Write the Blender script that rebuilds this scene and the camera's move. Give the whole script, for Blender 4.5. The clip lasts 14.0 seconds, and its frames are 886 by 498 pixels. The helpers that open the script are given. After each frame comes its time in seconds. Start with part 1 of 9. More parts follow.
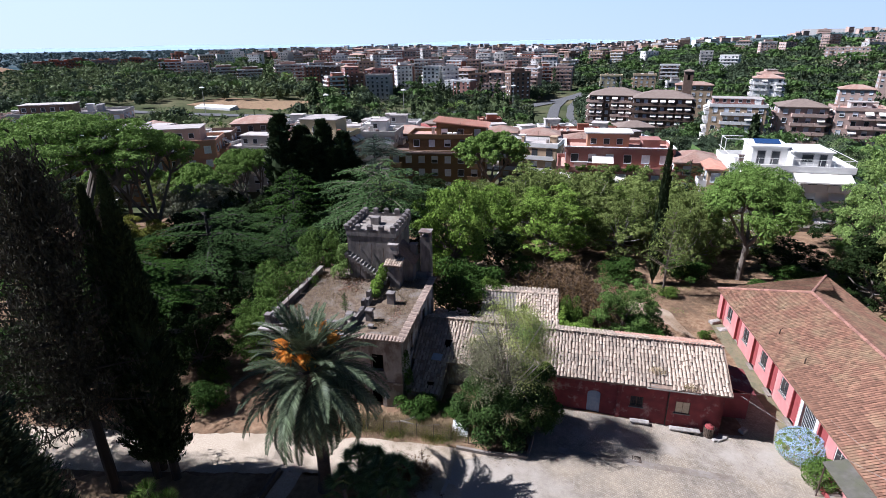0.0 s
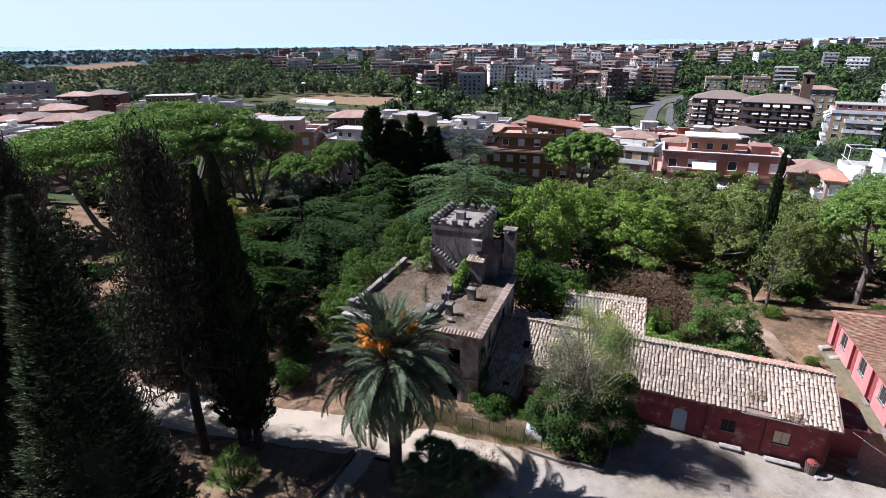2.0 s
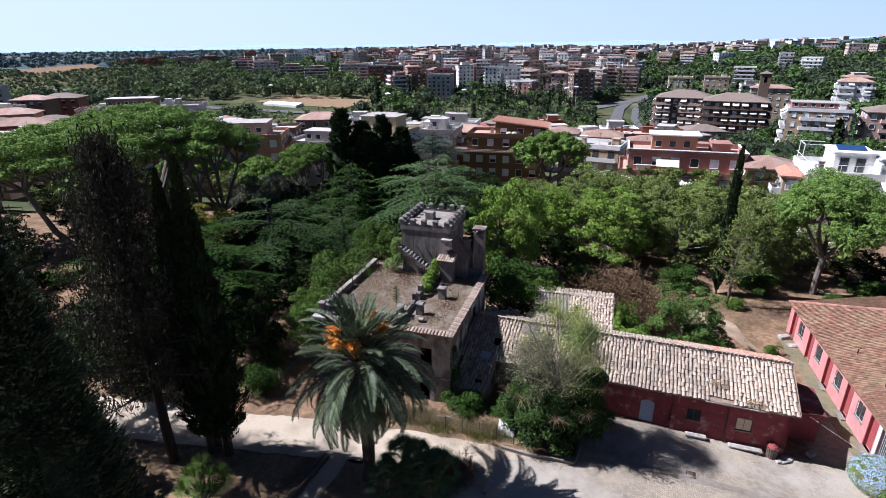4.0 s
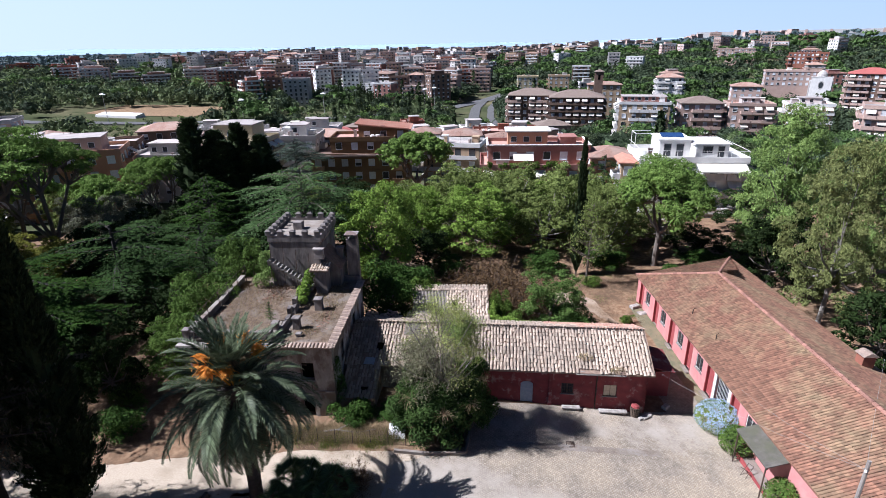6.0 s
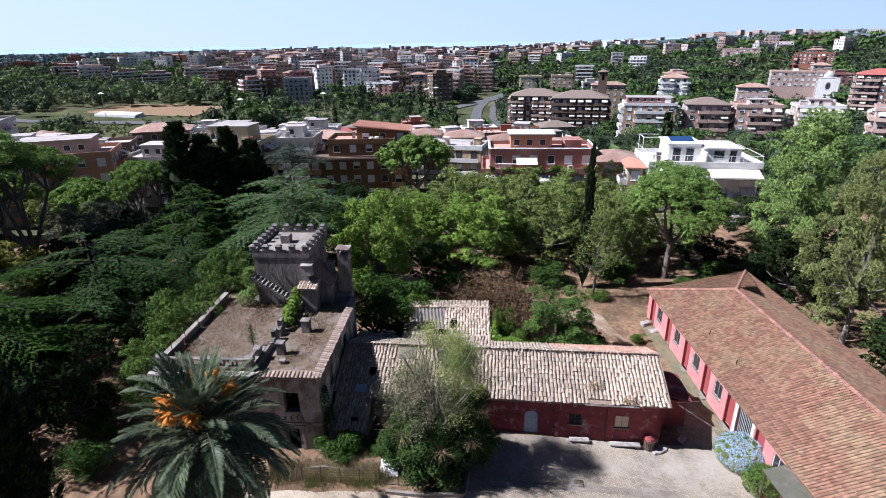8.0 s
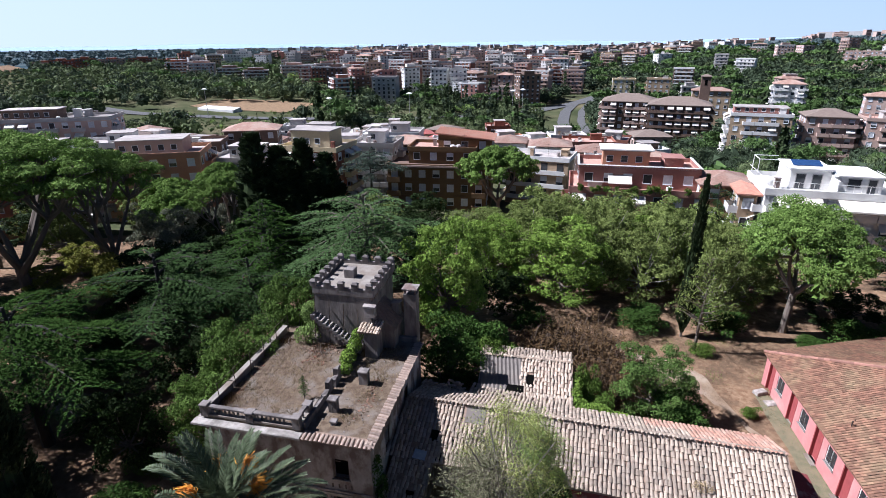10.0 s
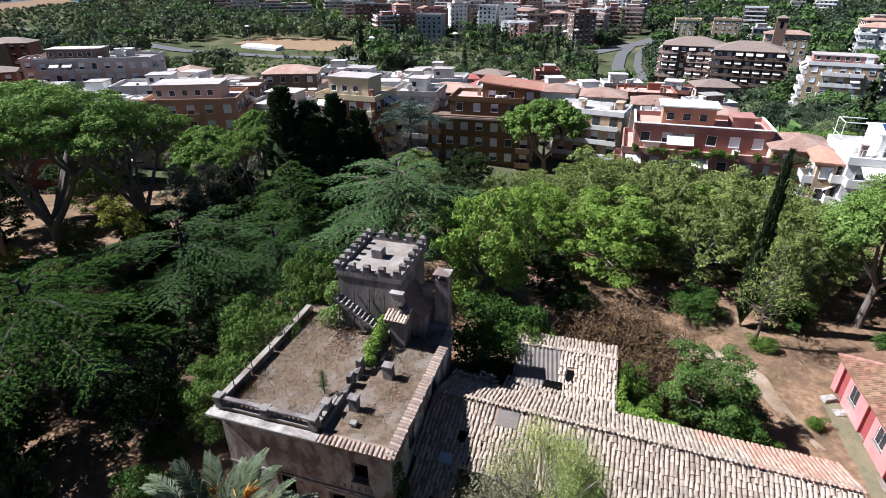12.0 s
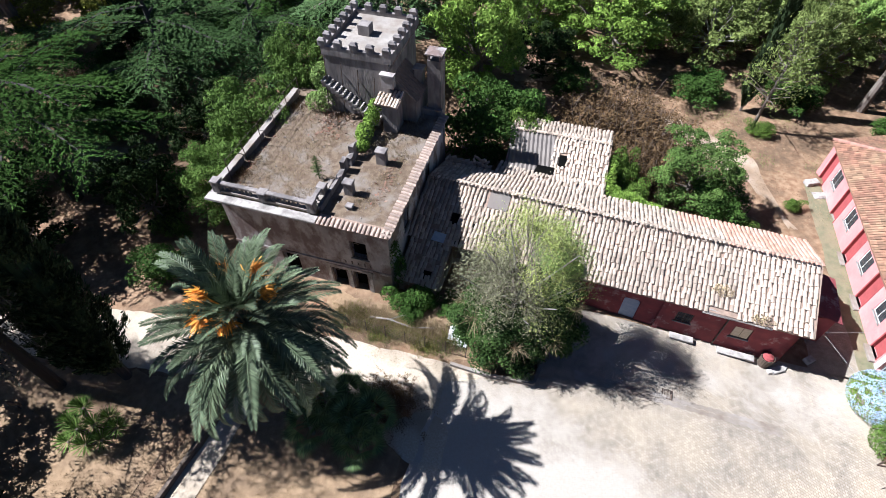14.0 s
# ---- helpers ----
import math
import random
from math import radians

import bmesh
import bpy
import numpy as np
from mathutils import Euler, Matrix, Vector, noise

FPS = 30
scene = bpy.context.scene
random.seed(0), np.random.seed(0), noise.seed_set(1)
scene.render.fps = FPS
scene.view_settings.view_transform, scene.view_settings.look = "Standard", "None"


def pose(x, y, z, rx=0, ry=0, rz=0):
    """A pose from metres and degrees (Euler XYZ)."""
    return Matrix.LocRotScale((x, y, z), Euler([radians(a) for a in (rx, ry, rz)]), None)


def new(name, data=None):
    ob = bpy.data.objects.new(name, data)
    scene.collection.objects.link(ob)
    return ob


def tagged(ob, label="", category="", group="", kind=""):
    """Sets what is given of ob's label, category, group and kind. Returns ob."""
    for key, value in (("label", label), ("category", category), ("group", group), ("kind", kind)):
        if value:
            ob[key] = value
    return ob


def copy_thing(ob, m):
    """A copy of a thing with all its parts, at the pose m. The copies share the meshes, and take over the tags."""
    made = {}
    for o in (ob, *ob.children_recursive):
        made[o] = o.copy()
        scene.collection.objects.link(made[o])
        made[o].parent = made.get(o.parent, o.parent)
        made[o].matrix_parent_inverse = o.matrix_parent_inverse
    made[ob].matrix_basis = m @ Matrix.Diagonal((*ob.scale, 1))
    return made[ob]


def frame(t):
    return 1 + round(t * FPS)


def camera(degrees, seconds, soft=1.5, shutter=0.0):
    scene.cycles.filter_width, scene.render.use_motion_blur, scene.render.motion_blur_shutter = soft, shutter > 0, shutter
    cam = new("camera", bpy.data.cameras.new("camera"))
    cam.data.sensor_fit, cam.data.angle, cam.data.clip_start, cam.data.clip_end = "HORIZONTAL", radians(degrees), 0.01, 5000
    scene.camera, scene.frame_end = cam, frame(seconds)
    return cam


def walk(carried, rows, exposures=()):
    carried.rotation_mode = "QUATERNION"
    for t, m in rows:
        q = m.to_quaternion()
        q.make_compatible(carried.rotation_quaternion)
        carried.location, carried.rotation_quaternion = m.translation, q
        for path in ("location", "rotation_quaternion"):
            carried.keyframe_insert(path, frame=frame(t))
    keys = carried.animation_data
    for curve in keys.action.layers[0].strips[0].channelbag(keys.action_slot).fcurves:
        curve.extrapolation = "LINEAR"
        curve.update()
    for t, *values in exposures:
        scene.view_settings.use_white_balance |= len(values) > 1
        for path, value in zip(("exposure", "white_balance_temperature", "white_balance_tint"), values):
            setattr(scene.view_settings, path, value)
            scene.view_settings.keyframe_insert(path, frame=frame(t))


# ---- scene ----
cam = camera(79.4, 14.0, soft=0.4)
METRES, EYE, TILT, LEAN, TURN = 17.8, 29.9, -21.3, 0.8, 0.0
ROWS = [
    (0.0, 0.0, 0.0, 0.0, -0.0, 0.0, 0.0),
    (0.5, -0.0017, 0.007, -0.0048, 1.29, 0.01, -0.57),
    (1.0, -0.0089, 0.014, -0.0083, 4.76, -0.1, -2.04),
    (1.5, -0.0094, 0.0177, -0.0116, 7.18, -0.24, -3.04),
    (2.0, -0.0126, 0.0208, -0.0155, 8.72, -0.34, -3.67),
    (4.5, 0.0067, 0.0103, -0.0226, 3.06, 0.11, -1.3),
    (5.0, 0.0067, 0.0065, -0.0236, -4.09, 0.24, 1.67),
    (5.5, 0.0054, 0.0057, -0.0224, -6.46, 0.16, 2.66),
    (6.0, 0.0125, 0.0209, -0.0155, -7.51, 0.1, 3.09),
    (6.5, 0.0194, 0.053, -0.0028, -8.16, 0.08, 3.32),
    (7.0, 0.0332, 0.0963, 0.015, -8.24, 0.05, 3.32),
    (9.5, 0.0795, 0.4513, 0.1993, -2.06, 0.06, 0.57),
    (10.0, 0.0819, 0.5333, 0.2686, 0.84, 0.02, -0.65),
    (10.5, 0.0864, 0.6116, 0.3363, 3.75, -0.07, -1.86),
    (11.0, 0.0863, 0.6891, 0.3875, 5.05, -0.1, -2.41),
    (11.5, 0.0869, 0.7502, 0.4139, 5.38, -1.16, -2.57),
    (12.0, 0.0876, 0.7713, 0.4213, 5.27, -6.11, -2.53),
    (12.5, 0.089, 0.775, 0.4165, 5.15, -10.74, -2.49),
    (13.0, 0.0919, 0.7779, 0.4117, 5.08, -14.95, -2.49),
    (13.5, 0.0953, 0.7794, 0.4034, 4.96, -20.69, -2.49),
    (14.0, 0.0952, 0.7883, 0.4074, 4.77, -28.59, -2.56),
]
walk(cam, [(t, pose(0, 0, EYE, TILT, LEAN, TURN) @ pose(METRES * x, METRES * y, METRES * z, 90 + pitch, roll, yaw)) for t, x, y, z, yaw, pitch, roll in ROWS],
     exposures=[(0.0, 0.42, 5500, 18), (11.0, 0.42, 5500, 18), (12.5, 0.82, 5650, 13), (14.0, 1.0, 5480, 13)])

# ---------------------------------------------------------------- light
SUN_UP, SUN_FROM = 48.0, 275.0          # degrees above the horizon; compass bearing, clockwise from +y
world = bpy.data.worlds.new("daylight")
scene.world = world
world.use_nodes = True
wn = world.node_tree.nodes
sky = wn.new("ShaderNodeTexSky")
sky.sky_type, sky.sun_disc = "NISHITA", False
sky.sun_elevation, sky.sun_rotation = radians(SUN_UP), radians(SUN_FROM)
sky.air_density, sky.dust_density, sky.ozone_density = 0.45, 0.1, 3.0
wn["Background"].inputs["Strength"].default_value = 0.05
world.node_tree.links.new(sky.outputs["Color"], wn["Background"].inputs["Color"])
sun_data = bpy.data.lights.new("sun", "SUN")
sun_data.energy, sun_data.angle, sun_data.color = 7.6, radians(0.53), (1.0, 0.95, 0.88)
sun = new("sun", sun_data)
sb, se = radians(SUN_FROM), radians(SUN_UP)
to_sun = Vector((math.sin(sb) * math.cos(se), math.cos(sb) * math.cos(se), math.sin(se)))
sun.matrix_world = to_sun.to_track_quat("Z", "Y").to_matrix().to_4x4()

# ---------------------------------------------------------------- materials


def material(name, a, b, scale=4.0, rough=0.85, bump=0.0, bump_scale=None, stain=None, stain_scale=0.5, stain_at=0.55,
             island=0.0, obj=0.0, metal=0.0, shine=None, coat=0.0, stretch=None, through_light=0.0, sharp=0.12):
    """Two colours mixed by fine noise, a third one in blotches, with per-piece changes of brightness."""
    m = bpy.data.materials.new(name)
    m.use_nodes = True
    nt = m.node_tree
    N, L = nt.nodes, nt.links
    bs = N["Principled BSDF"]
    tc = N.new("ShaderNodeTexCoord")
    co = tc.outputs["Object"]
    if stretch:
        mp = N.new("ShaderNodeMapping")
        mp.inputs["Scale"].default_value = stretch
        L.new(co, mp.inputs["Vector"])
        co = mp.outputs["Vector"]
    n1 = N.new("ShaderNodeTexNoise")
    n1.inputs["Scale"].default_value, n1.inputs["Detail"].default_value = scale, 6
    L.new(co, n1.inputs["Vector"])
    mx = N.new("ShaderNodeMix")
    mx.data_type = "RGBA"
    mx.inputs[6].default_value, mx.inputs[7].default_value = (*a, 1), (*b, 1)
    r1 = N.new("ShaderNodeMapRange")
    r1.inputs[1].default_value, r1.inputs[2].default_value = 0.35, 0.65
    L.new(n1.outputs["Fac"], r1.inputs[0])
    L.new(r1.outputs[0], mx.inputs[0])
    col = mx.outputs[2]
    if stain:
        n2 = N.new("ShaderNodeTexNoise")
        n2.inputs["Scale"].default_value, n2.inputs["Detail"].default_value, n2.inputs["Roughness"].default_value = stain_scale, 8, 0.65
        L.new(co, n2.inputs["Vector"])
        r2 = N.new("ShaderNodeMapRange")
        r2.inputs[1].default_value, r2.inputs[2].default_value = stain_at - sharp, stain_at + sharp
        L.new(n2.outputs["Fac"], r2.inputs[0])
        m2 = N.new("ShaderNodeMix")
        m2.data_type = "RGBA"
        L.new(r2.outputs[0], m2.inputs[0])
        L.new(col, m2.inputs[6])
        m2.inputs[7].default_value = (*stain, 1)
        col = m2.outputs[2]
    for amount, source in ((island, "geo"), (obj, "obj")):
        if amount:
            if source == "geo":
                out = N.new("ShaderNodeNewGeometry").outputs["Random Per Island"]
            else:
                out = N.new("ShaderNodeObjectInfo").outputs["Random"]
            hv = N.new("ShaderNodeHueSaturation")
            r3 = N.new("ShaderNodeMapRange")
            r3.inputs[3].default_value, r3.inputs[4].default_value = 1 - amount, 1 + amount
            L.new(out, r3.inputs[0])
            L.new(r3.outputs[0], hv.inputs["Value"])
            L.new(col, hv.inputs["Color"])
            col = hv.outputs["Color"]
    L.new(col, bs.inputs["Base Color"])
    bs.inputs["Roughness"].default_value, bs.inputs["Metallic"].default_value = rough, metal
    bs.inputs["Coat Weight"].default_value = coat
    if shine is not None:
        bs.inputs["Specular IOR Level"].default_value = shine
    if bump:
        n3 = N.new("ShaderNodeTexNoise")
        n3.inputs["Scale"].default_value, n3.inputs["Detail"].default_value = bump_scale or scale * 3, 4
        L.new(co, n3.inputs["Vector"])
        bp = N.new("ShaderNodeBump")
        bp.inputs["Strength"].default_value, bp.inputs["Distance"].default_value = bump, 0.05
        L.new(n3.outputs["Fac"], bp.inputs["Height"])
        L.new(bp.outputs[0], bs.inputs["Normal"])
    if through_light:
        tr = N.new("ShaderNodeBsdfTranslucent")
        L.new(col, tr.inputs["Color"])
        ms = N.new("ShaderNodeMixShader")
        ms.inputs[0].default_value = through_light
        L.new(bs.outputs[0], ms.inputs[1])
        L.new(tr.outputs[0], ms.inputs[2])
        L.new(ms.outputs[0], N["Material Output"].inputs["Surface"])
    return m


def leaf(name, a, b, island=0.42, scale=0.5, tl=0.15):
    return material(name, a, b, scale=scale, rough=0.5 if "palm" in name else 0.7, island=island, obj=0.12, through_light=tl, shine=0.15 if "palm" in name else 0.0 if "cedar" in name else 0.05)


M = {
    "gravel": material("pale_gravel", (0.37, 0.305, 0.228), (0.46, 0.39, 0.30), 9, 0.95, 0.5, 40, (0.28, 0.23, 0.165), 0.35, 0.6, shine=0.05),
    "drygrass": material("dry_grass", (0.29, 0.203, 0.122), (0.215, 0.146, 0.085), 2.5, 0.95, 0.9, 30, (0.145, 0.10, 0.065), 0.5, 0.57, shine=0.05),
    "needles": material("needle_litter", (0.19, 0.115, 0.068), (0.29, 0.195, 0.12), 2.2, 0.95, 1.0, 20, (0.11, 0.075, 0.048), 0.45, 0.52, shine=0.05),
    "cobble": material("grey_cobble", (0.188, 0.163, 0.132), (0.252, 0.221, 0.178), 3, 0.9, 0.5, 12, (0.325, 0.275, 0.205), 0.22, 0.56, obj=0.18, shine=0.05),
    "greenland": material("green_land", (0.050, 0.060, 0.030), (0.080, 0.088, 0.046), 0.05, 0.95, 0.4, 0.4, (0.165, 0.14, 0.085), 0.012, 0.60, shine=0.0),
    "dirt": material("bare_earth", (0.27, 0.195, 0.13), (0.19, 0.13, 0.085), 2.4, 0.95, 1.0, 18, (0.36, 0.29, 0.215), 0.6, 0.54, shine=0.05),
    "asphalt": material("asphalt", (0.095, 0.095, 0.098), (0.13, 0.13, 0.128), 1.2, 0.9, 0.2, 30, shine=0.05),
    "stucco_old": material("weathered_plaster", (0.34, 0.305, 0.28), (0.235, 0.21, 0.195), 1.6, 0.95, 0.6, 7, (0.14, 0.10, 0.085), 0.75, 0.51, stretch=(1, 1, 0.6), sharp=.06),
    "peeling": material("peeling_pale_plaster", (0.46, 0.43, 0.40), (0.36, 0.33, 0.30), 2.2, 0.95, 0.6, 9, (0.17, 0.13, 0.105), 0.75, 0.5, stretch=(1, 1, 0.5), sharp=0.04),
    "stucco_grey": material("grey_plaster", (0.222, 0.197, 0.180), (0.150, 0.132, 0.120), 1.8, 0.95, 0.5, 8, (0.105, 0.092, 0.086), 0.9, 0.53, stretch=(1, 1, 0.3), sharp=.08),
    "cement": material("old_cement", (0.30, 0.275, 0.24), (0.225, 0.205, 0.18), 1.0, 0.95, 0.5, 9, (0.16, 0.125, 0.095), 0.45, 0.5),
    "rooflitter": material("roof_litter", (0.088, 0.056, 0.033), (0.158, 0.116, 0.074), 2.6, 0.95, 1.0, 24, (0.175, 0.146, 0.118), 0.55, 0.56, sharp=.07),
    "marble": material("pale_stone", (0.40, 0.37, 0.33), (0.28, 0.257, 0.23), 3, 0.8, 0.3, 14, (0.13, 0.115, 0.10), 1.1, 0.52),
    "redwall": material("faded_red_plaster", (0.23, 0.045, 0.045), (0.16, 0.034, 0.036), 1.4, 0.92, 0.3, 8, (0.33, 0.21, 0.18), 0.9, 0.60, sharp=.05),
    "pinkwall": material("pink_plaster", (0.50, 0.215, 0.20), (0.43, 0.175, 0.165), 1.2, 0.9, 0.25, 7, (0.56, 0.32, 0.28), 0.6, 0.62),
    "pinkdeep": material("deep_red_plaster", (0.29, 0.058, 0.055), (0.235, 0.046, 0.045), 1.5, 0.9, 0.25, 7),
    "tile_pale": material("sunbleached_tile", (0.43, 0.352, 0.272), (0.345, 0.264, 0.198), 3, 0.9, 0.4, 22, (0.26, 0.215, 0.170), 0.8, 0.57, island=0.3, obj=0.22),
    "shard": material("broken_terracotta", (0.20, 0.085, 0.050), (0.13, 0.065, 0.042), 3, 0.95, 0.4, 20, (0.20, 0.15, 0.11), 0.8, 0.55, island=0.4),
    "tile_orange": material("newer_terracotta_tile", (0.44, 0.235, 0.165), (0.36, 0.185, 0.13), 3, 0.9, 0.4, 22, (0.42, 0.31, 0.24), 0.5, 0.55, island=0.2),
    "tile_under": material("old_tile_bed", (0.27, 0.19, 0.14), (0.19, 0.135, 0.10), 4, 0.95, 0.4, 16),
    "tile_red": material("red_brown_tile", (0.218, 0.108, 0.066), (0.152, 0.078, 0.049), 3.2, 0.9, 0.3, 14, (0.205, 0.145, 0.082), 0.35, 0.56, island=0.30, obj=0.28),
    "ridge_red": material("terracotta_ridge", (0.30, 0.155, 0.112), (0.235, 0.12, 0.088), 3, 0.9, 0.3, 14, island=0.25),
    "corrugated": material("corrugated_sheet", (0.15, 0.13, 0.112), (0.115, 0.10, 0.088), 1.5, 0.85, 0.2, 10, (0.15, 0.125, 0.105), 0.6, 0.6),
    "mossboard": material("mossy_board", (0.115, 0.105, 0.088), (0.075, 0.07, 0.058), 2.5, 0.95, 0.6, 12, (0.085, 0.085, 0.055), 0.9, 0.52),
    # near black painted in where hollows and openings would be unlit
    "dark": material("hollow_shade_black", (0.004, 0.004, 0.004), (0.006, 0.006, 0.005), 2, 1.0, shine=0.0),
    "wood": material("dark_wood", (0.075, 0.052, 0.036), (0.12, 0.085, 0.06), 6, 0.8, 0.3, 20),
    "bark": material("bark", (0.105, 0.085, 0.068), (0.17, 0.14, 0.115), 5, 0.95, 0.8, 14, stretch=(1, 1, 0.25)),
    "palmbark": material("palm_bark", (0.042, 0.033, 0.026), (0.07, 0.055, 0.043), 5, 0.95, 0.8, 14),
    "bark_dark": material("dark_bark", (0.024, 0.020, 0.017), (0.042, 0.035, 0.029), 5, 0.95, 0.8, 14, stretch=(1, 1, 0.25)),
    "tile_old": material("weathered_eave_tile", (0.37, 0.285, 0.225), (0.28, 0.205, 0.16), 5, 0.9, 0.4, 22, (0.19, 0.155, 0.13), 0.9, 0.52, obj=0.3),
    "bark_pale": material("pale_bark", (0.27, 0.245, 0.215), (0.19, 0.17, 0.15), 5, 0.95, 0.6, 14, stretch=(1, 1, 0.25)),
    "iron": material("rusty_iron", (0.055, 0.045, 0.04), (0.10, 0.065, 0.045), 6, 0.7, 0.2, 20, metal=0.4),
    "bluedoor": material("faded_blue_paint", (0.27, 0.33, 0.40), (0.34, 0.39, 0.45), 4, 0.7, 0.2, 14),
    "white": material("white_paint", (0.74, 0.73, 0.70), (0.66, 0.65, 0.62), 1.5, 0.8, 0.1, 8),
    "cream": material("cream_paint", (0.55, 0.46, 0.28), (0.48, 0.40, 0.25), 3, 0.8),
    "shutter": material("shutter_cream", (0.56, 0.47, 0.33), (0.46, 0.38, 0.26), 5, 0.8),
    "glass": material("window_glass", (0.03, 0.035, 0.04), (0.05, 0.055, 0.06), 1, 0.12),
    "blind": material("white_blind", (0.62, 0.64, 0.66), (0.52, 0.54, 0.56), 2, 0.6, obj=0.15),
    "awning": material("pale_awning", (0.70, 0.66, 0.58), (0.62, 0.58, 0.50), 1, 0.8, obj=0.1),
    "rail": material("balcony_rail", (0.42, 0.40, 0.38), (0.34, 0.33, 0.31), 2, 0.6, metal=0.3),
    "solar": material("solar_glass", (0.02, 0.05, 0.13), (0.03, 0.07, 0.17), 3, 0.15),
    "pebble": material("rubble_stone", (0.27, 0.235, 0.20), (0.20, 0.165, 0.14), 5, 0.95, 0.4, 15, obj=0.2),
    # facades of the town
    "ochre": material("ochre_brown_facade", (0.165, 0.098, 0.042), (0.135, 0.08, 0.036), 0.8, 0.9, 0.15, 8, (0.20, 0.13, 0.07), 0.15, 0.6),
    "coral": material("coral_facade", (0.31, 0.148, 0.120), (0.26, 0.122, 0.10), 0.8, 0.9, 0.15, 8, (0.42, 0.24, 0.19), 0.2, 0.6),
    "orange": material("orange_facade", (0.42, 0.225, 0.135), (0.37, 0.195, 0.12), 0.8, 0.9, 0.15, 8, (0.42, 0.26, 0.18), 0.2, 0.6),
    "brick": material("red_brick_facade", (0.25, 0.095, 0.06), (0.205, 0.08, 0.052), 1.2, 0.9, 0.2, 10, (0.28, 0.13, 0.085), 0.3, 0.6),
    "sandbrick": material("sand_brick_facade", (0.40, 0.292, 0.185), (0.34, 0.25, 0.16), 1.2, 0.9, 0.2, 10),
    "whitewall": material("white_facade", (0.70, 0.69, 0.66), (0.61, 0.60, 0.575), 0.6, 0.9, 0.1, 6, (0.54, 0.52, 0.49), 0.2, 0.62),
    "greywall": material("grey_facade", (0.42, 0.40, 0.375), (0.35, 0.335, 0.315), 0.6, 0.9, 0.1, 6, (0.48, 0.46, 0.44), 0.2, 0.6),
    "pinkbeige": material("rosy_beige_facade", (0.43, 0.315, 0.26), (0.38, 0.27, 0.225), 0.6, 0.9, 0.1, 6, obj=0.2),
    "brownwall": material("brown_facade", (0.155, 0.10, 0.072), (0.125, 0.08, 0.06), 0.8, 0.9, 0.1, 6, obj=0.2),
    "flatroof": material("flat_roof_screed", (0.40, 0.36, 0.33), (0.31, 0.28, 0.26), 0.5, 0.9, 0.2, 5, (0.24, 0.215, 0.20), 0.3, 0.6, obj=0.25),
    "pinkroof": material("terracotta_terrace", (0.46, 0.27, 0.21), (0.40, 0.23, 0.18), 0.6, 0.9, 0.2, 5, (0.50, 0.36, 0.30), 0.3, 0.6),
    "tileroof": material("town_tile_roof", (0.31, 0.185, 0.138), (0.23, 0.135, 0.10), 2.2, 0.9, 0.5, 4, (0.33, 0.25, 0.20), 0.35, 0.56, obj=0.25),
    "orangetile": material("orange_tile_roof", (0.46, 0.215, 0.145), (0.38, 0.175, 0.12), 2.2, 0.9, 0.5, 4, (0.42, 0.27, 0.20), 0.5, 0.6),
    "redtile": material("rosy_tile_roof", (0.36, 0.10, 0.085), (0.29, 0.085, 0.07), 0.9, 0.9, 0.3, 4),
    "darktile": material("grey_brown_tile_roof", (0.20, 0.155, 0.125), (0.165, 0.125, 0.10), 0.9, 0.9, 0.3, 4),
    # leaves
    "l_pine": leaf("pine_needles", (0.170, 0.258, 0.058), (0.105, 0.170, 0.040)),
    "l_woodpine": leaf("valley_pine_needles", (0.080, 0.130, 0.040), (0.052, 0.090, 0.028)),
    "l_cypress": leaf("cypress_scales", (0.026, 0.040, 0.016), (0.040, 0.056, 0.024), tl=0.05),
    # paler copy of the cypress colour; sunlight is painted into it
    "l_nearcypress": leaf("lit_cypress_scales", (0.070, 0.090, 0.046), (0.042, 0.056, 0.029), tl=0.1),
    "l_cedar": leaf("cedar_needles", (0.044, 0.084, 0.018), (0.020, 0.041, 0.010), tl=.1),
    "l_bluecedar": leaf("blue_cedar_needles", (0.042, 0.072, 0.024), (0.020, 0.037, 0.013), tl=.08),
    "l_yellow": leaf("yellowing_leaves", (0.200, 0.205, 0.035), (0.130, 0.140, 0.028)),
    "l_greycedar": leaf("grey_cedar_needles", (0.085, 0.115, 0.085), (0.055, 0.080, 0.060)),
    "l_greencedar": leaf("green_cedar_needles", (0.100, 0.160, 0.060), (0.058, 0.100, 0.040)),
    "l_bright": leaf("fresh_leaves", (0.190, 0.285, 0.048), (0.120, 0.190, 0.034)),
    "l_shrub": leaf("shrub_leaves", (0.095, 0.150, 0.026), (0.058, 0.098, 0.018)),
    "l_drab": leaf("dusty_leaves", (0.172, 0.212, 0.060), (0.115, 0.148, 0.043)),
    "l_olive": leaf("olive_leaves", (0.170, 0.178, 0.120), (0.110, 0.118, 0.080)),
    "l_poplar": leaf("poplar_leaves", (0.205, 0.290, 0.084), (0.140, 0.205, 0.058)),
    "l_shoot": leaf("young_shoot_leaves", (0.30, 0.33, 0.10), (0.21, 0.25, 0.075)),
    "l_grey": leaf("dusty_grey_sprays", (0.185, 0.18, 0.105), (0.12, 0.12, 0.07)),
    "l_teal": leaf("blue_green_leaves", (0.105, 0.168, 0.040), (0.066, 0.112, 0.028)),
    "l_mid": leaf("mid_green_leaves", (0.105, 0.165, 0.034), (0.062, 0.106, 0.023)),
    "l_fan": leaf("fan_palm_leaves", (0.115, 0.165, 0.062), (0.07, 0.108, 0.042)),
    "l_ivydark": leaf("old_ivy_leaves", (0.058, 0.098, 0.024), (0.033, 0.060, 0.016), tl=.08),
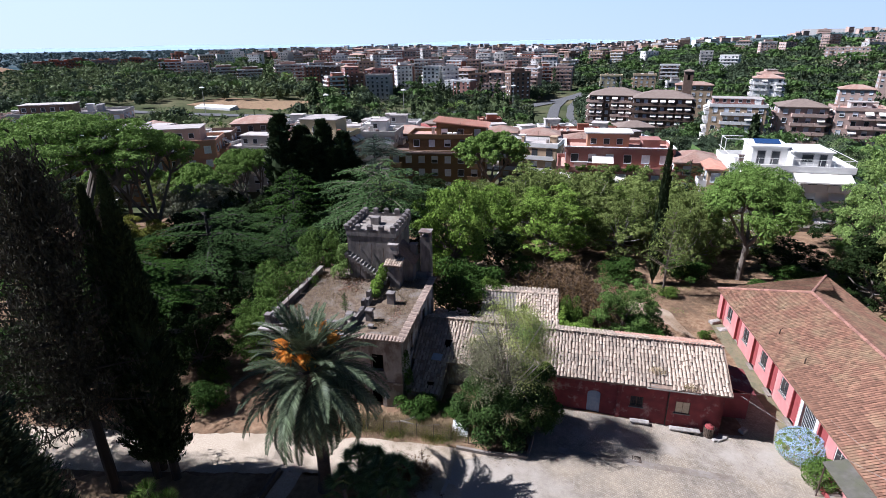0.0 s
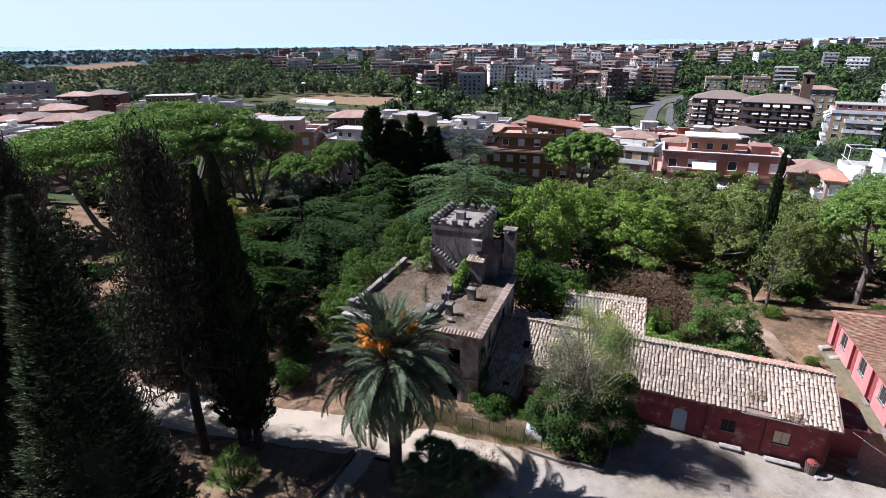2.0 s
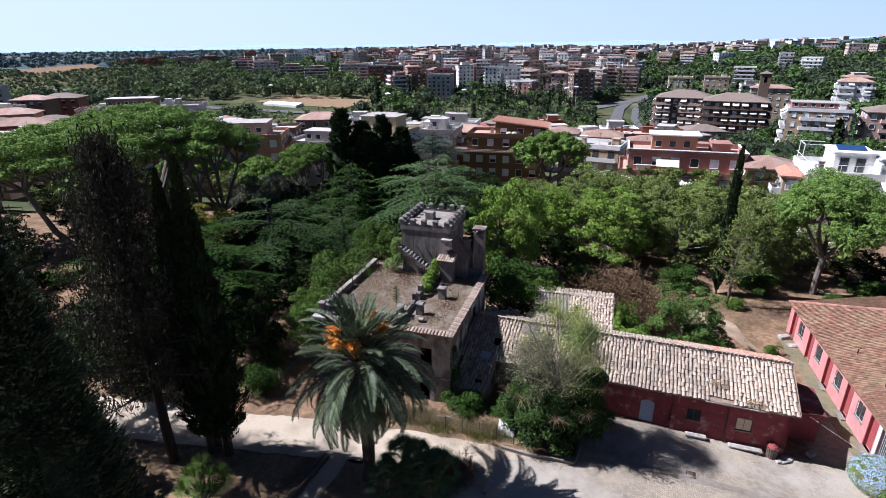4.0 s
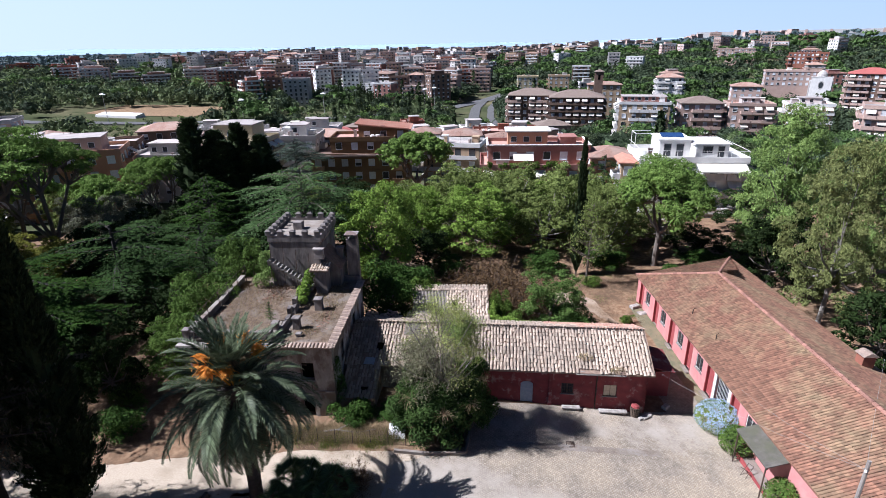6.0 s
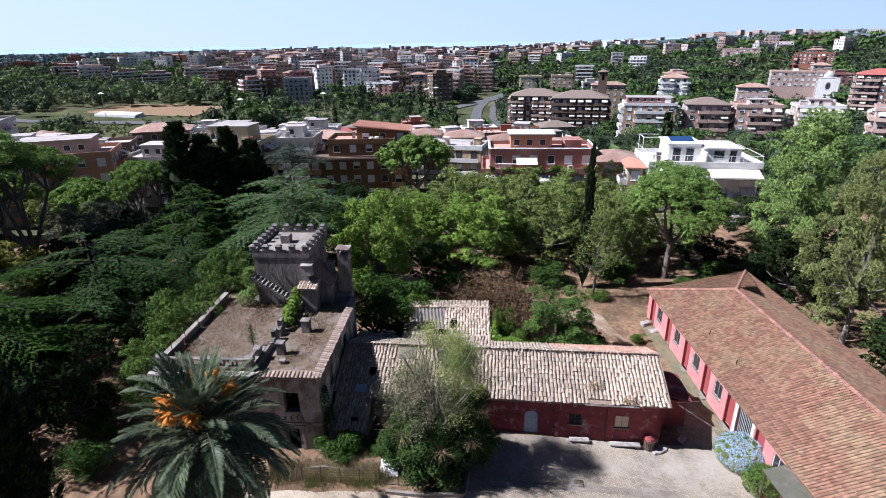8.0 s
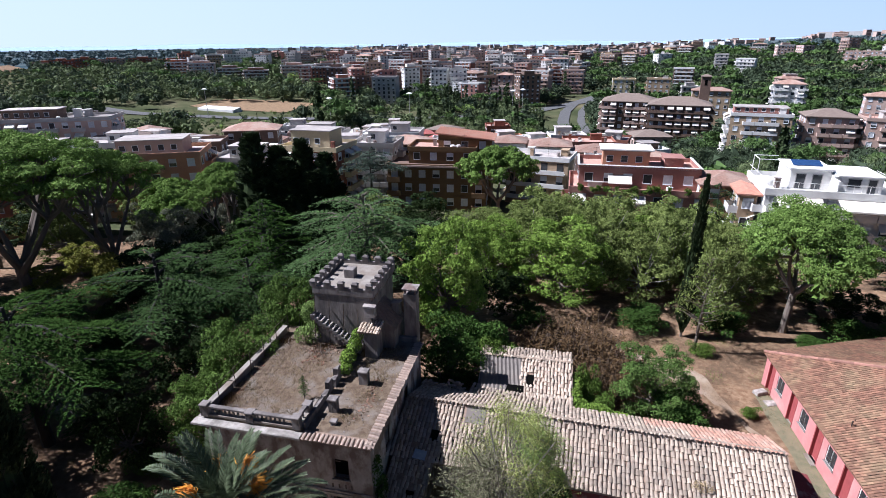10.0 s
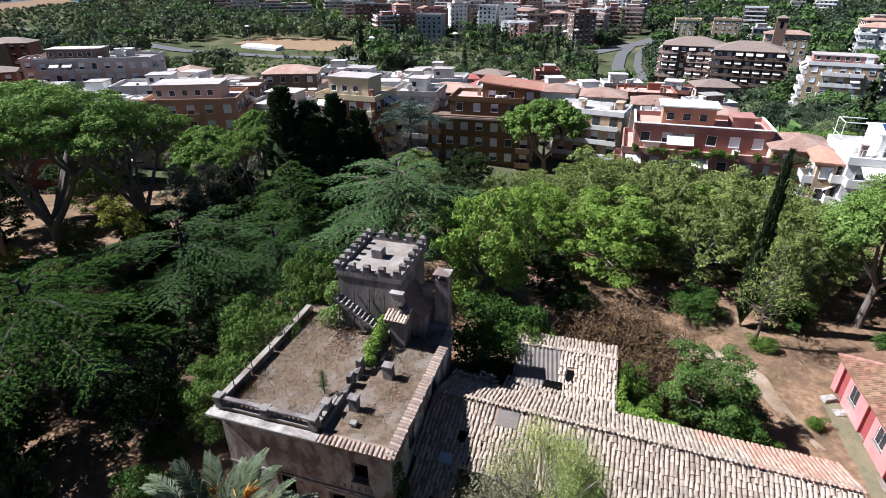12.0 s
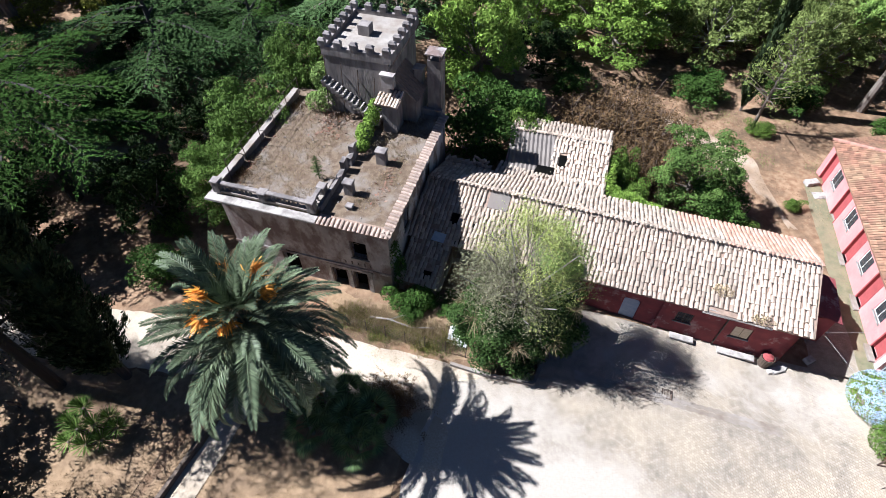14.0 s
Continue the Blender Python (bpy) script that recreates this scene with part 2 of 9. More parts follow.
    # near black: the shade these trees stand in is painted into the leaves
    "l_dark": leaf("shade_dark_leaves", (0.024, 0.040, 0.011), (0.015, 0.026, 0.008)),
    "l_ivy": leaf("ivy_leaves", (0.050, 0.095, 0.018), (0.028, 0.056, 0.012)),
    "l_dry": leaf("dry_twigs", (0.30, 0.235, 0.135), (0.22, 0.17, 0.10)),
    "l_brown": leaf("withered_leaves", (0.125, 0.078, 0.038), (0.078, 0.052, 0.026)),
    "l_greypine": leaf("sparse_grey_needles", (0.066, 0.062, 0.042), (0.042, 0.041, 0.028), tl=0.05),
    "l_willow": leaf("grey_green_leaves", (0.215, 0.240, 0.084), (0.150, 0.172, 0.060)),
    "l_palm": leaf("palm_leaflets", (0.140, 0.170, 0.095), (0.074, 0.098, 0.053), tl=0.06),
    "l_palm_dry": leaf("dead_palm_leaflets", (0.17, 0.12, 0.075), (0.12, 0.085, 0.055), tl=0.1),
    "fruit": material("orange_date_stalks", (0.62, 0.235, 0.02), (0.72, 0.33, 0.035), 5, 0.7, island=0.3),
    "flower": material("pale_blue_petals", (0.32, 0.42, 0.58), (0.42, 0.52, 0.66), 3, 0.7, island=0.2, through_light=0.2),
    # blue distance haze is mixed into the base colour of these hills
    "hazy_hills": material("haze_blue_land", (0.27, 0.37, 0.50), (0.31, 0.41, 0.54), 0.002, 1.0, shine=0.0),
    # bluish tone here is aerial haze painted into the far ground
    "hazy_plain": material("haze_tinted_plain", (0.030, 0.052, 0.060), (0.095, 0.130, 0.145), 0.006, 1.0, stain=(0.20, 0.19, 0.17), stain_scale=0.004, stain_at=0.6, shine=0.0),
    # pale blue-green leaf colour carries the haze in front of far trees
    "l_hazy": leaf("haze_tinted_leaves", (0.110, 0.150, 0.150), (0.085, 0.120, 0.120), tl=0.05),
    "l_wood": leaf("wood_leaves", (0.125, 0.158, 0.070), (0.086, 0.114, 0.052)),
    "l_wood_dark": leaf("holm_oak_leaves", (0.058, 0.080, 0.044), (0.040, 0.058, 0.033)),
    "shortgrass": material("short_grass", (0.17, 0.155, 0.09), (0.12, 0.118, 0.065), 2.0, 0.95, 0.8, 30, (0.21, 0.165, 0.10), 0.6, 0.56),
    "cable": material("cable_sheath", (0.30, 0.29, 0.27), (0.25, 0.24, 0.22), 2, 0.7),
}


def yard_material():
    """Small setts, worn to dust towards the drive and along the annex."""
    m = M["cobble"].copy()
    m.name = "yard_setts"
    N, L = m.node_tree.nodes, m.node_tree.links
    bs = N["Principled BSDF"]
    tc = N.new("ShaderNodeTexCoord")
    old = bs.inputs["Base Color"].links[0].from_socket
    mp = N.new("ShaderNodeMapping")
    mp.inputs["Rotation"].default_value = (0, 0, radians(38))
    L.new(tc.outputs["Object"], mp.inputs["Vector"])
    wv = N.new("ShaderNodeTexNoise")
    wv.inputs["Scale"].default_value = 0.6
    L.new(tc.outputs["Object"], wv.inputs["Vector"])
    wa = N.new("ShaderNodeVectorMath")
    wa.operation = "MULTIPLY_ADD"
    wa.inputs[1].default_value = (0.5, 0.5, 0)
    L.new(wv.outputs["Color"], wa.inputs[0])
    L.new(mp.outputs[0], wa.inputs[2])
    br = N.new("ShaderNodeTexBrick")
    br.inputs["Scale"].default_value = 1.0
    br.inputs["Brick Width"].default_value, br.inputs["Row Height"].default_value = 0.17, 0.15
    br.inputs["Mortar Size"].default_value, br.inputs["Mortar Smooth"].default_value = 0.018, 0.4
    br.inputs["Color1"].default_value, br.inputs["Color2"].default_value, br.inputs["Mortar"].default_value = (0.84, 0.84, 0.84, 1), (1.14, 1.14, 1.14, 1), (0.74, 0.70, 0.65, 1)
    L.new(wa.outputs[0], br.inputs["Vector"])
    jm = N.new("ShaderNodeMix")
    jm.data_type, jm.blend_type = "RGBA", "MULTIPLY"
    jm.inputs[0].default_value = 1.0
    L.new(old, jm.inputs[6])
    L.new(br.outputs["Color"], jm.inputs[7])
    sp = N.new("ShaderNodeSeparateXYZ")
    L.new(tc.outputs["Object"], sp.inputs[0])
    nz = N.new("ShaderNodeTexNoise")
    nz.inputs["Scale"].default_value, nz.inputs["Detail"].default_value, nz.inputs["Roughness"].default_value = 0.3, 8, 0.7
    L.new(tc.outputs["Object"], nz.inputs["Vector"])

    def calc(op, a, b):
        q = N.new("ShaderNodeMath")
        q.operation = op
        for i, x in enumerate((a, b)):
            if isinstance(x, (int, float)):
                q.inputs[i].default_value = x
            else:
                L.new(x, q.inputs[i])
        return q.outputs[0]

    side = calc("SUBTRACT", calc("ADD", sp.outputs["Y"], calc("MULTIPLY", sp.outputs["X"], 0.82)), 34.3)
    strip = calc("SUBTRACT", 3.2, calc("ABSOLUTE", calc("SUBTRACT", calc("ADD", sp.outputs["Y"], calc("MULTIPLY", sp.outputs["X"], 0.235)), 37.2), 0))
    wob = calc("MULTIPLY", calc("SUBTRACT", nz.outputs["Fac"], 0.5), 14)
    a = calc("MAXIMUM", calc("SUBTRACT", wob, side), calc("ADD", calc("MULTIPLY", strip, 0.5), calc("SUBTRACT", wob, 1.9)))
    mr2 = N.new("ShaderNodeMapRange")
    mr2.inputs[1].default_value, mr2.inputs[2].default_value = -1.6, 1.6
    L.new(a, mr2.inputs[0])
    n2 = N.new("ShaderNodeTexNoise")
    n2.inputs["Scale"].default_value, n2.inputs["Detail"].default_value = 7, 8
    L.new(tc.outputs["Object"], n2.inputs["Vector"])
    dust = N.new("ShaderNodeMix")
    dust.data_type = "RGBA"
    dust.inputs[6].default_value, dust.inputs[7].default_value = (0.30, 0.262, 0.214, 1), (0.38, 0.342, 0.29, 1)
    L.new(n2.outputs["Fac"], dust.inputs[0])
    fin = N.new("ShaderNodeMix")
    fin.data_type = "RGBA"
    L.new(mr2.outputs[0], fin.inputs[0])
    L.new(jm.outputs[2], fin.inputs[6])
    L.new(dust.outputs[2], fin.inputs[7])
    L.new(fin.outputs[2], bs.inputs["Base Color"])
    return m


M["yard"] = yard_material()


# ---------------------------------------------------------------- mesh helpers
class Geo:
    """Collects faces for one mesh."""

    def __init__(self):
        self.v, self.f = [], []

    def add(self, verts, faces):
        k = len(self.v)
        self.v += [tuple(p) for p in verts]
        self.f += [tuple(i + k for i in f) for f in faces]
        return self

    def hexa(self, p):
        return self.add(p, [(3, 2, 1, 0), (4, 5, 6, 7), (0, 1, 5, 4), (1, 2, 6, 5), (2, 3, 7, 6), (3, 0, 4, 7)])

    def box(self, x0, y0, z0, x1, y1, z1, c=0.0):
        """A block; c: the chamfer of its upper edges."""
        if not c:
            return self.hexa([(x0, y0, z0), (x1, y0, z0), (x1, y1, z0), (x0, y1, z0), (x0, y0, z1), (x1, y0, z1), (x1, y1, z1), (x0, y1, z1)])
        a = [(x0, y0), (x1, y0), (x1, y1), (x0, y1)]
        b = [(x0 + c, y0 + c), (x1 - c, y0 + c), (x1 - c, y1 - c), (x0 + c, y1 - c)]
        v = [(*p, z0) for p in a] + [(*p, z1 - c) for p in a] + [(*p, z1) for p in b]
        f = [(3, 2, 1, 0), (8, 9, 10, 11)]
        for k in (0, 4):
            f += [(k + i, k + (i + 1) % 4, k + 4 + (i + 1) % 4, k + 4 + i) for i in range(4)]
        return self.add(v, f)

    def tube(self, pts, radii, n=8, caps=True):
        pts = [Vector(p) for p in pts]
        rings = []
        for i, p in enumerate(pts):
            d = (pts[min(i + 1, len(pts) - 1)] - pts[max(i - 1, 0)]).normalized()
            s = d.orthogonal().normalized()
            if abs(d.z) < 0.95:
                s = d.cross(Vector((0, 0, 1))).normalized()
            t = d.cross(s)
            r = radii[i] if hasattr(radii, "__len__") else radii
            rings.append([p + (s * math.cos(a) + t * math.sin(a)) * r for a in [2 * math.pi * j / n for j in range(n)]])
        v = [q for ring in rings for q in ring]
        f = [(i * n + j, i * n + (j + 1) % n, (i + 1) * n + (j + 1) % n, (i + 1) * n + j) for i in range(len(pts) - 1) for j in range(n)]
        if caps:
            f += [tuple(range(n))[::-1], tuple((len(pts) - 1) * n + j for j in range(n))]
        return self.add(v, f)

    def mesh(self, name):
        me = bpy.data.meshes.new(name)
        me.from_pydata(self.v, [], self.f)
        me.update()
        return me


def mesh_np(name, verts, quads):
    """A mesh from arrays, n x 3 and m x 3 or m x 4."""
    verts, quads = np.asarray(verts, np.float32), np.asarray(quads, np.int32)
    me = bpy.data.meshes.new(name)
    me.vertices.add(len(verts))
    me.vertices.foreach_set("co", verts.ravel())
    me.loops.add(quads.size)
    me.loops.foreach_set("vertex_index", quads.ravel())
    me.polygons.add(len(quads))
    me.polygons.foreach_set("loop_start", np.arange(0, quads.size, quads.shape[1], dtype=np.int32))
    me.update(calc_edges=True)
    return me


def put(name, me, mat, parent=None, label="", at=None, smooth=False):
    """One mesh object, under its thing if there is one."""
    if mat and not me.materials:
        me.materials.append(mat)
    if smooth:
        me.polygons.foreach_set("use_smooth", [True] * len(me.polygons))
    ob = new(name, me)
    if parent:
        ob.parent = parent
    if at is not None:
        ob.matrix_basis = at
    if label:
        ob["label"] = label
    return ob


def part(name, geo, mat, parent=None, label="", at=None, smooth=False):
    return put(name, geo.mesh(name), mat, parent, label, at, smooth)


def thing(name, m, label, category, group="", kind=""):
    ob = new(name)
    ob.empty_display_size = 0.3
    ob.matrix_basis = m
    return tagged(ob, label, category, group, kind)


def smooth_step(a, b, x):
    t = min(1.0, max(0.0, (x - a) / (b - a)))
    return t * t * (3 - 2 * t)


def ground_z(x, y):
    z = 0.1 + 0.07 * min(22, max(0, 22 - x)) + 0.02 * min(30, max(0, y - 37))
    z -= 6.5 * smooth_step(72, 112, y) + 10 * smooth_step(120, 260, y)
    d = math.hypot(x, y)
    z += 12 * smooth_step(420, 800, d) + 6 * smooth_step(1200, 3000, d)
    z += 38 * smooth_step(12, 42, math.degrees(math.atan2(x, y))) * smooth_step(350, 1500, d)
    return z


# ---------------------------------------------------------------- ground
def spread(lo, hi, near_lo, near_hi, step, grow=1.22):
    out = list(np.arange(near_lo, near_hi + 0.01, step))
    s, x = step, near_hi
    while x < hi:
        s *= grow
        x = min(hi, x + s)
        out.append(x)
    s, x = step, near_lo
    while x > lo:
        s *= grow
        x = max(lo, x - s)
        out.insert(0, x)
    return out


gx, gy = spread(-4600, 4600, -60, 60, 2), spread(-500, 4700, 10, 120, 2, 1.12)
gv = [(x, y, ground_z(x, y)) for y in gy for x in gx]
w = len(gx)
gf = [(j * w + i, j * w + i + 1, (j + 1) * w + i + 1, (j + 1) * w + i) for j in range(len(gy) - 1) for i in range(w - 1)]
gm = Geo().add(gv, gf).mesh("ground")
gm.materials.append(M["needles"])
gm.materials.append(M["greenland"])
gm.materials.append(M["hazy_plain"])
# beyond 1080 m the ground takes the haze-tinted colour
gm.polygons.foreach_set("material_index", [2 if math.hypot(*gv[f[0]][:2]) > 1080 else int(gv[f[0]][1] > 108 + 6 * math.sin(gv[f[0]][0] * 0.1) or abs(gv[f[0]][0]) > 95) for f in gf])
ground = tagged(put("ground", gm, None, smooth=True), "sloping ground of brown litter, dry grass and green land", "ground", kind="structure")


def drape(name, rows, mat, label, category, lift=0.035, kind="structure", across=6, ragged=1.0):
    """A sheet that lies on the ground between two edges: rows of (x, y) pairs, one from each edge."""
    g = Geo()
    fine = []
    for (a, b), (c, d) in zip(rows[:-1], rows[1:]):
        n = max(1, int(max(math.dist(a, c), math.dist(b, d)) / (0.3 if math.dist(a, c) < 45 else 3)))
        for k in range(n):
            t = k / n
            fine.append(((a[0] + (c[0] - a[0]) * t, a[1] + (c[1] - a[1]) * t), (b[0] + (d[0] - b[0]) * t, b[1] + (d[1] - b[1]) * t)))
    fine.append(rows[-1])
    v = []
    for i, (a, b) in enumerate(fine):
        for j in range(across + 1):
            t = j / across
            x, y = a[0] + (b[0] - a[0]) * t, a[1] + (b[1] - a[1]) * t
            if j in (0, across):
                s = ragged * min(1.0, math.dist(a, b) / 4)
                x += s * 0.45 * noise.noise(Vector((x * .5, y * .5, 3)))
                y += s * (0.55 * noise.noise(Vector((x * .45, y * .45, 7))) + 0.3 * noise.noise(Vector((x * 1.9, y * 1.9, 1))) + 0.22 * noise.noise(Vector((x * 5.3, y * 5.3, 2))))
            v.append((x, y, ground_z(x, y) + lift))
    c = across + 1
    g.add(v, [(i * c + j, i * c + j + 1, (i + 1) * c + j + 1, (i + 1) * c + j) for i in range(len(fine) - 1) for j in range(across)])
    ob = part(name, g, mat)
    return tagged(ob, label, category, kind=kind)


drape("drive", [((-70, 36), (-70, 31)), ((-40, 35.2), (-40, 30.6)), ((-22, 33.6), (-22, 29.6)), ((-12, 33.4), (-12, 29.3)), ((-5, 32.6), (-5, 28.6)), ((0, 31.8), (-1.5, 25.5)), ((3, 31.4), (0.5, 24.5))],
      M["gravel"], "pale dusty gravel drive past the old house", "drive", 0.03, ragged=.35)
drape("courtyard", [((-4, 5), (40, 5)), ((-3.5, 14), (30, 14)), ((-2.6, 20), (27.0, 20)), ((-0.8, 26), (27.2, 26)), ((0.6, 30.6), (27.6, 30.6)), ((6.0, 31.6), (27.6, 31.6)), ((6.4, 35.0), (27.9, 33.5)), ((9, 37.0), (24.2, 34.2))],
      M["yard"], "worn grey cobbled courtyard with dusty patches", "courtyard", 0.045, across=14)
drape("courtyard", [((27.7, 33.3), (23.6, 34.0)), ((28.1, 36), (24.2, 36.5)), ((28.6, 40.5), (25.4, 41))], M["yard"], "grey cobbled corner behind the annex end", "courtyard", 0.04)
drape("grass_verge", [((-12.5, 29.5), (-16.5, 18)), ((-9, 29.2), (-10, 18)), ((-5, 28.7), (-6, 18)), ((-1.6, 25.5), (-3, 16))],
      M["drygrass"], "straw-coloured dry grass verge under the palm", "grass", 0.03)
drape("planted_bed", [((-8.2, 36.6), (-8.0, 34.0)), ((-5, 35.8), (-5, 33.3)), ((-2, 35.6), (-2, 32.7)), ((1, 36.5), (1, 32.2)), ((3, 37), (3, 31.9))], M["drygrass"], "weedy dry bed between the drive and the house", "bed", 0.03)
drape("grass_verge", [((-32, 29.0), (-32, 15)), ((-24, 29.2), (-24, 15)), ((-18, 29.2), (-19, 15)), ((-13.6, 29.3), (-17.6, 15))],
      M["drygrass"], "dry grass verge beside the garden path", "grass", 0.03)


# ---------------------------------------------------------------- roofs of barrel tiles
def tile_mesh(w=0.2, length=0.46, taper=0.8, h=0.075, seg=4):
    v, f = [], []
    for k, (y, s, lift) in enumerate(((0, 1.0, 0.03), (length, taper, 0.0))):
        for i in range(seg + 1):
            a = math.pi * i / seg
            v.append((-math.cos(a) * w / 2 * s, y, math.sin(a) * h * s + lift))
    n = seg + 1
    for i in range(seg):
        f.append((i, i + 1, n + i + 1, n + i))
    f.append(tuple(range(n))[::-1])
    return np.array(v), f


def tile_roof(parent, at, width, slope, pitch, own=None, mat=None, row=0.4, gaps=(), seed=1, jitter=0.02, under=True, drop=0.0):
    """Barrel tiles over a plane: x along the eave, y up the slope, z its normal. own: the stretch of x whose tiles are objects of their own.
    gaps: (x0, y0, x1, y1) with no tiles."""
    r = np.random.default_rng(seed)
    tv, tf = tile_mesh(pitch * 0.86, h=0.07)
    cols, rows = int(width / pitch), int(math.ceil(slope / row))
    V, F, single = [], [], []
    for c in range(cols):
        for k in range(rows):
            x, y = (c + 0.5) * pitch, k * row
            if any(a <= x <= p and b <= y <= q for a, b, p, q in gaps) or r.random() < drop:
                continue
            ang, dx, dy, dz = r.normal(0, 0.03), r.normal(0, jitter), r.normal(0, jitter * 1.3), abs(r.normal(0, 0.012))
            if own and own[0] <= x <= own[1] and len(single) < 300:
                single.append((x + dx, y + dy, dz, ang))
                continue
            ca, sa = math.cos(ang), math.sin(ang)
            q = np.stack([tv[:, 0] * ca - tv[:, 1] * sa + x + dx, tv[:, 0] * sa + tv[:, 1] * ca + y + dy, tv[:, 2] + dz], 1)
            b = len(V) * len(tv)
            V.append(q)
            F += [tuple(i + b for i in f) for f in tf]
    if V:
        g = Geo()
        g.v, g.f = np.concatenate(V).tolist(), F
        rest = part("tiles", g, mat or M["tile_pale"], parent, at=at)
        rest["kind"] = "stuff"
    if single:
        me = bpy.data.meshes.new("tile")
        me.from_pydata(tv.tolist(), [], tf)
        me.materials.append(mat or M["tile_pale"])
        for x, y, z, a in single:
            put("tile", me, None, parent, at=at @ pose(x, y, z, 0, 0, math.degrees(a)))


def plane_at(p, along, up):
    """A pose whose x runs along, y up the slope."""
    x = Vector(along).normalized()
    y = Vector(up)
    z = x.cross(y).normalized()
    y = z.cross(x)
    m = Matrix((x, y, z)).transposed().to_4x4()
    m.translation = p
    return m


def wall_holes(length, z0, z1, thick, holes):
    """A wall along x with openings (x0, z0, x1, z1); y from 0 to thick."""
    g = Geo()
    xs = sorted({0, length, *[h[0] for h in holes], *[h[2] for h in holes]})
    for a, b in zip(xs[:-1], xs[1:]):
        cut = sorted((h[1], h[3]) for h in holes if h[0] <= a + 1e-6 and h[2] >= b - 1e-6)
        z = z0
        for lo, hi in cut:
            if lo > z:
                g.box(a, 0, z, b, thick, lo)
            z = hi
        if z < z1:
            g.box(a, 0, z, b, thick, z1)
    bm = bmesh.new()
    me = g.mesh("wall")
    bm.from_mesh(me)
    bmesh.ops.remove_doubles(bm, verts=bm.verts, dist=0.001)
    g.v, g.f = [tuple(p.co) for p in bm.verts], [tuple(p.index for p in f.verts) for f in bm.faces]
    bm.free()
    return g


def window_unit(parent, at, w, h, kind="bars", mat=None):
    """A window in an opening: frame, pane, bars or shutters, sill. x across, z up, y inwards."""
    win = new("window")
    win.parent, win.matrix_basis = parent, at
    g = Geo()
    t = 0.06
    g.box(0, 0.06, 0, t, 0.13, h).box(w - t, 0.06, 0, w, 0.13, h).box(t, 0.06, 0, w - t, 0.13, t).box(t, 0.06, h - t, w - t, 0.13, h)
    if kind != "void":
        g.box(w / 2 - 0.025, 0.06, t, w / 2 + 0.025, 0.13, h - t)
    part("frame", g, mat or M["wood"], win)
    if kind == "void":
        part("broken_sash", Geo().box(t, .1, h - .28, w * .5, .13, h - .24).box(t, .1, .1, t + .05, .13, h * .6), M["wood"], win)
        # black panel stands for the unlit room behind the empty window
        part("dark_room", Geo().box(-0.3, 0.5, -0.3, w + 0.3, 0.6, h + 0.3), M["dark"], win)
    else:
        part("pane", Geo().box(t, 0.09, t, w - t, 0.10, h - t), M["glass"], win)
    if kind == "bars":
        for i in range(1, int(w / 0.14)):
            part("bar", Geo().tube([(i * 0.14, 0.02, 0), (i * 0.14, 0.02, h)], 0.012, 5), M["iron"], win)
        for z in (0.33, 0.66):
            part("bar", Geo().tube([(0, 0.02, h * z), (w, 0.02, h * z)], 0.012, 5), M["iron"], win)
    if kind == "shutters":
        for x in (t, w / 2 + 0.02):
            part("shutter", Geo().box(x, 0.03, t, x + w / 2 - t - 0.02, 0.07, h - t), M["shutter"], win)
    part("sill", Geo().box(-0.08, -0.07, -0.07, w + 0.08, 0.14, 0.0, 0.015), M["marble"], win)
    return win


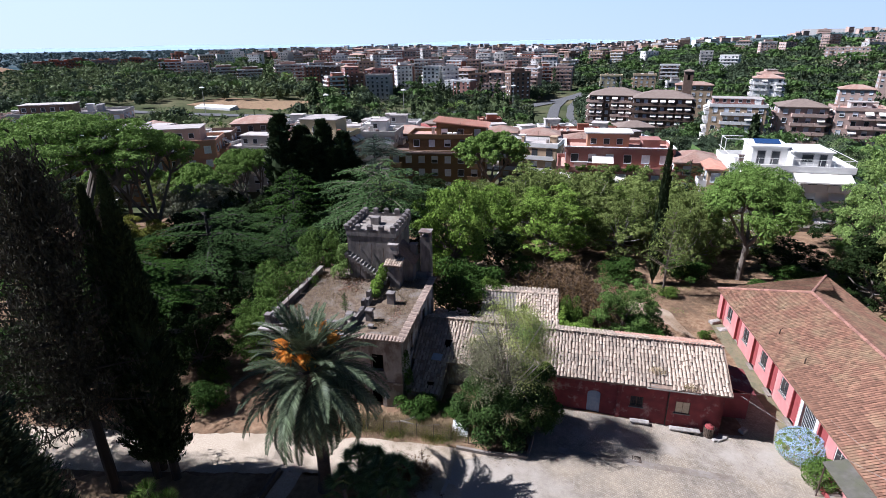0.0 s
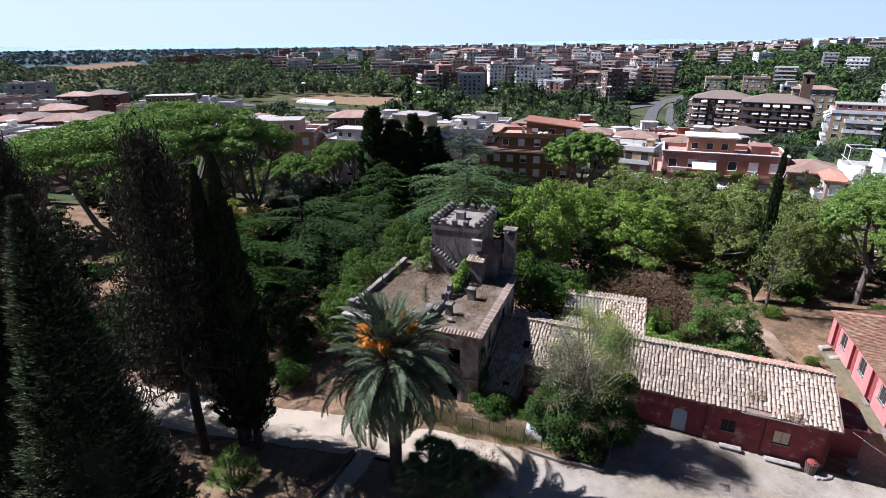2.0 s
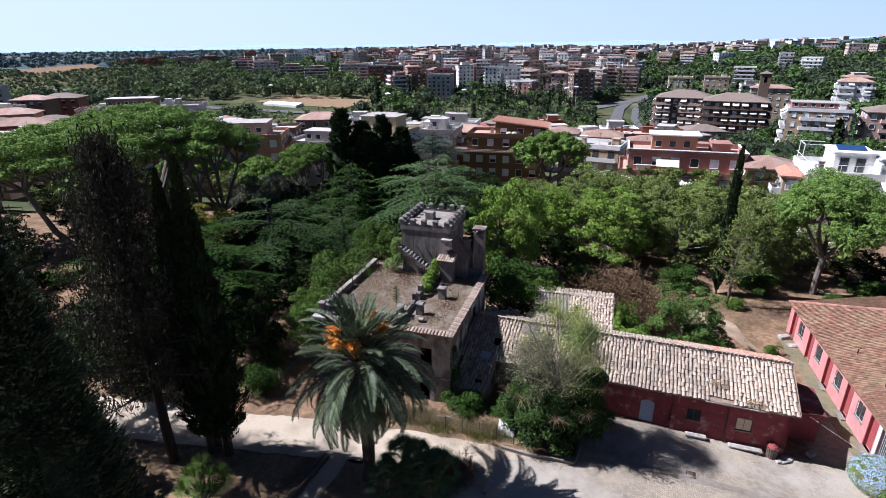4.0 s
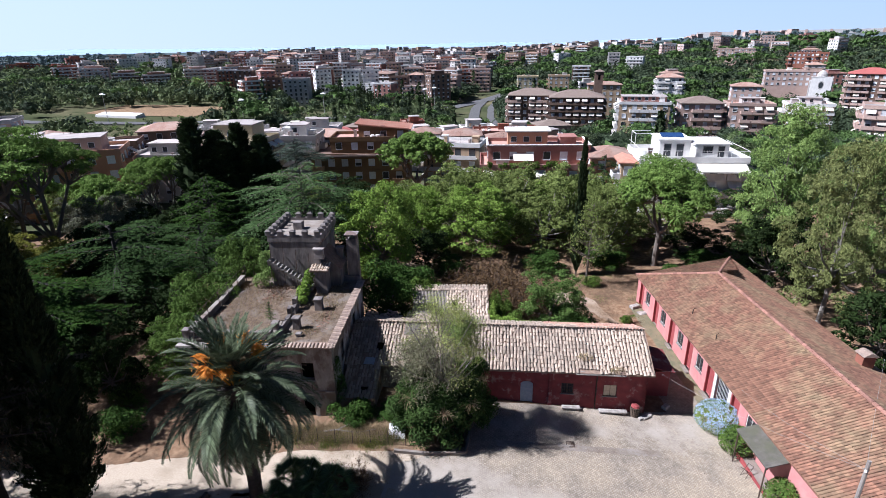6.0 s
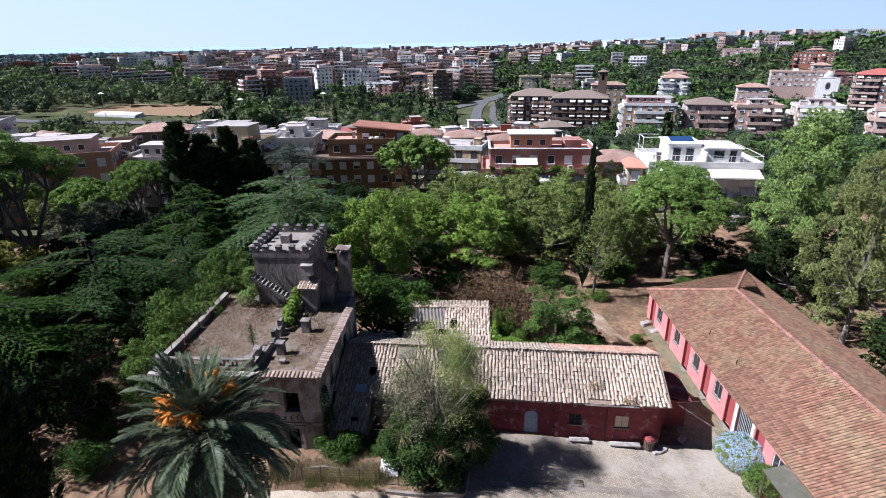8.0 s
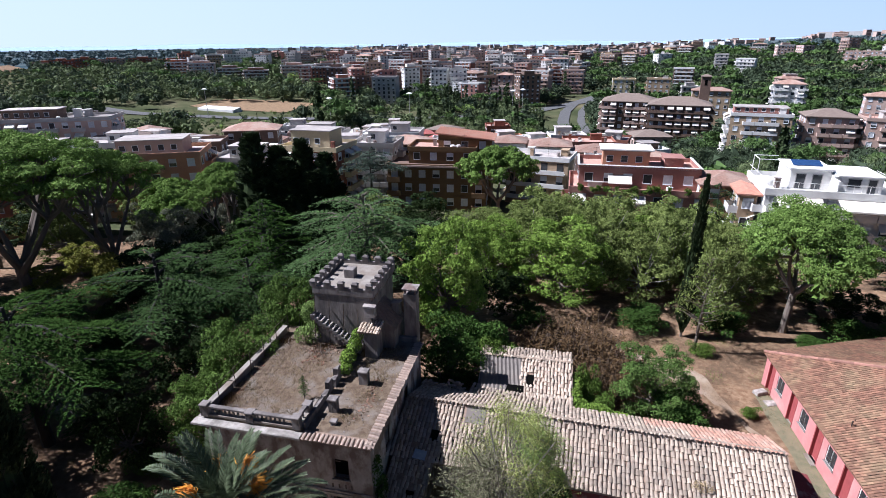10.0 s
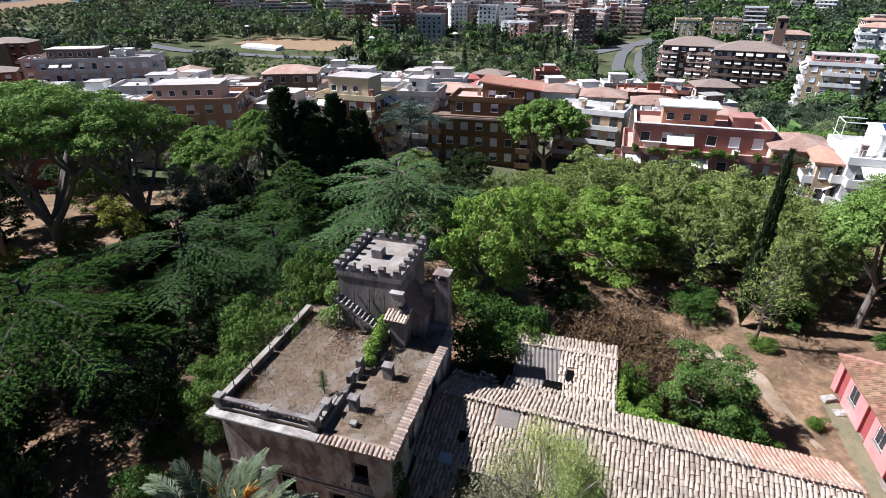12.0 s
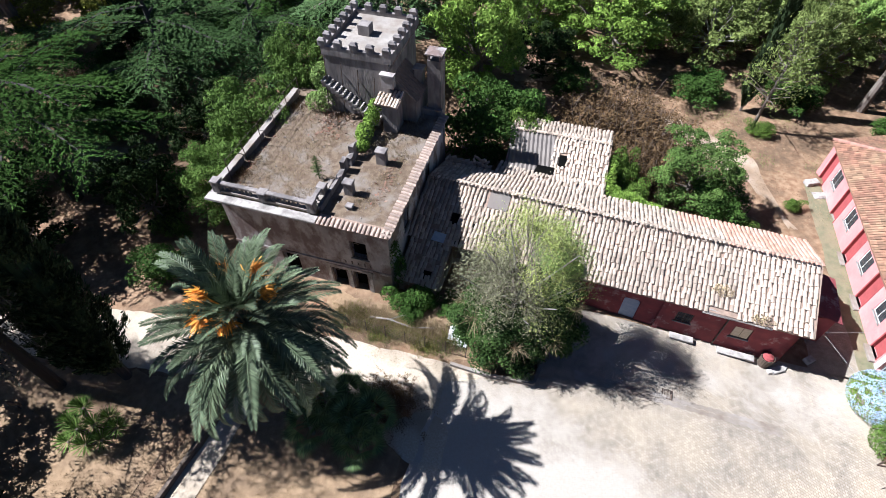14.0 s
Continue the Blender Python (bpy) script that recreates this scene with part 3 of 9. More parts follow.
# ---------------------------------------------------------------- the low red annex
def build_annex():
    ax = thing("annex", pose(22.86, 38.06, 0, 0, 0, -13.5), "long low outbuilding with faded red walls and sunbleached tile roof", "outbuilding")
    zr, ze, zb = 6.05, 4.25, 4.6
    L = 25.6
    holes = [(L - 10.75, 0.75, L - 9.55, 2.9), (L - 7.3, 1.85, L - 6.3, 2.85), (L - 3.85, 1.75, L - 2.75, 2.85)]
    part("front_wall", wall_holes(15.0, -0.6, 4.3, 0.4, [(h[0] - 10.25, h[1], h[2] - 10.25, h[3]) for h in holes]), M["redwall"], ax, at=pose(-L + 10.25, -3.8, 0))
    part("old_front_wall", Geo().box(-L, -3.79, -0.6, -L + 10.25, -3.4, 4.3), M["stucco_old"], ax)
    end = Geo()
    end.add([(-0.35, -3.8, -0.5), (-0.35, 3.0, -0.5), (-0.35, 3.0, 4.55), (-0.35, 0, 5.85), (-0.35, -3.8, 4.3),
             (-0.75, -3.8, -0.5), (-0.75, 3.0, -0.5), (-0.75, 3.0, 4.55), (-0.75, 0, 5.85), (-0.75, -3.8, 4.3)],
            [(0, 1, 2, 3, 4), (9, 8, 7, 6, 5), (0, 5, 6, 1), (1, 6, 7, 2), (2, 7, 8, 3), (3, 8, 9, 4), (4, 9, 5, 0)])
    part("end_wall", end, M["redwall"], ax)
    part("back_wall", Geo().box(-L, 2.7, -0.3, -0.35, 3.0, 4.5), M["stucco_old"], ax)
    # doorway in the end wall: a black plate painted as its shade
    part("doorway", Geo().box(-0.36, -3.1, 0.1, -0.33, -1.9, 2.35), M["dark"], ax)
    # roof slabs under the tiles
    for name, y0, z0 in (("front_slope", -4.35, ze), ("back_slope", 3.3, zb)):
        s = Geo()
        s.hexa([(-L, y0, z0 - 0.14), (0, y0, z0 - 0.14), (0, 0, zr - 0.14), (-L, 0, zr - 0.14), (-L, y0, z0), (0, y0, z0), (0, 0, zr), (-L, 0, zr)] if y0 < 0 else
               [(-L, 0, zr - 0.14), (0, 0, zr - 0.14), (0, y0, z0 - 0.14), (-L, y0, z0 - 0.14), (-L, 0, zr), (0, 0, zr), (0, y0, z0), (-L, y0, z0)])
        part(name, s, M["tile_under"], ax)
    sl = math.hypot(4.35, zr - ze)
    front = plane_at((-L, -4.4, ze + 0.01), (1, 0, 0), (0, 4.35, zr - ze))
    tile_roof(ax, front, L, sl, 0.28, own=(21.0, 25.6), gaps=[(2.6, 1.6, 3.1, 2.3), (1.4, 0.6, 2.0, 1.0), (4.6, 3.0, 6.2, 4.4), (19.5, 0, 21.4, 0.3), (22.4, 0, 23.2, 0.3)], seed=3, jitter=.028)
    sl2 = math.hypot(3.3, zr - zb)
    back = plane_at((0, 3.35, zb + 0.01), (-1, 0, 0), (0, -3.3, zr - zb))
    tile_roof(ax, back, 25.6, sl2, 0.28, seed=4, gaps=[(0, 0, 5.6, 9), (5.6, 0, 8.4, 1.9)], jitter=.028)
    tile_roof(ax, back, 8.4, sl2, 0.28, seed=5, mat=M["tile_orange"], gaps=[(5.6, 1.9, 9, 9)])
    # the old roof runs on down beside the house, and back to the hut
    drop = (zr - ze) / 4.35
    part("catslide_deck", Geo().hexa([(-25.3, -7.3, ze - .14 - 2.95 * drop), (-22.4, -7.3, ze - .14 - 2.95 * drop), (-22.4, -4.352, ze - .14), (-25.3, -4.352, ze - .14), (-25.3, -7.3, ze - 2.95 * drop), (-22.4, -7.3, ze - 2.95 * drop), (-22.4, -4.352, ze), (-25.3, -4.352, ze)]), M["tile_under"], ax)
    slide = plane_at((-25.3, -7.35, ze - 3.0 * drop + .02), (1, 0, 0), (0, 4.35, zr - ze))
    tile_roof(ax, slide, 2.9, 3.3, .28, seed=6, jitter=.035, drop=.05, gaps=[(1.6, .5, 2.2, 1.2)])
    # black slab on the solid deck, painted as the shade in a hole
    part("roof_hole", Geo().box(1.6, .5, -.02, 2.15, 1.1, .04), M["dark"], ax, "black slab painted as the shaded hole where tiles have fallen in", at=slide)
    part("catslide_wall", Geo().box(-25.3, -7.1, .9, -22.6, -6.75, ze - 2.9 * drop), M["stucco_old"], ax)
    part("catslide_side", Geo().add([(-22.85, -6.75, .9), (-22.85, -3.8, .9), (-22.85, -3.8, ze - .1), (-22.85, -6.75, ze - .14 - 2.4 * drop), (-22.55, -6.75, .9), (-22.55, -3.8, .9), (-22.55, -3.8, ze - .1), (-22.55, -6.75, ze - .14 - 2.4 * drop)],
         [(3, 2, 1, 0), (4, 5, 6, 7), (0, 1, 5, 4), (1, 2, 6, 5), (2, 3, 7, 6), (3, 0, 4, 7)]), M["stucco_old"], ax)
    part("lower_roof_deck", Geo().hexa([(-21.6, 3.3, zb - .2), (-13.4, 3.3, zb - .2), (-13.4, 4.9, 4.28), (-21.6, 4.5, 4.28), (-21.6, 3.3, zb - .06), (-13.4, 3.3, zb - .06), (-13.4, 4.9, 4.34), (-21.6, 4.5, 4.34)]), M["tile_under"], ax)
    tile_roof(ax, plane_at((-13.4, 4.75, 4.36), (-1, 0.03, 0), (0, -1.5, .26)), 8.2, 1.6, .28, seed=7, jitter=.045, drop=.04)
    for x, y, z in ((-24.6, 3.6, 4.7), (-23.8, 3.5, 4.6), (-22.8, 3.7, 4.65), (-25.0, 3.0, 4.9)):
        heap = Geo()
        rh = random.Random(int(-x * 10))
        for _ in range(16):
            px, py, pz = x + rh.uniform(-.6, .6), y + rh.uniform(-.7, .5), z + rh.uniform(-.35, .25)
            a = rh.uniform(0, 3.1)
            heap.tube([(px, py, pz), (px + .4 * math.cos(a), py + .4 * math.sin(a), pz + rh.uniform(-.12, .12))], [.11, .09], 6)
        part("fallen_tile", heap, M["tile_pale"], ax, "heap of slipped and broken tiles")["kind"] = "stuff"
    part("rubble_bed", Geo().hexa([(-25.6, 2.9, .5), (-21.7, 2.9, .5), (-21.7, 4.3, .5), (-25.6, 4.3, .5), (-25.4, 3.0, 4.5), (-21.9, 3.0, 4.5), (-22.0, 4.1, 4.2), (-25.2, 4.1, 4.3)]), M["stucco_old"], ax)
    ridge = Geo()
    r = random.Random(2)
    for i in range(56):
        x = -L + 2.2 + i * 0.415
        ridge.tube([(x, r.uniform(-.02, .02), zr + 0.06), (x + 0.45, r.uniform(-.02, .02), zr + 0.045)], [0.125, 0.105], 8)
    part("ridge_tiles", ridge, M["tile_pale"], ax)
    # patch of sheet where tiles are gone
    part("roof_patch", Geo().hexa([(-20.9, -1.35, 5.5), (-19.5, -1.35, 5.5), (-19.5, -0.1, 6.03), (-20.9, -0.1, 6.03), (-20.9, -1.35, 5.54), (-19.5, -1.35, 5.54), (-19.5, -0.1, 6.07), (-20.9, -0.1, 6.07)]), M["corrugated"], ax)
    # no real holes: black slabs on the slope give their shade
    for x0, y0, x1, y1 in ((2.55, 1.55, 3.15, 2.35), (4.0, 1.3, 4.28, 1.9), (3.3, .15, 3.62, .8)):
        part("roof_hole", Geo().box(x0, y0, -.03, x1, y1, .03), M["dark"], ax, "black slab painted as the shaded hole where tiles have fallen in", at=front)
    part("loose_sheet", Geo().hexa([(1.7, .05, .1), (2.6, 0, .1), (2.65, .65, .16), (1.8, .7, .16), (1.7, .05, .12), (2.6, 0, .12), (2.65, .65, .18), (1.8, .7, .18)]), M["bluedoor"], ax, "loose bluish sheet", at=front)
    # door
    door = new("door")
    door.parent, door.matrix_basis = ax, pose(-10.75, -3.8, 0.75)
    g = Geo()
    n = 10
    arch = [(0.08, 0), (1.12, 0), (1.12, 1.75)] + [(0.6 + 0.52 * math.cos(math.pi * i / n), 1.75 + 0.3 * math.sin(math.pi * i / n)) for i in range(1, n)] + [(0.08, 1.75)]
    g.add([(x, 0.1, z) for x, z in arch] + [(x, 0.16, z) for x, z in arch], [tuple(range(len(arch))), tuple(range(len(arch), 2 * len(arch)))[::-1]] + [(i, i + len(arch), (i + 1) % len(arch) + len(arch), (i + 1) % len(arch)) for i in range(len(arch))])
    part("leaf", g, M["bluedoor"], door, "arched faded blue plank door")
    part("door_frame", Geo().box(0, 0.04, 0, 0.08, 0.2, 2.15).box(1.12, 0.04, 0, 1.2, 0.2, 2.15).box(0.08, 0.17, 0, 1.12, 0.2, 2.15), M["redwall"], door)
    part("threshold", Geo().box(-0.1, -0.15, -0.12, 1.3, 0.3, 0.0, 0.02), M["marble"], door)
    window_unit(ax, pose(-7.3, -3.8, 1.85), 1.0, 1.0, "bars")
    window_unit(ax, pose(-3.85, -3.8, 1.75), 1.1, 1.1, "shutters")
    part("drainpipe", Geo().tube([(-4.45, -3.88, 0.3), (-4.45, -3.88, 4.1), (-4.45, -4.3, 4.22)], 0.05, 7), M["iron"], ax)
    part("gutter", Geo().tube([(-6.2, -4.4, 4.2), (-3.2, -4.42, 4.15)], 0.06, 7), M["corrugated"], ax)
    part("buttress", Geo().hexa([(-8.35, -4.0, 0.4), (-8.05, -4.0, 0.4), (-8.05, -3.79, 0.4), (-8.35, -3.79, 0.4), (-8.35, -3.88, 4.1), (-8.05, -3.88, 4.1), (-8.05, -3.79, 4.1), (-8.35, -3.79, 4.1)]), M["redwall"], ax)
    for x0, x1, y, z in ((-6.3, -4.1, -4.5, 4.16), (-5.9, -4.4, -4.25, 4.27), (-3.3, -2.3, -4.5, 4.15)):
        part("batten", Geo().hexa([(x0, y, z), (x1, y + .04, z - .05), (x1, y + .16, z - .03), (x0, y + .12, z + .02), (x0, y, z + .05), (x1, y + .04, z), (x1, y + .16, z + .02), (x0, y + .12, z + .07)]), M["bark_pale"], ax, "bare grey batten at the broken eave")
    # lean-to at the end
    lean = thing("lean_to", pose(22.86, 38.06, 0, 0, 0, -13.5), "small dark red lean-to against the annex end", "lean-to")
    part("wall", Geo().box(-0.33, -1.2, -0.3, 2.3, 2.2, 2.6), M["pinkdeep"], lean)
    part("roof", Geo().hexa([(-0.33, -1.4, 3.3), (2.6, -1.4, 2.62), (2.6, 2.4, 2.62), (-0.33, 2.4, 3.3), (-0.33, -1.4, 3.38), (2.6, -1.4, 2.7), (2.6, 2.4, 2.7), (-0.33, 2.4, 3.38)]), M["redwall"], lean)


build_annex()


def build_hut():
    h = thing("tiled_hut", pose(3.81, 50.91, 0, 0, 0, -10.5), "small ruined hut roofed half in tiles, half in corrugated sheet", "hut")
    W, zr, z0, zb = 7.9, 5.35, 4.35, 4.95
    part("wall", wall_holes(W - 0.4, 0.5, 4.3, 0.3, [(2.0, 2.4, 3.6, 4.2)]), M["stucco_old"], h, at=pose(0.2, -3.6, 0))
    part("back_wall", Geo().box(0.2, 1.6, 0.5, W - 0.2, 1.9, 4.8), M["stucco_old"], h)
    for x in (0.2, W - 0.5):
        part("side_wall", Geo().add([(x, -3.6, 0.5), (x, 1.9, 0.5), (x, 1.9, 4.8), (x, 0, 5.2), (x, -3.6, 4.2), (x + .3, -3.6, 0.5), (x + .3, 1.9, 0.5), (x + .3, 1.9, 4.8), (x + .3, 0, 5.2), (x + .3, -3.6, 4.2)],
             [(4, 3, 2, 1, 0), (5, 6, 7, 8, 9), (0, 1, 6, 5), (1, 2, 7, 6), (2, 3, 8, 7), (3, 4, 9, 8), (4, 0, 5, 9)]), M["stucco_old"], h)
    part("roof_deck", Geo().hexa([(3.5, -3.9, z0 - .1), (W, -3.9, z0 - .1), (W, 0, zr - .1), (3.5, 0, zr - .1), (3.5, -3.9, z0), (W, -3.9, z0), (W, 0, zr), (3.5, 0, zr)]), M["tile_under"], h)
    part("back_deck", Geo().hexa([(0, 0, zr - .1), (W, 0, zr - .1), (W, 2.1, zb - .1), (0, 2.1, zb - .1), (0, 0, zr), (W, 0, zr), (W, 2.1, zb), (0, 2.1, zb)]), M["tile_under"], h)
    # corrugated sheet
    n, x0, x1 = 44, 0.0, 3.7
    v = []
    for k, (y, z) in enumerate(((-3.9, z0 + 0.06), (0.05, zr + 0.06))):
        v += [(x0 + (x1 - x0) * i / n + (0.5 * (1 - k)), y, z + 0.045 * math.sin(i * math.pi * 0.5 * 1.0)) for i in range(n + 1)]
    part("corrugated_sheet", Geo().add(v, [(i, i + 1, n + 2 + i, n + 1 + i) for i in range(n)]), M["corrugated"], h)
    tile_roof(h, plane_at((3.6, -3.95, z0 + .01), (1, 0, 0), (0, 3.9, zr - z0)), W - 3.6, 4.05, 0.28, seed=8, gaps=[(0.6, 1.1, 1.2, 2.2)], jitter=0.035)
    # two black slabs on the hut roof stand for shaded holes
    part("hole", Geo().hexa([(4.2, -2.85, 4.63), (4.75, -2.85, 4.63), (4.75, -1.85, 4.89), (4.2, -1.85, 4.89), (4.2, -2.85, 4.72), (4.75, -2.85, 4.72), (4.75, -1.85, 4.98), (4.2, -1.85, 4.98)]), M["dark"], h)
    part("hole", Geo().hexa([(2.5, -3.85, 4.4), (4.0, -3.85, 4.4), (4.0, -3.1, 4.6), (2.7, -3.1, 4.6), (2.5, -3.85, 4.5), (4.0, -3.85, 4.5), (4.0, -3.1, 4.69), (2.7, -3.1, 4.69)]), M["dark"], h)
    tile_roof(h, plane_at((W, 2.15, zb + .01), (-1, 0, 0), (0, -2.1, zr - zb)), W, 2.1, 0.28, seed=9, jitter=0.03)
    rg = Geo()
    for i in range(19):
        rg.tube([(i * 0.41, 0, zr + 0.08), (i * 0.41 + 0.44, 0, zr + 0.06)], [0.12, 0.1], 7)
    part("ridge_tiles", rg, M["tile_pale"], h)


build_hut()


# ---------------------------------------------------------------- the long barn
def build_barn():
    b = thing("barn", pose(26.1, 24.4, 0, 0, 0, -8.3), "long pink-walled barn under a red-brown tiled hip roof", "barn")
    V0, V1, W = -14.0, 29.2, 13.0
    ze, zr, ra = 3.85, 6.25, 24.2
    holes, units = [], []
    for d in (28.0, 23.6, 19.3, 15.2, 11.1, 6.9):
        holes.append((d - 0.2, 0.35, d + 0.95, 3.1))
    for q in (26.0, 21.5, 17.2, 13.0, 4.4):
        holes.append((q - 0.1, 1.55, q + 1.15, 3.0))
        units.append(q)
    holes.append((8.3, 0.25, 10.3, 3.2))
    hs = sorted((29.2 - h[2], h[1], 29.2 - h[0], h[3]) for h in holes)
    # the wall runs from the far corner towards the drive
    wl = new("long_wall")
    wl.parent, wl.matrix_basis = b, pose(0.35, 29.2, 0, 0, 0, -90)
    part("plaster", wall_holes(29.2 - V0, -0.6, 3.9, 0.4, hs), M["pinkwall"], wl)
    # deep red leaves and jambs are painted shade, for the pilasters' dark sides
    for d in (28.0, 23.6, 19.3, 15.2, 11.1, 6.9):
        door = new("door")
        door.parent, door.matrix_basis = b, pose(0.35, d + 0.95, 0.35, 0, 0, -90)
        part("leaf", Geo().box(0.06, 0.22, 0, 1.09, 0.28, 2.7), M["pinkdeep"], door, "deep red panel painted as the shaded side of a pilaster")
        part("jamb", Geo().box(-0.02, -0.02, 0, 0.08, 0.3, 2.75).box(1.07, -0.02, 0, 1.17, 0.3, 2.75), M["pinkdeep"], door)
        part("step", Geo().box(-0.1, -0.35, -0.4, 1.25, 0.2, 0.0, 0.03), M["cement"], door)
    for q in units:
        window_unit(b, pose(0.35, q + 1.15, 1.55, 0, 0, -90), 1.25, 1.45, "bars", M["white"])
    gate = new("gate")
    gate.parent, gate.matrix_basis = b, pose(0.35, 10.3, 0.25, 0, 0, -90)
    part("pillar", Geo().box(-0.35, -0.06, -0.4, 0.0, 0.4, 3.4), M["white"], gate, "white painted pillar")
    part("pillar", Geo().box(2.0, -0.06, -0.4, 2.35, 0.4, 3.4), M["white"], gate, "white painted pillar")
    part("glazing", Geo().box(0, 0.2, 0, 2.0, 0.24, 2.95), M["glass"], gate)
    for i in range(9):
        part("bar", Geo().tube([(0.2 + i * 0.2, 0.1, 0), (0.2 + i * 0.2, 0.1, 2.95)], 0.015, 5), M["white"], gate)
    far = Geo()
    far.hexa([(0.35, 29.2, -0.6), (12.7, 33.6, -0.6), (12.5, 33.9, -0.6), (0.2, 29.5, -0.6), (0.35, 29.2, 3.85), (12.7, 33.6, 3.85), (12.5, 33.9, 3.85), (0.2, 29.5, 3.85)])
    part("end_wall", far, M["pinkwall"], b)
    part("rear_wall", Geo().box(12.4, V0, -0.6, 12.75, 33.6, 3.85), M["pinkwall"], b)
    # roof: two long slopes and the hip
    a0, a1 = (-0.15, V0), (-0.15, 29.55)
    c0, c1 = (13.15, V0), (13.15, 34.4)
    rn, rf = (6.5, V0), (6.5, ra)
    for name, q in (("west_slope", [(*a0, ze), (*rn, zr), (*rf, zr), (*a1, ze)]), ("east_slope", [(*rn, zr), (*c0, ze), (*c1, ze), (*rf, zr)]), ("hip", [(*a1, ze), (*rf, zr), (*c1, ze)])):
        g = Geo()
        n = len(q)
        g.add([(x, y, z - 0.15) for x, y, z in q] + q, [tuple(range(n)), tuple(range(n, 2 * n))[::-1]] + [(i, n + i, n + (i + 1) % n, (i + 1) % n) for i in range(n)])
        part(name, g, M["tile_red"], b)
    # flat interlocking tiles: each a thin slab with a rib, in rows
    tv = np.array([(0, 0, 0.014), (0.23, 0, 0.014), (0.23, 0.37, 0.008), (0, 0.37, 0.008), (0, 0, 0.0), (0.23, 0, 0.0), (0.15, 0, 0.055), (0.225, 0, 0.055), (0.225, 0.37, 0.046), (0.15, 0.37, 0.046)])
    tf = [(0, 1, 2, 3), (4, 5, 1, 0), (6, 7, 8, 9), (6, 9, 3, 0)]
    r = np.random.default_rng(5)

    def field(at, width, slope, inside, own=None):
        vs, fs, single = [], [], []
        for j in range(int(slope / 0.34) + 1):
            for i in range(int(width / 0.235)):
                x, y = i * 0.235, j * 0.34
                if not inside(x + 0.1, y + 0.15):
                    continue
                o = np.array((r.normal(0, 0.006), r.normal(0, 0.01), abs(r.normal(0, 0.008))))
                if own and own[0] < x < own[1] and y < 2.6 and len(single) < 300:
                    single.append((x + o[0], y + o[1], o[2]))
                    continue
                k = len(vs) * len(tv)
                vs.append(tv + (x, y, 0) + o)
                fs += [tuple(q + k for q in f) for f in tf]
        g = Geo()
        g.v, g.f = np.concatenate(vs).tolist(), fs
        part("tiles", g, M["tile_red"], b, at=at)["kind"] = "stuff"
        if single:
            me = bpy.data.meshes.new("tile")
            me.from_pydata(tv.tolist(), [], tf)
            me.materials.append(M["tile_red"])
            for p in single:
                put("tile", me, None, b, at=at @ pose(*p))

    sw = math.hypot(6.65, zr - ze)
    west = plane_at((-0.18, 29.55, ze + 0.01), (0, -1, 0), (6.65, 0, zr - ze))
    field(west, 29.55 - V0, sw, lambda x, y: x > y / sw * (29.55 - ra), own=(16.0, 25.0))
    east = plane_at((13.18, V0, ze + 0.01), (0, 1, 0), (-6.65, 0, zr - ze))
    field(east, 34.4 - V0, sw, lambda x, y: x < 34.4 - V0 - y / sw * (34.4 - ra))
    hl = Vector((13.3, 4.85, 0))
    up = Vector((6.5, ra, zr)) - Vector((-0.15, 29.55, ze))
    hip = plane_at((13.15, 34.4, ze + 0.01), tuple(-hl), tuple(up))
    field(hip, hl.length, 7.6, lambda x, y: y / 7.6 * 7.0 < x < hl.length - y / 7.6 * 6.6)
    rg = Geo()
    for i in range(90):
        y = ra - i * 0.42
        if y < V0:
            break
        rg.tube([(6.5, y, zr + 0.05), (6.5, y - 0.45, zr + 0.07)], [0.15, 0.17], 8)
    for (x, y), n in ((a1, 21), (c1, 30)):
        for i in range(n):
            t0, t1 = i / n, (i + 1.06) / n
            rg.tube([(x + (6.5 - x) * t, y + (ra - y) * t, ze + (zr - ze) * t + 0.05) for t in (t0, t1)], [0.16, 0.14], 8)
    part("ridge_tiles", rg, M["ridge_red"], b)
    for y in (18.6, 13.8):
        part("vent_pipe", Geo().tube([(1.6, y, 4.4), (1.6, y, 5.0), (1.75, y, 5.12)], 0.05, 8), M["iron"], b)
    ch = new("chimney")
    ch.parent, ch.matrix_basis = b, pose(11.6, 9.6, 4.2)
    part("chimney_shaft", Geo().box(-0.5, -0.4, 0, 0.5, 0.4, 1.2), M["brick"], ch)
    part("cap", Geo().hexa([(-0.65, -0.55, 1.3), (0.65, -0.55, 1.3), (0.65, 0.55, 1.3), (-0.65, 0.55, 1.3), (-0.1, -0.5, 1.6), (0.1, -0.5, 1.6), (0.1, 0.5, 1.6), (-0.1, 0.5, 1.6)]), M["tile_old"], ch)
    # canopy over an entrance
    cp = thing("entrance_canopy", pose(26.1, 24.4, 0, 0, 0, -8.3), "weathered flat grey canopy board beside the barn door", "canopy")
    part("board", Geo().hexa([(-1.3, 0.1, 2.88), (0.45, 0.1, 3.38), (0.45, 3.95, 3.38), (-1.3, 3.95, 2.88), (-1.3, 0.1, 2.94), (0.45, 0.1, 3.44), (0.45, 3.95, 3.44), (-1.3, 3.95, 2.94)]), M["mossboard"], cp)
    rp = thing("entrance_ramp", pose(26.1, 24.4, 0, 0, 0, -8.3), "pale concrete ramp with a red painted edge", "ramp")
    part("slab", Geo().hexa([(-0.55, 0.4, -.3), (0.3, 0.4, -.3), (0.3, 4.3, -.3), (-0.55, 4.3, -.3), (-0.55, 0.4, 0.12), (0.3, 0.4, 0.12), (0.3, 4.3, 0.45), (-0.55, 4.3, 0.45)]), M["cement"], rp)
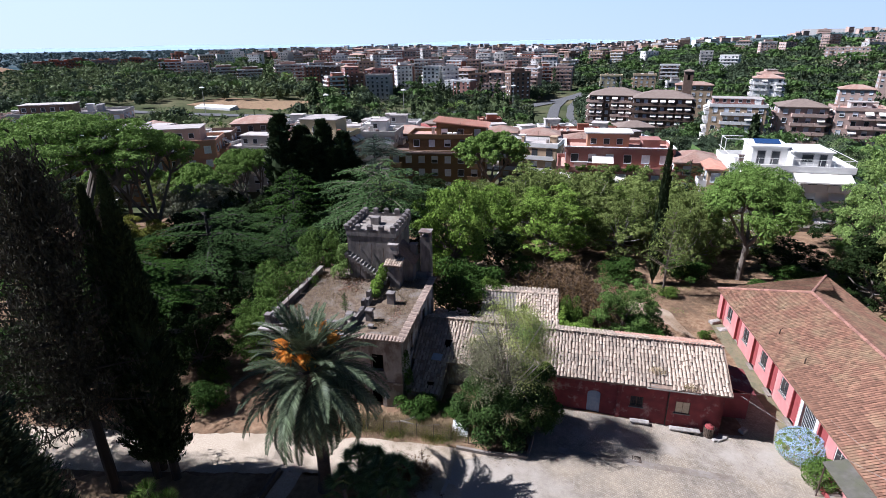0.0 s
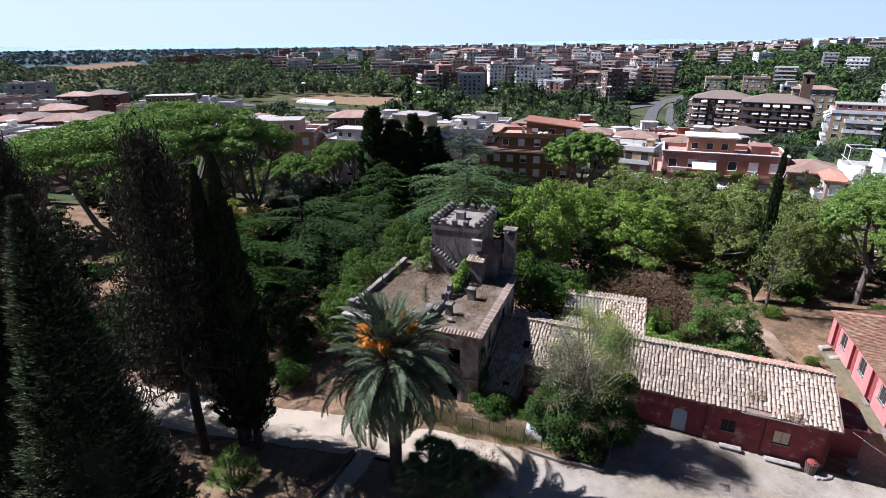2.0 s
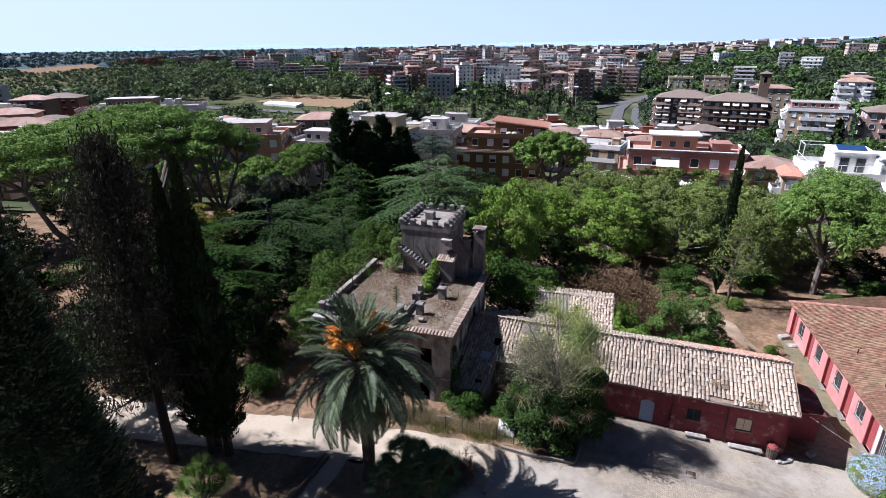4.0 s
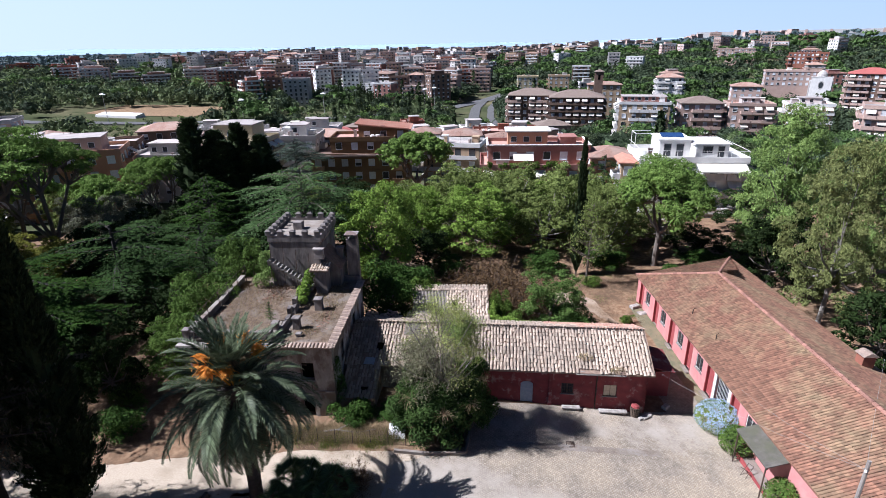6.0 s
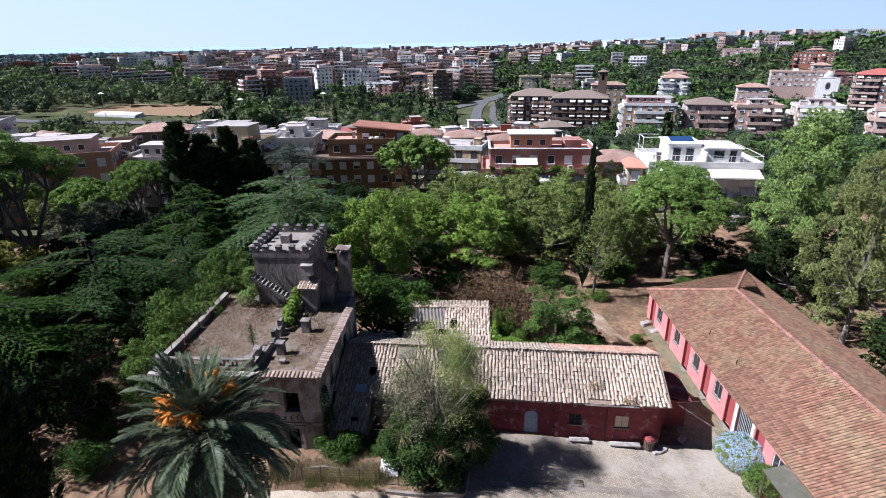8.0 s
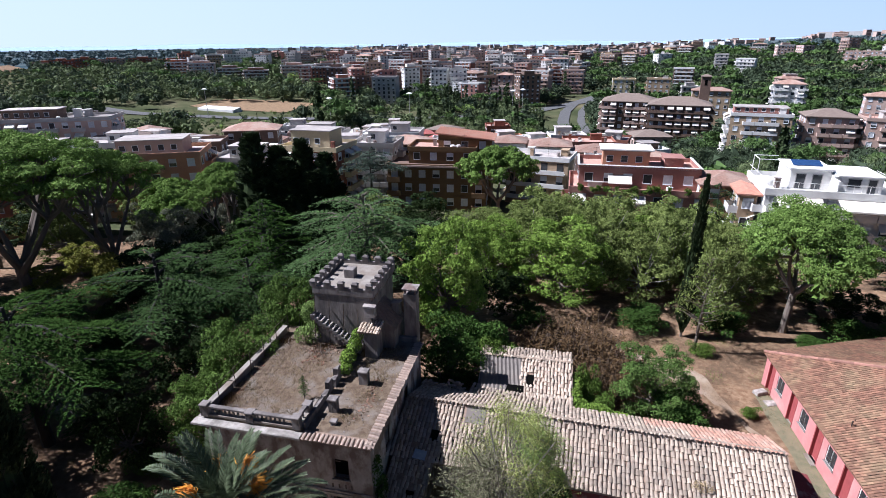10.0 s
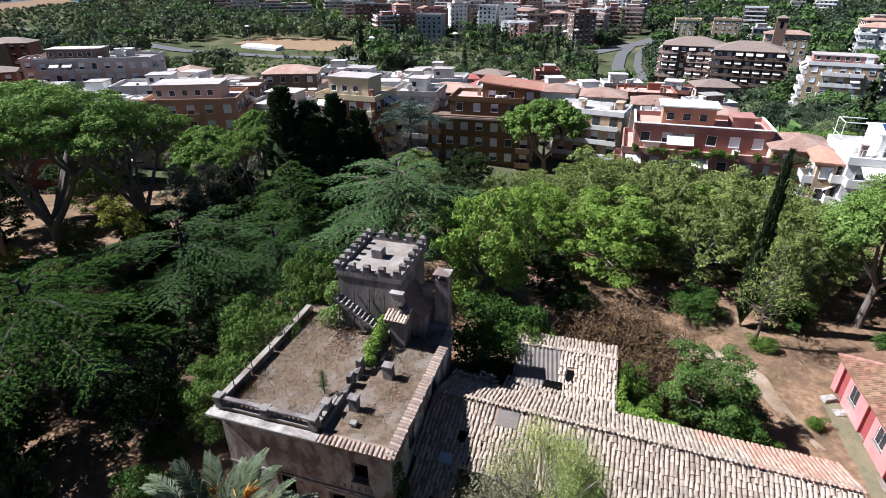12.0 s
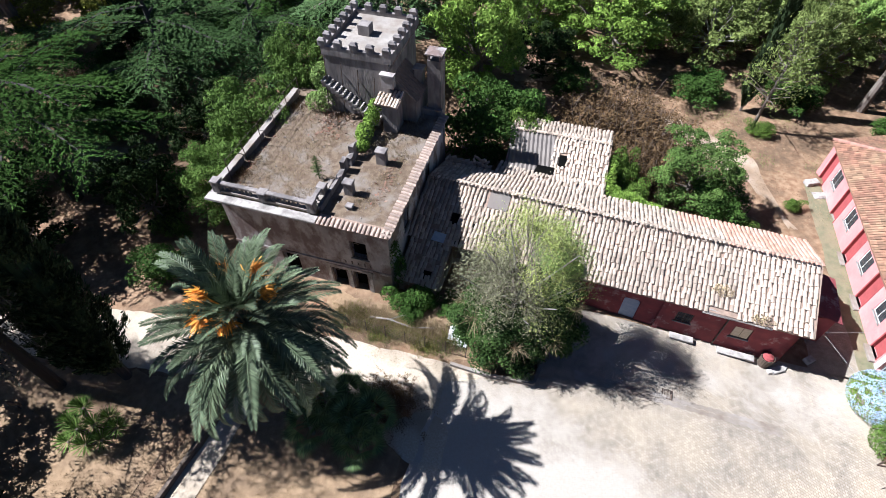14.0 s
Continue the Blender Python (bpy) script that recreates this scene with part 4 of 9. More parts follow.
    part("edge", Geo().hexa([(-0.68, 0.4, -.3), (-0.552, 0.4, -.3), (-0.552, 4.3, -.3), (-0.68, 4.3, -.3), (-0.68, 0.4, 0.2), (-0.552, 0.4, 0.2), (-0.552, 4.3, 0.53), (-0.68, 4.3, 0.53)]), M["pinkdeep"], rp)
    fs = thing("folding_stand", pose(25.55, 26.9, ground_z(25.55, 26.9), 0, 0, 20), "small black crossed metal stand on the paving", "stand")
    for sy in (-.2, .2):
        part("leg", Geo().tube([(-.4, sy, .02), (.4, sy, .75)], .022, 6), M["iron"], fs)
        part("leg", Geo().tube([(.4, sy + .05, .02), (-.4, sy + .05, .75)], .022, 6), M["iron"], fs)
    for x, z in ((-.4, .02), (.4, .02), (-.4, .75), (.4, .75)):
        part("crossbar", Geo().tube([(x, -.22, z), (x, .27, z)], .02, 6), M["iron"], fs)
    for y in (0.25, 3.75):
        part("post", Geo().tube([(-1.2, y, -0.1), (-1.2, y, 2.92)], 0.05, 8), M["iron"], cp)
    part("beam", Geo().box(-1.25, 0.1, 2.78, -1.15, 3.95, 2.9), M["wood"], cp)


build_barn()


# ---------------------------------------------------------------- the old house with its tower
def build_villa():
    v = thing("old_house", pose(-3.66, 36.24, 0, 0, 0, -11.3), "derelict flat-roofed house with a battlemented tower and flaking plaster", "house")
    U0, D = -11.3, 12.0
    z0, zf, zt = 1.0, 8.15, 8.5
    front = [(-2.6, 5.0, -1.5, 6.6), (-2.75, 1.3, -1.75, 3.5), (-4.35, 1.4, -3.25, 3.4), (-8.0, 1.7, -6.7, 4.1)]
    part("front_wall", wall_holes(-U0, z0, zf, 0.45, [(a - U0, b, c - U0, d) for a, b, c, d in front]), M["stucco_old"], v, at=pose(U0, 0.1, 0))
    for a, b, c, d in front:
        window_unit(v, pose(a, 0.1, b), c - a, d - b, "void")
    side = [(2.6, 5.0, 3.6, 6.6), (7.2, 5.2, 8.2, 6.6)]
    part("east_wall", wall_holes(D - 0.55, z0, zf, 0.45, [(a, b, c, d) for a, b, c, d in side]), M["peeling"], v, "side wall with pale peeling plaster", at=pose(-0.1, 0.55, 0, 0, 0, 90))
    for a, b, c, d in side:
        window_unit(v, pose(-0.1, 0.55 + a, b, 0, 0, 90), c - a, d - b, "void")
    part("west_wall", Geo().box(U0, 0.55, z0, U0 + 0.45, D, zf), M["stucco_old"], v)
    part("rear_wall", Geo().box(U0 + 0.45, D - 0.45, z0, -0.55, D, zf), M["stucco_old"], v)
    part("string_course", Geo().box(U0 - 0.04, 0.02, 3.9, 0.0, 0.098, 4.08, 0.03), M["stucco_old"], v)
    for x in (-4.62, -3.1, -1.62):
        part("door_jamb", Geo().box(x, .03, 1.2, x + .24, .097, 3.6), M["marble"], v, "flaking pale stone jamb")
    part("lintel", Geo().box(-4.7, .01, 3.62, -1.3, .097, 3.84), M["marble"], v, "flaking pale stone lintel")
    for i, (x, w, h) in enumerate(((-3.55, .07, .5), (-3.2, .3, .42), (-2.75, .32, .46), (-2.3, .3, .44), (-1.85, .28, .5), (-1.45, .26, .42))):
        part("painted_mark", Geo().box(x, .092, 4.25 + .04 * (i % 2), x + w * .35, .099, 4.25 + h * .75), M["iron"], v, "dark sprayed paint mark")
    # roof of the eastern strip and the raised terrace
    part("roof_slab", Geo().box(-4.5, 0.12, zf, -0.06, D, zf + 0.12), M["rooflitter"], v)
    part("terrace_side", Geo().box(-4.499, .5, zf + .12, -4.3, 3.4, zt + .2), M["stucco_grey"], v)
    part("terrace_floor", Geo().box(U0, 0.12, zf, -4.5, D, zt), M["rooflitter"], v)
    part("cornice", Geo().box(U0 - 0.55, -0.5, zf + 0.02, -4.3, 0.118, zf + 0.2, 0.04).box(U0 - 0.5, 0.118, zf + 0.02, U0 - 0.002, D, zf + 0.2, 0.04), M["marble"], v, "pale stone cornice slab")
    r = random.Random(4)
    # tiles along the eaves of the eastern strip
    tv, tf = tile_mesh(0.235, 0.66, 0.8, 0.1)
    me = bpy.data.meshes.new("eave_tile")
    me.from_pydata(tv.tolist(), [], tf)
    me.materials.append(M["tile_old"])
    eave = new("tiled_eave")
    eave.parent = v
    part("bed", Geo().hexa([(-4.3, -0.45, zf + 0.03), (0.35, -0.45, zf + 0.03), (-0.2, 0.3, zf + 0.16), (-4.3, 0.3, zf + 0.16), (-4.3, -0.45, zf + 0.09), (0.35, -0.45, zf + 0.09), (-0.2, 0.3, zf + 0.22), (-4.3, 0.3, zf + 0.22)]), M["tile_under"], eave)
    part("bed", Geo().hexa([(0.35, -0.45, zf + 0.03), (0.35, D, zf + 0.03), (-0.2, D, zf + 0.16), (-0.2, 0.3, zf + 0.16), (0.35, -0.45, zf + 0.09), (0.35, D, zf + 0.09), (-0.2, D, zf + 0.22), (-0.2, 0.3, zf + 0.22)]), M["tile_under"], eave)
    for i in range(16):
        put("tile", me, None, eave, at=plane_at((-4.15 + i * 0.288, -0.5 + r.uniform(-.03, .03), zf + 0.08), (1, r.uniform(-.05, .05), 0), (0, 0.75, 0.13)))
    for i in range(43):
        put("tile", me, None, eave, at=plane_at((0.4 + r.uniform(-.03, .03), -0.25 + i * 0.286, zf + 0.08), (r.uniform(-.05, .05), 1, 0), (-0.75, 0, 0.13)))

    # terrace parapet: pedestals with caps, plinth, rail, slim balusters
    def run(p, q, gaps=()):
        p, q = Vector(p), Vector(q)
        n = max(2, round((q - p).length / 2.8))
        ang = math.degrees(math.atan2(q.y - p.y, q.x - p.x))
        for k in range(n):
            a = p.lerp(q, k / n)
            ln = (q - p).length / n
            m = pose(a.x, a.y, zt, 0, 0, ang)
            ph = 0.8 if k == 0 else 0.66
            ped = Geo().box(-0.24, -0.24, 0, 0.24, 0.24, ph).box(-0.29, -0.29, ph, 0.29, 0.29, ph + .1, 0.03)
            part("pedestal", ped, M["stucco_grey"], v, at=m)
            part("plinth", Geo().box(0.26, -0.16, 0, ln - 0.26, 0.16, 0.14), M["cement"], v, at=m)
            if k not in gaps:
                part("rail", Geo().box(0.26, -0.15, 0.62, ln - 0.26, 0.15, 0.76, 0.03), M["stucco_grey"], v, at=m)
                for j in range(int((ln - 0.8) / 0.3)):
                    part("baluster", Geo().tube([(0.5 + j * 0.3, 0, 0.14), (0.5 + j * 0.3, 0, 0.3), (0.5 + j * 0.3, 0, 0.62)], [0.05, 0.075, 0.045], 6), M["stucco_grey"], v, at=m)

    run((U0 + 0.15, 0.25), (-4.75, 0.25))
    run((-4.75, 0.25), (-4.75, 3.3), gaps=(1,))
    for i in range(4):
        a, b = 0.6 + i * 2.62, 0.6 + i * 2.62 + 2.5
        h0, h1 = r.uniform(.42, .55), r.uniform(.42, .55)
        part("parapet_wall", Geo().hexa([(U0, a, zt), (U0 + .3, a, zt), (U0 + .3, b, zt), (U0, b, zt), (U0, a, zt + h0), (U0 + .3, a, zt + h0), (U0 + .3, b, zt + h1), (U0, b, zt + h1)]), M["stucco_grey"], v)
        part("coping", Geo().hexa([(U0 - .06, a, zt + h0), (U0 + .36, a, zt + h0), (U0 + .36, b, zt + h1), (U0 - .06, b, zt + h1), (U0 - .06, a, zt + h0 + .09), (U0 + .36, a, zt + h0 + .09), (U0 + .36, b, zt + h1 + .09), (U0 - .06, b, zt + h1 + .09)]), M["cement"], v)
    # low wall along the west side, thin iron rail over it
    rub = Geo()
    for i in range(110):
        x, y, s = r.uniform(U0 + .5, -.6), r.uniform(.5, 9.6), r.uniform(.02, .065)
        z = (zt if x < -4.6 else zf + .12)
        rub.hexa([(x - s, y - s * .7, z), (x + s, y - s, z), (x + s * .8, y + s, z), (x - s, y + s * .6, z), (x - s * .7, y - s * .5, z + s), (x + s * .8, y - s * .6, z + s * .8), (x + s * .5, y + s * .7, z + s * 1.1), (x - s * .6, y + s * .4, z + s * .7)])
    part("rubble", rub, M["pebble"], v, "scattered crumbs of plaster and tile")["kind"] = "stuff"
    for cx, cy, sx, sy, n in ((U0 + .75, 2.2, .22, 1.5, 130), (-7.2, 9.2, 1.3, .5, 120), (-7.0, 7.6, .9, .5, 60), (-1.4, 4.0, .5, 1.4, 60)):
        sh = Geo()
        for _ in range(n):
            x, y = cx + r.gauss(0, sx * .6), cy + r.gauss(0, sy)
            if not (U0 + .4 < x < -.5 and .5 < y < 9.8) or -5.2 < x < -4.2:
                continue
            q, z, t = r.uniform(.05, .14), (zt if x < -4.6 else zf + .12), r.uniform(0, 3.14)
            c, e = math.cos(t) * q, math.sin(t) * q
            k = r.uniform(.02, .09)
            sh.hexa([(x - c, y - e, z), (x + e * .6, y - c * .6, z), (x + c, y + e, z), (x - e * .6, y + c * .6, z), (x - c, y - e, z + .02), (x + e * .6, y - c * .6, z + k), (x + c, y + e, z + .03), (x - e * .6, y + c * .6, z + k * .5)])
        part("broken_tiles", sh, M["shard"], v, "heap of broken terracotta shards")["kind"] = "stuff"
    for i in range(6):
        part("rail_post", Geo().tube([(U0 + 0.55, 1.2 + i * 1.9, zt), (U0 + 0.55 + r.uniform(-.1, .1), 1.2 + i * 1.9, zt + 1.75)], 0.03, 5), M["iron"], v)
    for z in (0.75, 1.25, 1.7):
        part("iron_rail", Geo().tube([(U0 + 0.55, 1.2, zt + z), (U0 + 0.55, 10.7, zt + z)], 0.016, 5), M["iron"], v)
    # broken dividing wall between terrace and strip
    for a, b, h in ((3.4, 4.1, 0.55), (4.1, 4.7, 1.05), (4.9, 5.5, 0.8), (5.5, 6.1, 1.25), (6.3, 7.2, 0.75), (7.2, 9.6, 1.0)):
        w = r.uniform(0.25, 0.4)
        part("wall_stub", Geo().hexa([(-4.6, a, zf), (-4.6 + w, a, zf), (-4.6 + w, b, zf), (-4.6, b, zf), (-4.6, a, zf + h), (-4.6 + w, a + .05, zf + h * r.uniform(.75, 1)), (-4.62 + w, b, zf + h), (-4.6, b - .05, zf + h * r.uniform(.7, 1.05))]), M["stucco_grey"], v)
    # vents on the strip
    for x, y, s, h in ((-2.4, 5.8, 0.32, 1.1), (-3.3, 2.5, 0.28, 1.05), (-2.8, 1.3, 0.18, 0.3)):
        part("roof_vent", Geo().box(x - s, y - s * .8, zf, x + s, y + s * .8, zf + h).box(x - s - .06, y - s * .8 - .06, zf + h, x + s + .06, y + s * .8 + .06, zf + h + 0.12, 0.03), M["stucco_grey"], v)
    # tower
    t0, t1, w0, w1, tz = -7.8, -3.2, 10.0, 15.5, 13.15
    tw = new("tower")
    tw.parent = v
    part("shaft", Geo().box(t0, w0, z0, t1, w1, tz), M["stucco_grey"], tw)
    part("floor", Geo().box(t0 + .15, w0 + .15, tz, t1 - .15, w1 - .15, tz + 0.08), M["cement"], tw)
    for a, b, c, d in ((t0 - .06, w0 - .06, t1 + .25, w0 + .2), (t0 - .06, w1 - .15, t1 + .25, w1 + .1), (t0 - .06, w0 + .2, t0 + .2, w1 - .15), (t1 - .15, w0 + .2, t1 + .25, w1 - .15)):
        part("parapet", Geo().box(a, b, tz - 0.25, c, d, tz + 0.36), M["stucco_grey"], tw)

    def merlon(x, y):
        g = Geo().box(x - .25, y - .14, tz + .36, x + .25, y + .14, tz + .74).hexa([(x - .29, y - .18, tz + .74), (x + .29, y - .18, tz + .74), (x + .29, y + .18, tz + .74), (x - .29, y + .18, tz + .74), (x - .16, y - .08, tz + .88), (x + .16, y - .08, tz + .88), (x + .16, y + .08, tz + .88), (x - .16, y + .08, tz + .88)])
        part("merlon", g, M["stucco_grey"], tw)

    for i in range(5):
        for y in (w0 + .06, w1 - .02):
            merlon(t0 + 0.05 + i * (t1 - t0 - 0.1) / 4, y)
    for i in range(1, 6):
        for x in (t0 + .06, t1 + .06):
            merlon(x, w0 + i * (w1 - w0) / 6)
    for i in range(9):
        y = w0 + 0.3 + i * (w1 - w0 - .6) / 8
        part("corbel", Geo().hexa([(t1, y - .1, tz - .75), (t1 + .05, y - .1, tz - .75), (t1 + .05, y + .1, tz - .75), (t1, y + .1, tz - .75), (t1, y - .1, tz - .25), (t1 + .25, y - .1, tz - .25), (t1 + .25, y + .1, tz - .25), (t1, y + .1, tz - .25)]), M["stucco_old"], tw)
    part("corner_bracket", Geo().box(t1 - .4, w0 - .45, tz - 1.75, t1 + .45, w0 - .001, tz - 0.9, .05).box(t1 - .5, w0 - .5, tz - .9, t1 + .5, w0 - .001, tz - .78), M["stucco_old"], tw)
    part("tower_vent", Geo().box(-6.2, 12.4, tz + .08, -5.4, 13.2, tz + .8, .03), M["stucco_grey"], tw)
    # outside stair on the tower's face
    st = new("outside_stair")
    st.parent = v
    for i in range(13):
        x, z = -7.9 + i * 0.3, 11.35 - i * 0.21
        part("step", Geo().box(x, 9.25, z - .18, x + 0.34, 9.998, z, .02), M["marble"], st)
        part("riser", Geo().box(x, 9.3, z - .5, x + 0.3, 9.998, z - .18), M["stucco_old"], st)
    for i in range(4):
        x = -7.6 + i * 1.15
        part("pole", Geo().tube([(x, 9.2, zt + 0.1 if i % 2 else 9.5 - i * .3), (x - .05, 9.85, 12.9 - i * .35)], 0.03, 5), M["iron"], st)
    # tile-capped pier, tiled slope and chimneys east of the tower
    part("pier", Geo().box(-3.5, 9.0, zf, -2.5, 10.3, 10.4), M["stucco_grey"], v)
    part("pier_cap", Geo().hexa([(-4.0, 8.85, 10.4), (-2.3, 8.85, 10.4), (-2.3, 10.4, 10.62), (-4.0, 10.4, 10.62), (-4.0, 8.85, 10.5), (-2.3, 8.85, 10.5), (-2.3, 10.4, 10.72), (-4.0, 10.4, 10.72)]), M["tile_under"], v)
    tile_roof(v, plane_at((-4.0, 8.8, 10.5), (1, 0, 0), (0, 1.5, .22)), 1.7, 1.5, 0.24, seed=12)
    part("stair_house", Geo().add([(t1, 10.6, zf), (-1.6, 10.6, zf), (-1.6, 13.4, zf), (t1, 13.4, zf), (t1, 10.6, 11.5), (-1.6, 10.6, 10.0), (-1.6, 13.4, 10.0), (t1, 13.4, 11.5)],
         [(3, 2, 1, 0), (4, 5, 6, 7), (0, 1, 5, 4), (1, 2, 6, 5), (2, 3, 7, 6), (3, 0, 4, 7)]), M["stucco_grey"], v)
    tile_roof(v, plane_at((-1.5, 10.45, 9.98), (0, 1, 0), (-1.7, 0, 1.58)), 3.0, 2.35, 0.215, mat=M["tile_under"], seed=13)
    sc = Geo().box(-2.3, 12.4, 9.5, -1.7, 13.0, 11.3).box(-2.38, 12.32, 11.3, -1.62, 13.08, 11.42)
    part("small_chimney", sc, M["stucco_grey"], v)
    tc = new("tall_chimney")
    tc.parent = v
    part("chimney_shaft", Geo().box(-1.2, 12.02, z0, -0.2, 12.95, 12.4), M["stucco_grey"], tc)
    for x, y in ((-1.15, 12.08), (-0.35, 12.08), (-1.15, 12.75), (-0.35, 12.75)):
        part("flue_post", Geo().box(x, y, 12.4, x + .14, y + .14, 12.8), M["stucco_old"], tc)
    part("cap", Geo().box(-1.32, 11.92, 12.8, -0.1, 13.05, 12.9).hexa([(-1.25, 11.98, 12.9), (-.16, 11.98, 12.9), (-.16, 13.0, 12.9), (-1.25, 13.0, 12.9), (-.9, 12.3, 12.98), (-.5, 12.3, 12.98), (-.5, 12.7, 12.98), (-.9, 12.7, 12.98)]), M["stucco_old"], tc)
    part("back_parapet", Geo().box(-3.4, D - .3, zf + .12, -0.1, D, zf + .6), M["stucco_grey"], v)


build_villa()


# ---------------------------------------------------------------- plants
def leaves(centres, normals, size, r, long=1.0, spread_n=0.7, flat=None, wide=0.55):
    """Small pointed leaf sprays at the centres, as vertex and face arrays."""
    n = len(centres)
    nm = normals + r.normal(0, spread_n, (n, 3))
    nm /= np.linalg.norm(nm, axis=1, keepdims=True) + 1e-9
    t = np.cross(nm, r.normal(0, 1, (n, 3)))
    t /= np.linalg.norm(t, axis=1, keepdims=True) + 1e-9
    if flat is not None:
        t = flat + r.normal(0, 0.25, (n, 3))
        t /= np.linalg.norm(t, axis=1, keepdims=True)
        nm = np.cross(t, np.cross(nm, t))
        nm /= np.linalg.norm(nm, axis=1, keepdims=True) + 1e-9
    b = np.cross(nm, t)
    s = size * r.uniform(0.55, 1.35, (n, 1))
    a, c = t * s * long, b * s * wide
    v = np.stack([centres - a + c, centres - a * .8 - c, centres + a + nm * s * 0.12], 1).reshape(-1, 3)
    return v, np.arange(3 * n).reshape(-1, 3)


def shell(centre, radii, n, r, low=-0.35, thick=0.35):
    """Points and outward directions in the outer shell of an ellipsoid."""
    d = r.normal(0, 1, (n, 3))
    d /= np.linalg.norm(d, axis=1, keepdims=True)
    d[:, 2] = np.where(d[:, 2] < low, -d[:, 2], d[:, 2])
    q = d * np.array(radii) * (1 - thick * r.random((n, 1)) ** 1.6)
    return np.array(centre) + q, d / np.array(radii) * max(radii)


def crown(blobs, per, size, r, low=-0.35, thick=0.35, **kw):
    P, D = [], []
    for c, rad in blobs:
        p, d = shell(c, rad, max(8, int(per * (rad[0] * rad[1]) ** 0.8)), r, low, thick)
        P.append(p)
        D.append(d)
    P, D = np.concatenate(P), np.concatenate(D)
    D /= np.linalg.norm(D, axis=1, keepdims=True) + 1e-9
    return leaves(P, D, size, r, **kw)


def heart(c, rad, r, n=72, k=.3):
    """The shaded inside of a leaf clump: coarse sprays all through it, as triangles."""
    d = r.normal(0, 1, (n, 3))
    d /= np.linalg.norm(d, axis=1, keepdims=True)
    p = np.array(c) + d * np.array(rad) * r.uniform(.35, 1.0, (n, 1))
    return leaves(p, d, k * float(np.mean(rad)), r, spread_n=.5, wide=.7)[0]


def clumped(boughs, tufts, total, size, r, tuft=(.42, .62), core=.5, low=-.3, **kw):
    """A crown of boughs, each set with round tufts on its outer side; leaves cover the tufts, and a shaded heart fills each bough."""
    blobs, hearts = [], []
    for c, rad in boughs:
        c, rad = np.array(c), np.array(rad)
        hearts.append(heart(c - (0, 0, rad[2] * .25), rad * core, r))
        p, d = shell(c, rad * .82, tufts, r, low, .12)
        for q in p:
            s = rad.mean() * r.uniform(*tuft)
            blobs.append((tuple(q), (s, s, s * .8)))
    area = sum((b[1][0] * b[1][1]) ** .8 for b in blobs)
    v, _ = crown(blobs, total / area, size, r, low=-.2, thick=.22, **kw)
    v = np.concatenate([v] + hearts)
    return mesh_np("crown", v, np.arange(len(v)).reshape(-1, 3))


PLANT = {}


def plant(kind, name, build, mats, label, category, x, y, h, wide=None, yaw=0.0, z=None, group="", variants=2, sink=0.1):
    """Stands one plant of unit shape (1 m high, 1 m wide) scaled to h and wide."""
    k = (kind, len(PLANT.get(kind, [])) if len(PLANT.get(kind, [])) < variants else int(abs(x * 7.3 + y * 3.1)) % variants)
    shapes = PLANT.setdefault(kind, [])
    if k[1] >= len(shapes):
        shapes.append(build(np.random.default_rng(11 + 17 * k[1] + len(kind))))
    s = wide if wide else h
    ob = thing(name, Matrix.Translation((x, y, (ground_z(x, y) if z is None else z) - sink)) @ pose(0, 0, 0, 0, 0, yaw or (x * 37 + y * 91) % 360) @ Matrix.Diagonal((s, s, h, 1)), label, category, group)
    for pn, me, mat in zip(("trunk", "crown", "twig_mass"), shapes[k[1]], mats):
        if me:
            put(pn, me, None if me.materials else M[mat], ob)
    return ob


def limbs(r, base, fork, ends, r0, wob=0.03):
    g = Geo()
    mid = [base[i] + (fork[i] - base[i]) * 0.5 + r.normal(0, wob) * (i < 2) for i in range(3)]
    g.tube([base, mid, fork], [r0, r0 * 0.8, r0 * 0.68], 8)
    for e in ends:
        m = [fork[i] * 0.5 + e[i] * 0.5 + (r.normal(0, wob) if i < 2 else -0.02) for i in range(3)]
        g.tube([fork, m, e], [r0 * 0.5, r0 * 0.3, r0 * 0.1], 6)
    return g.mesh("trunk")


def broadleaf(n_boughs=24, size=0.011, total=19000, base=0.2, top=0.86, tufts=11, swell=1.0):
    def build(r):
        boughs = []
        for i in range(n_boughs):
            a, u = i * 2.39996 + r.normal(0, .25), (i + .5) / n_boughs
            z = base + (top - base) * u
            k = (z - 0.48) / 0.5
            rr = 0.37 * math.sqrt(max(0.03, 1 - k * k)) * r.uniform(0.6, 1.1)
            s = r.uniform(0.085, 0.145) * swell
            boughs.append(((rr * math.cos(a), rr * math.sin(a), z + r.normal(0, .03)), (s, s, s * 0.78)))
        boughs.append(((0, 0, .5), (.22, .22, .26)))
        ends = [b[0] for b in boughs[:n_boughs:2]]
        return limbs(r, (0, 0, -0.02), (0, 0, 0.25), ends, 0.024), clumped(boughs, tufts, total, size, r, spread_n=0.5)
    return build


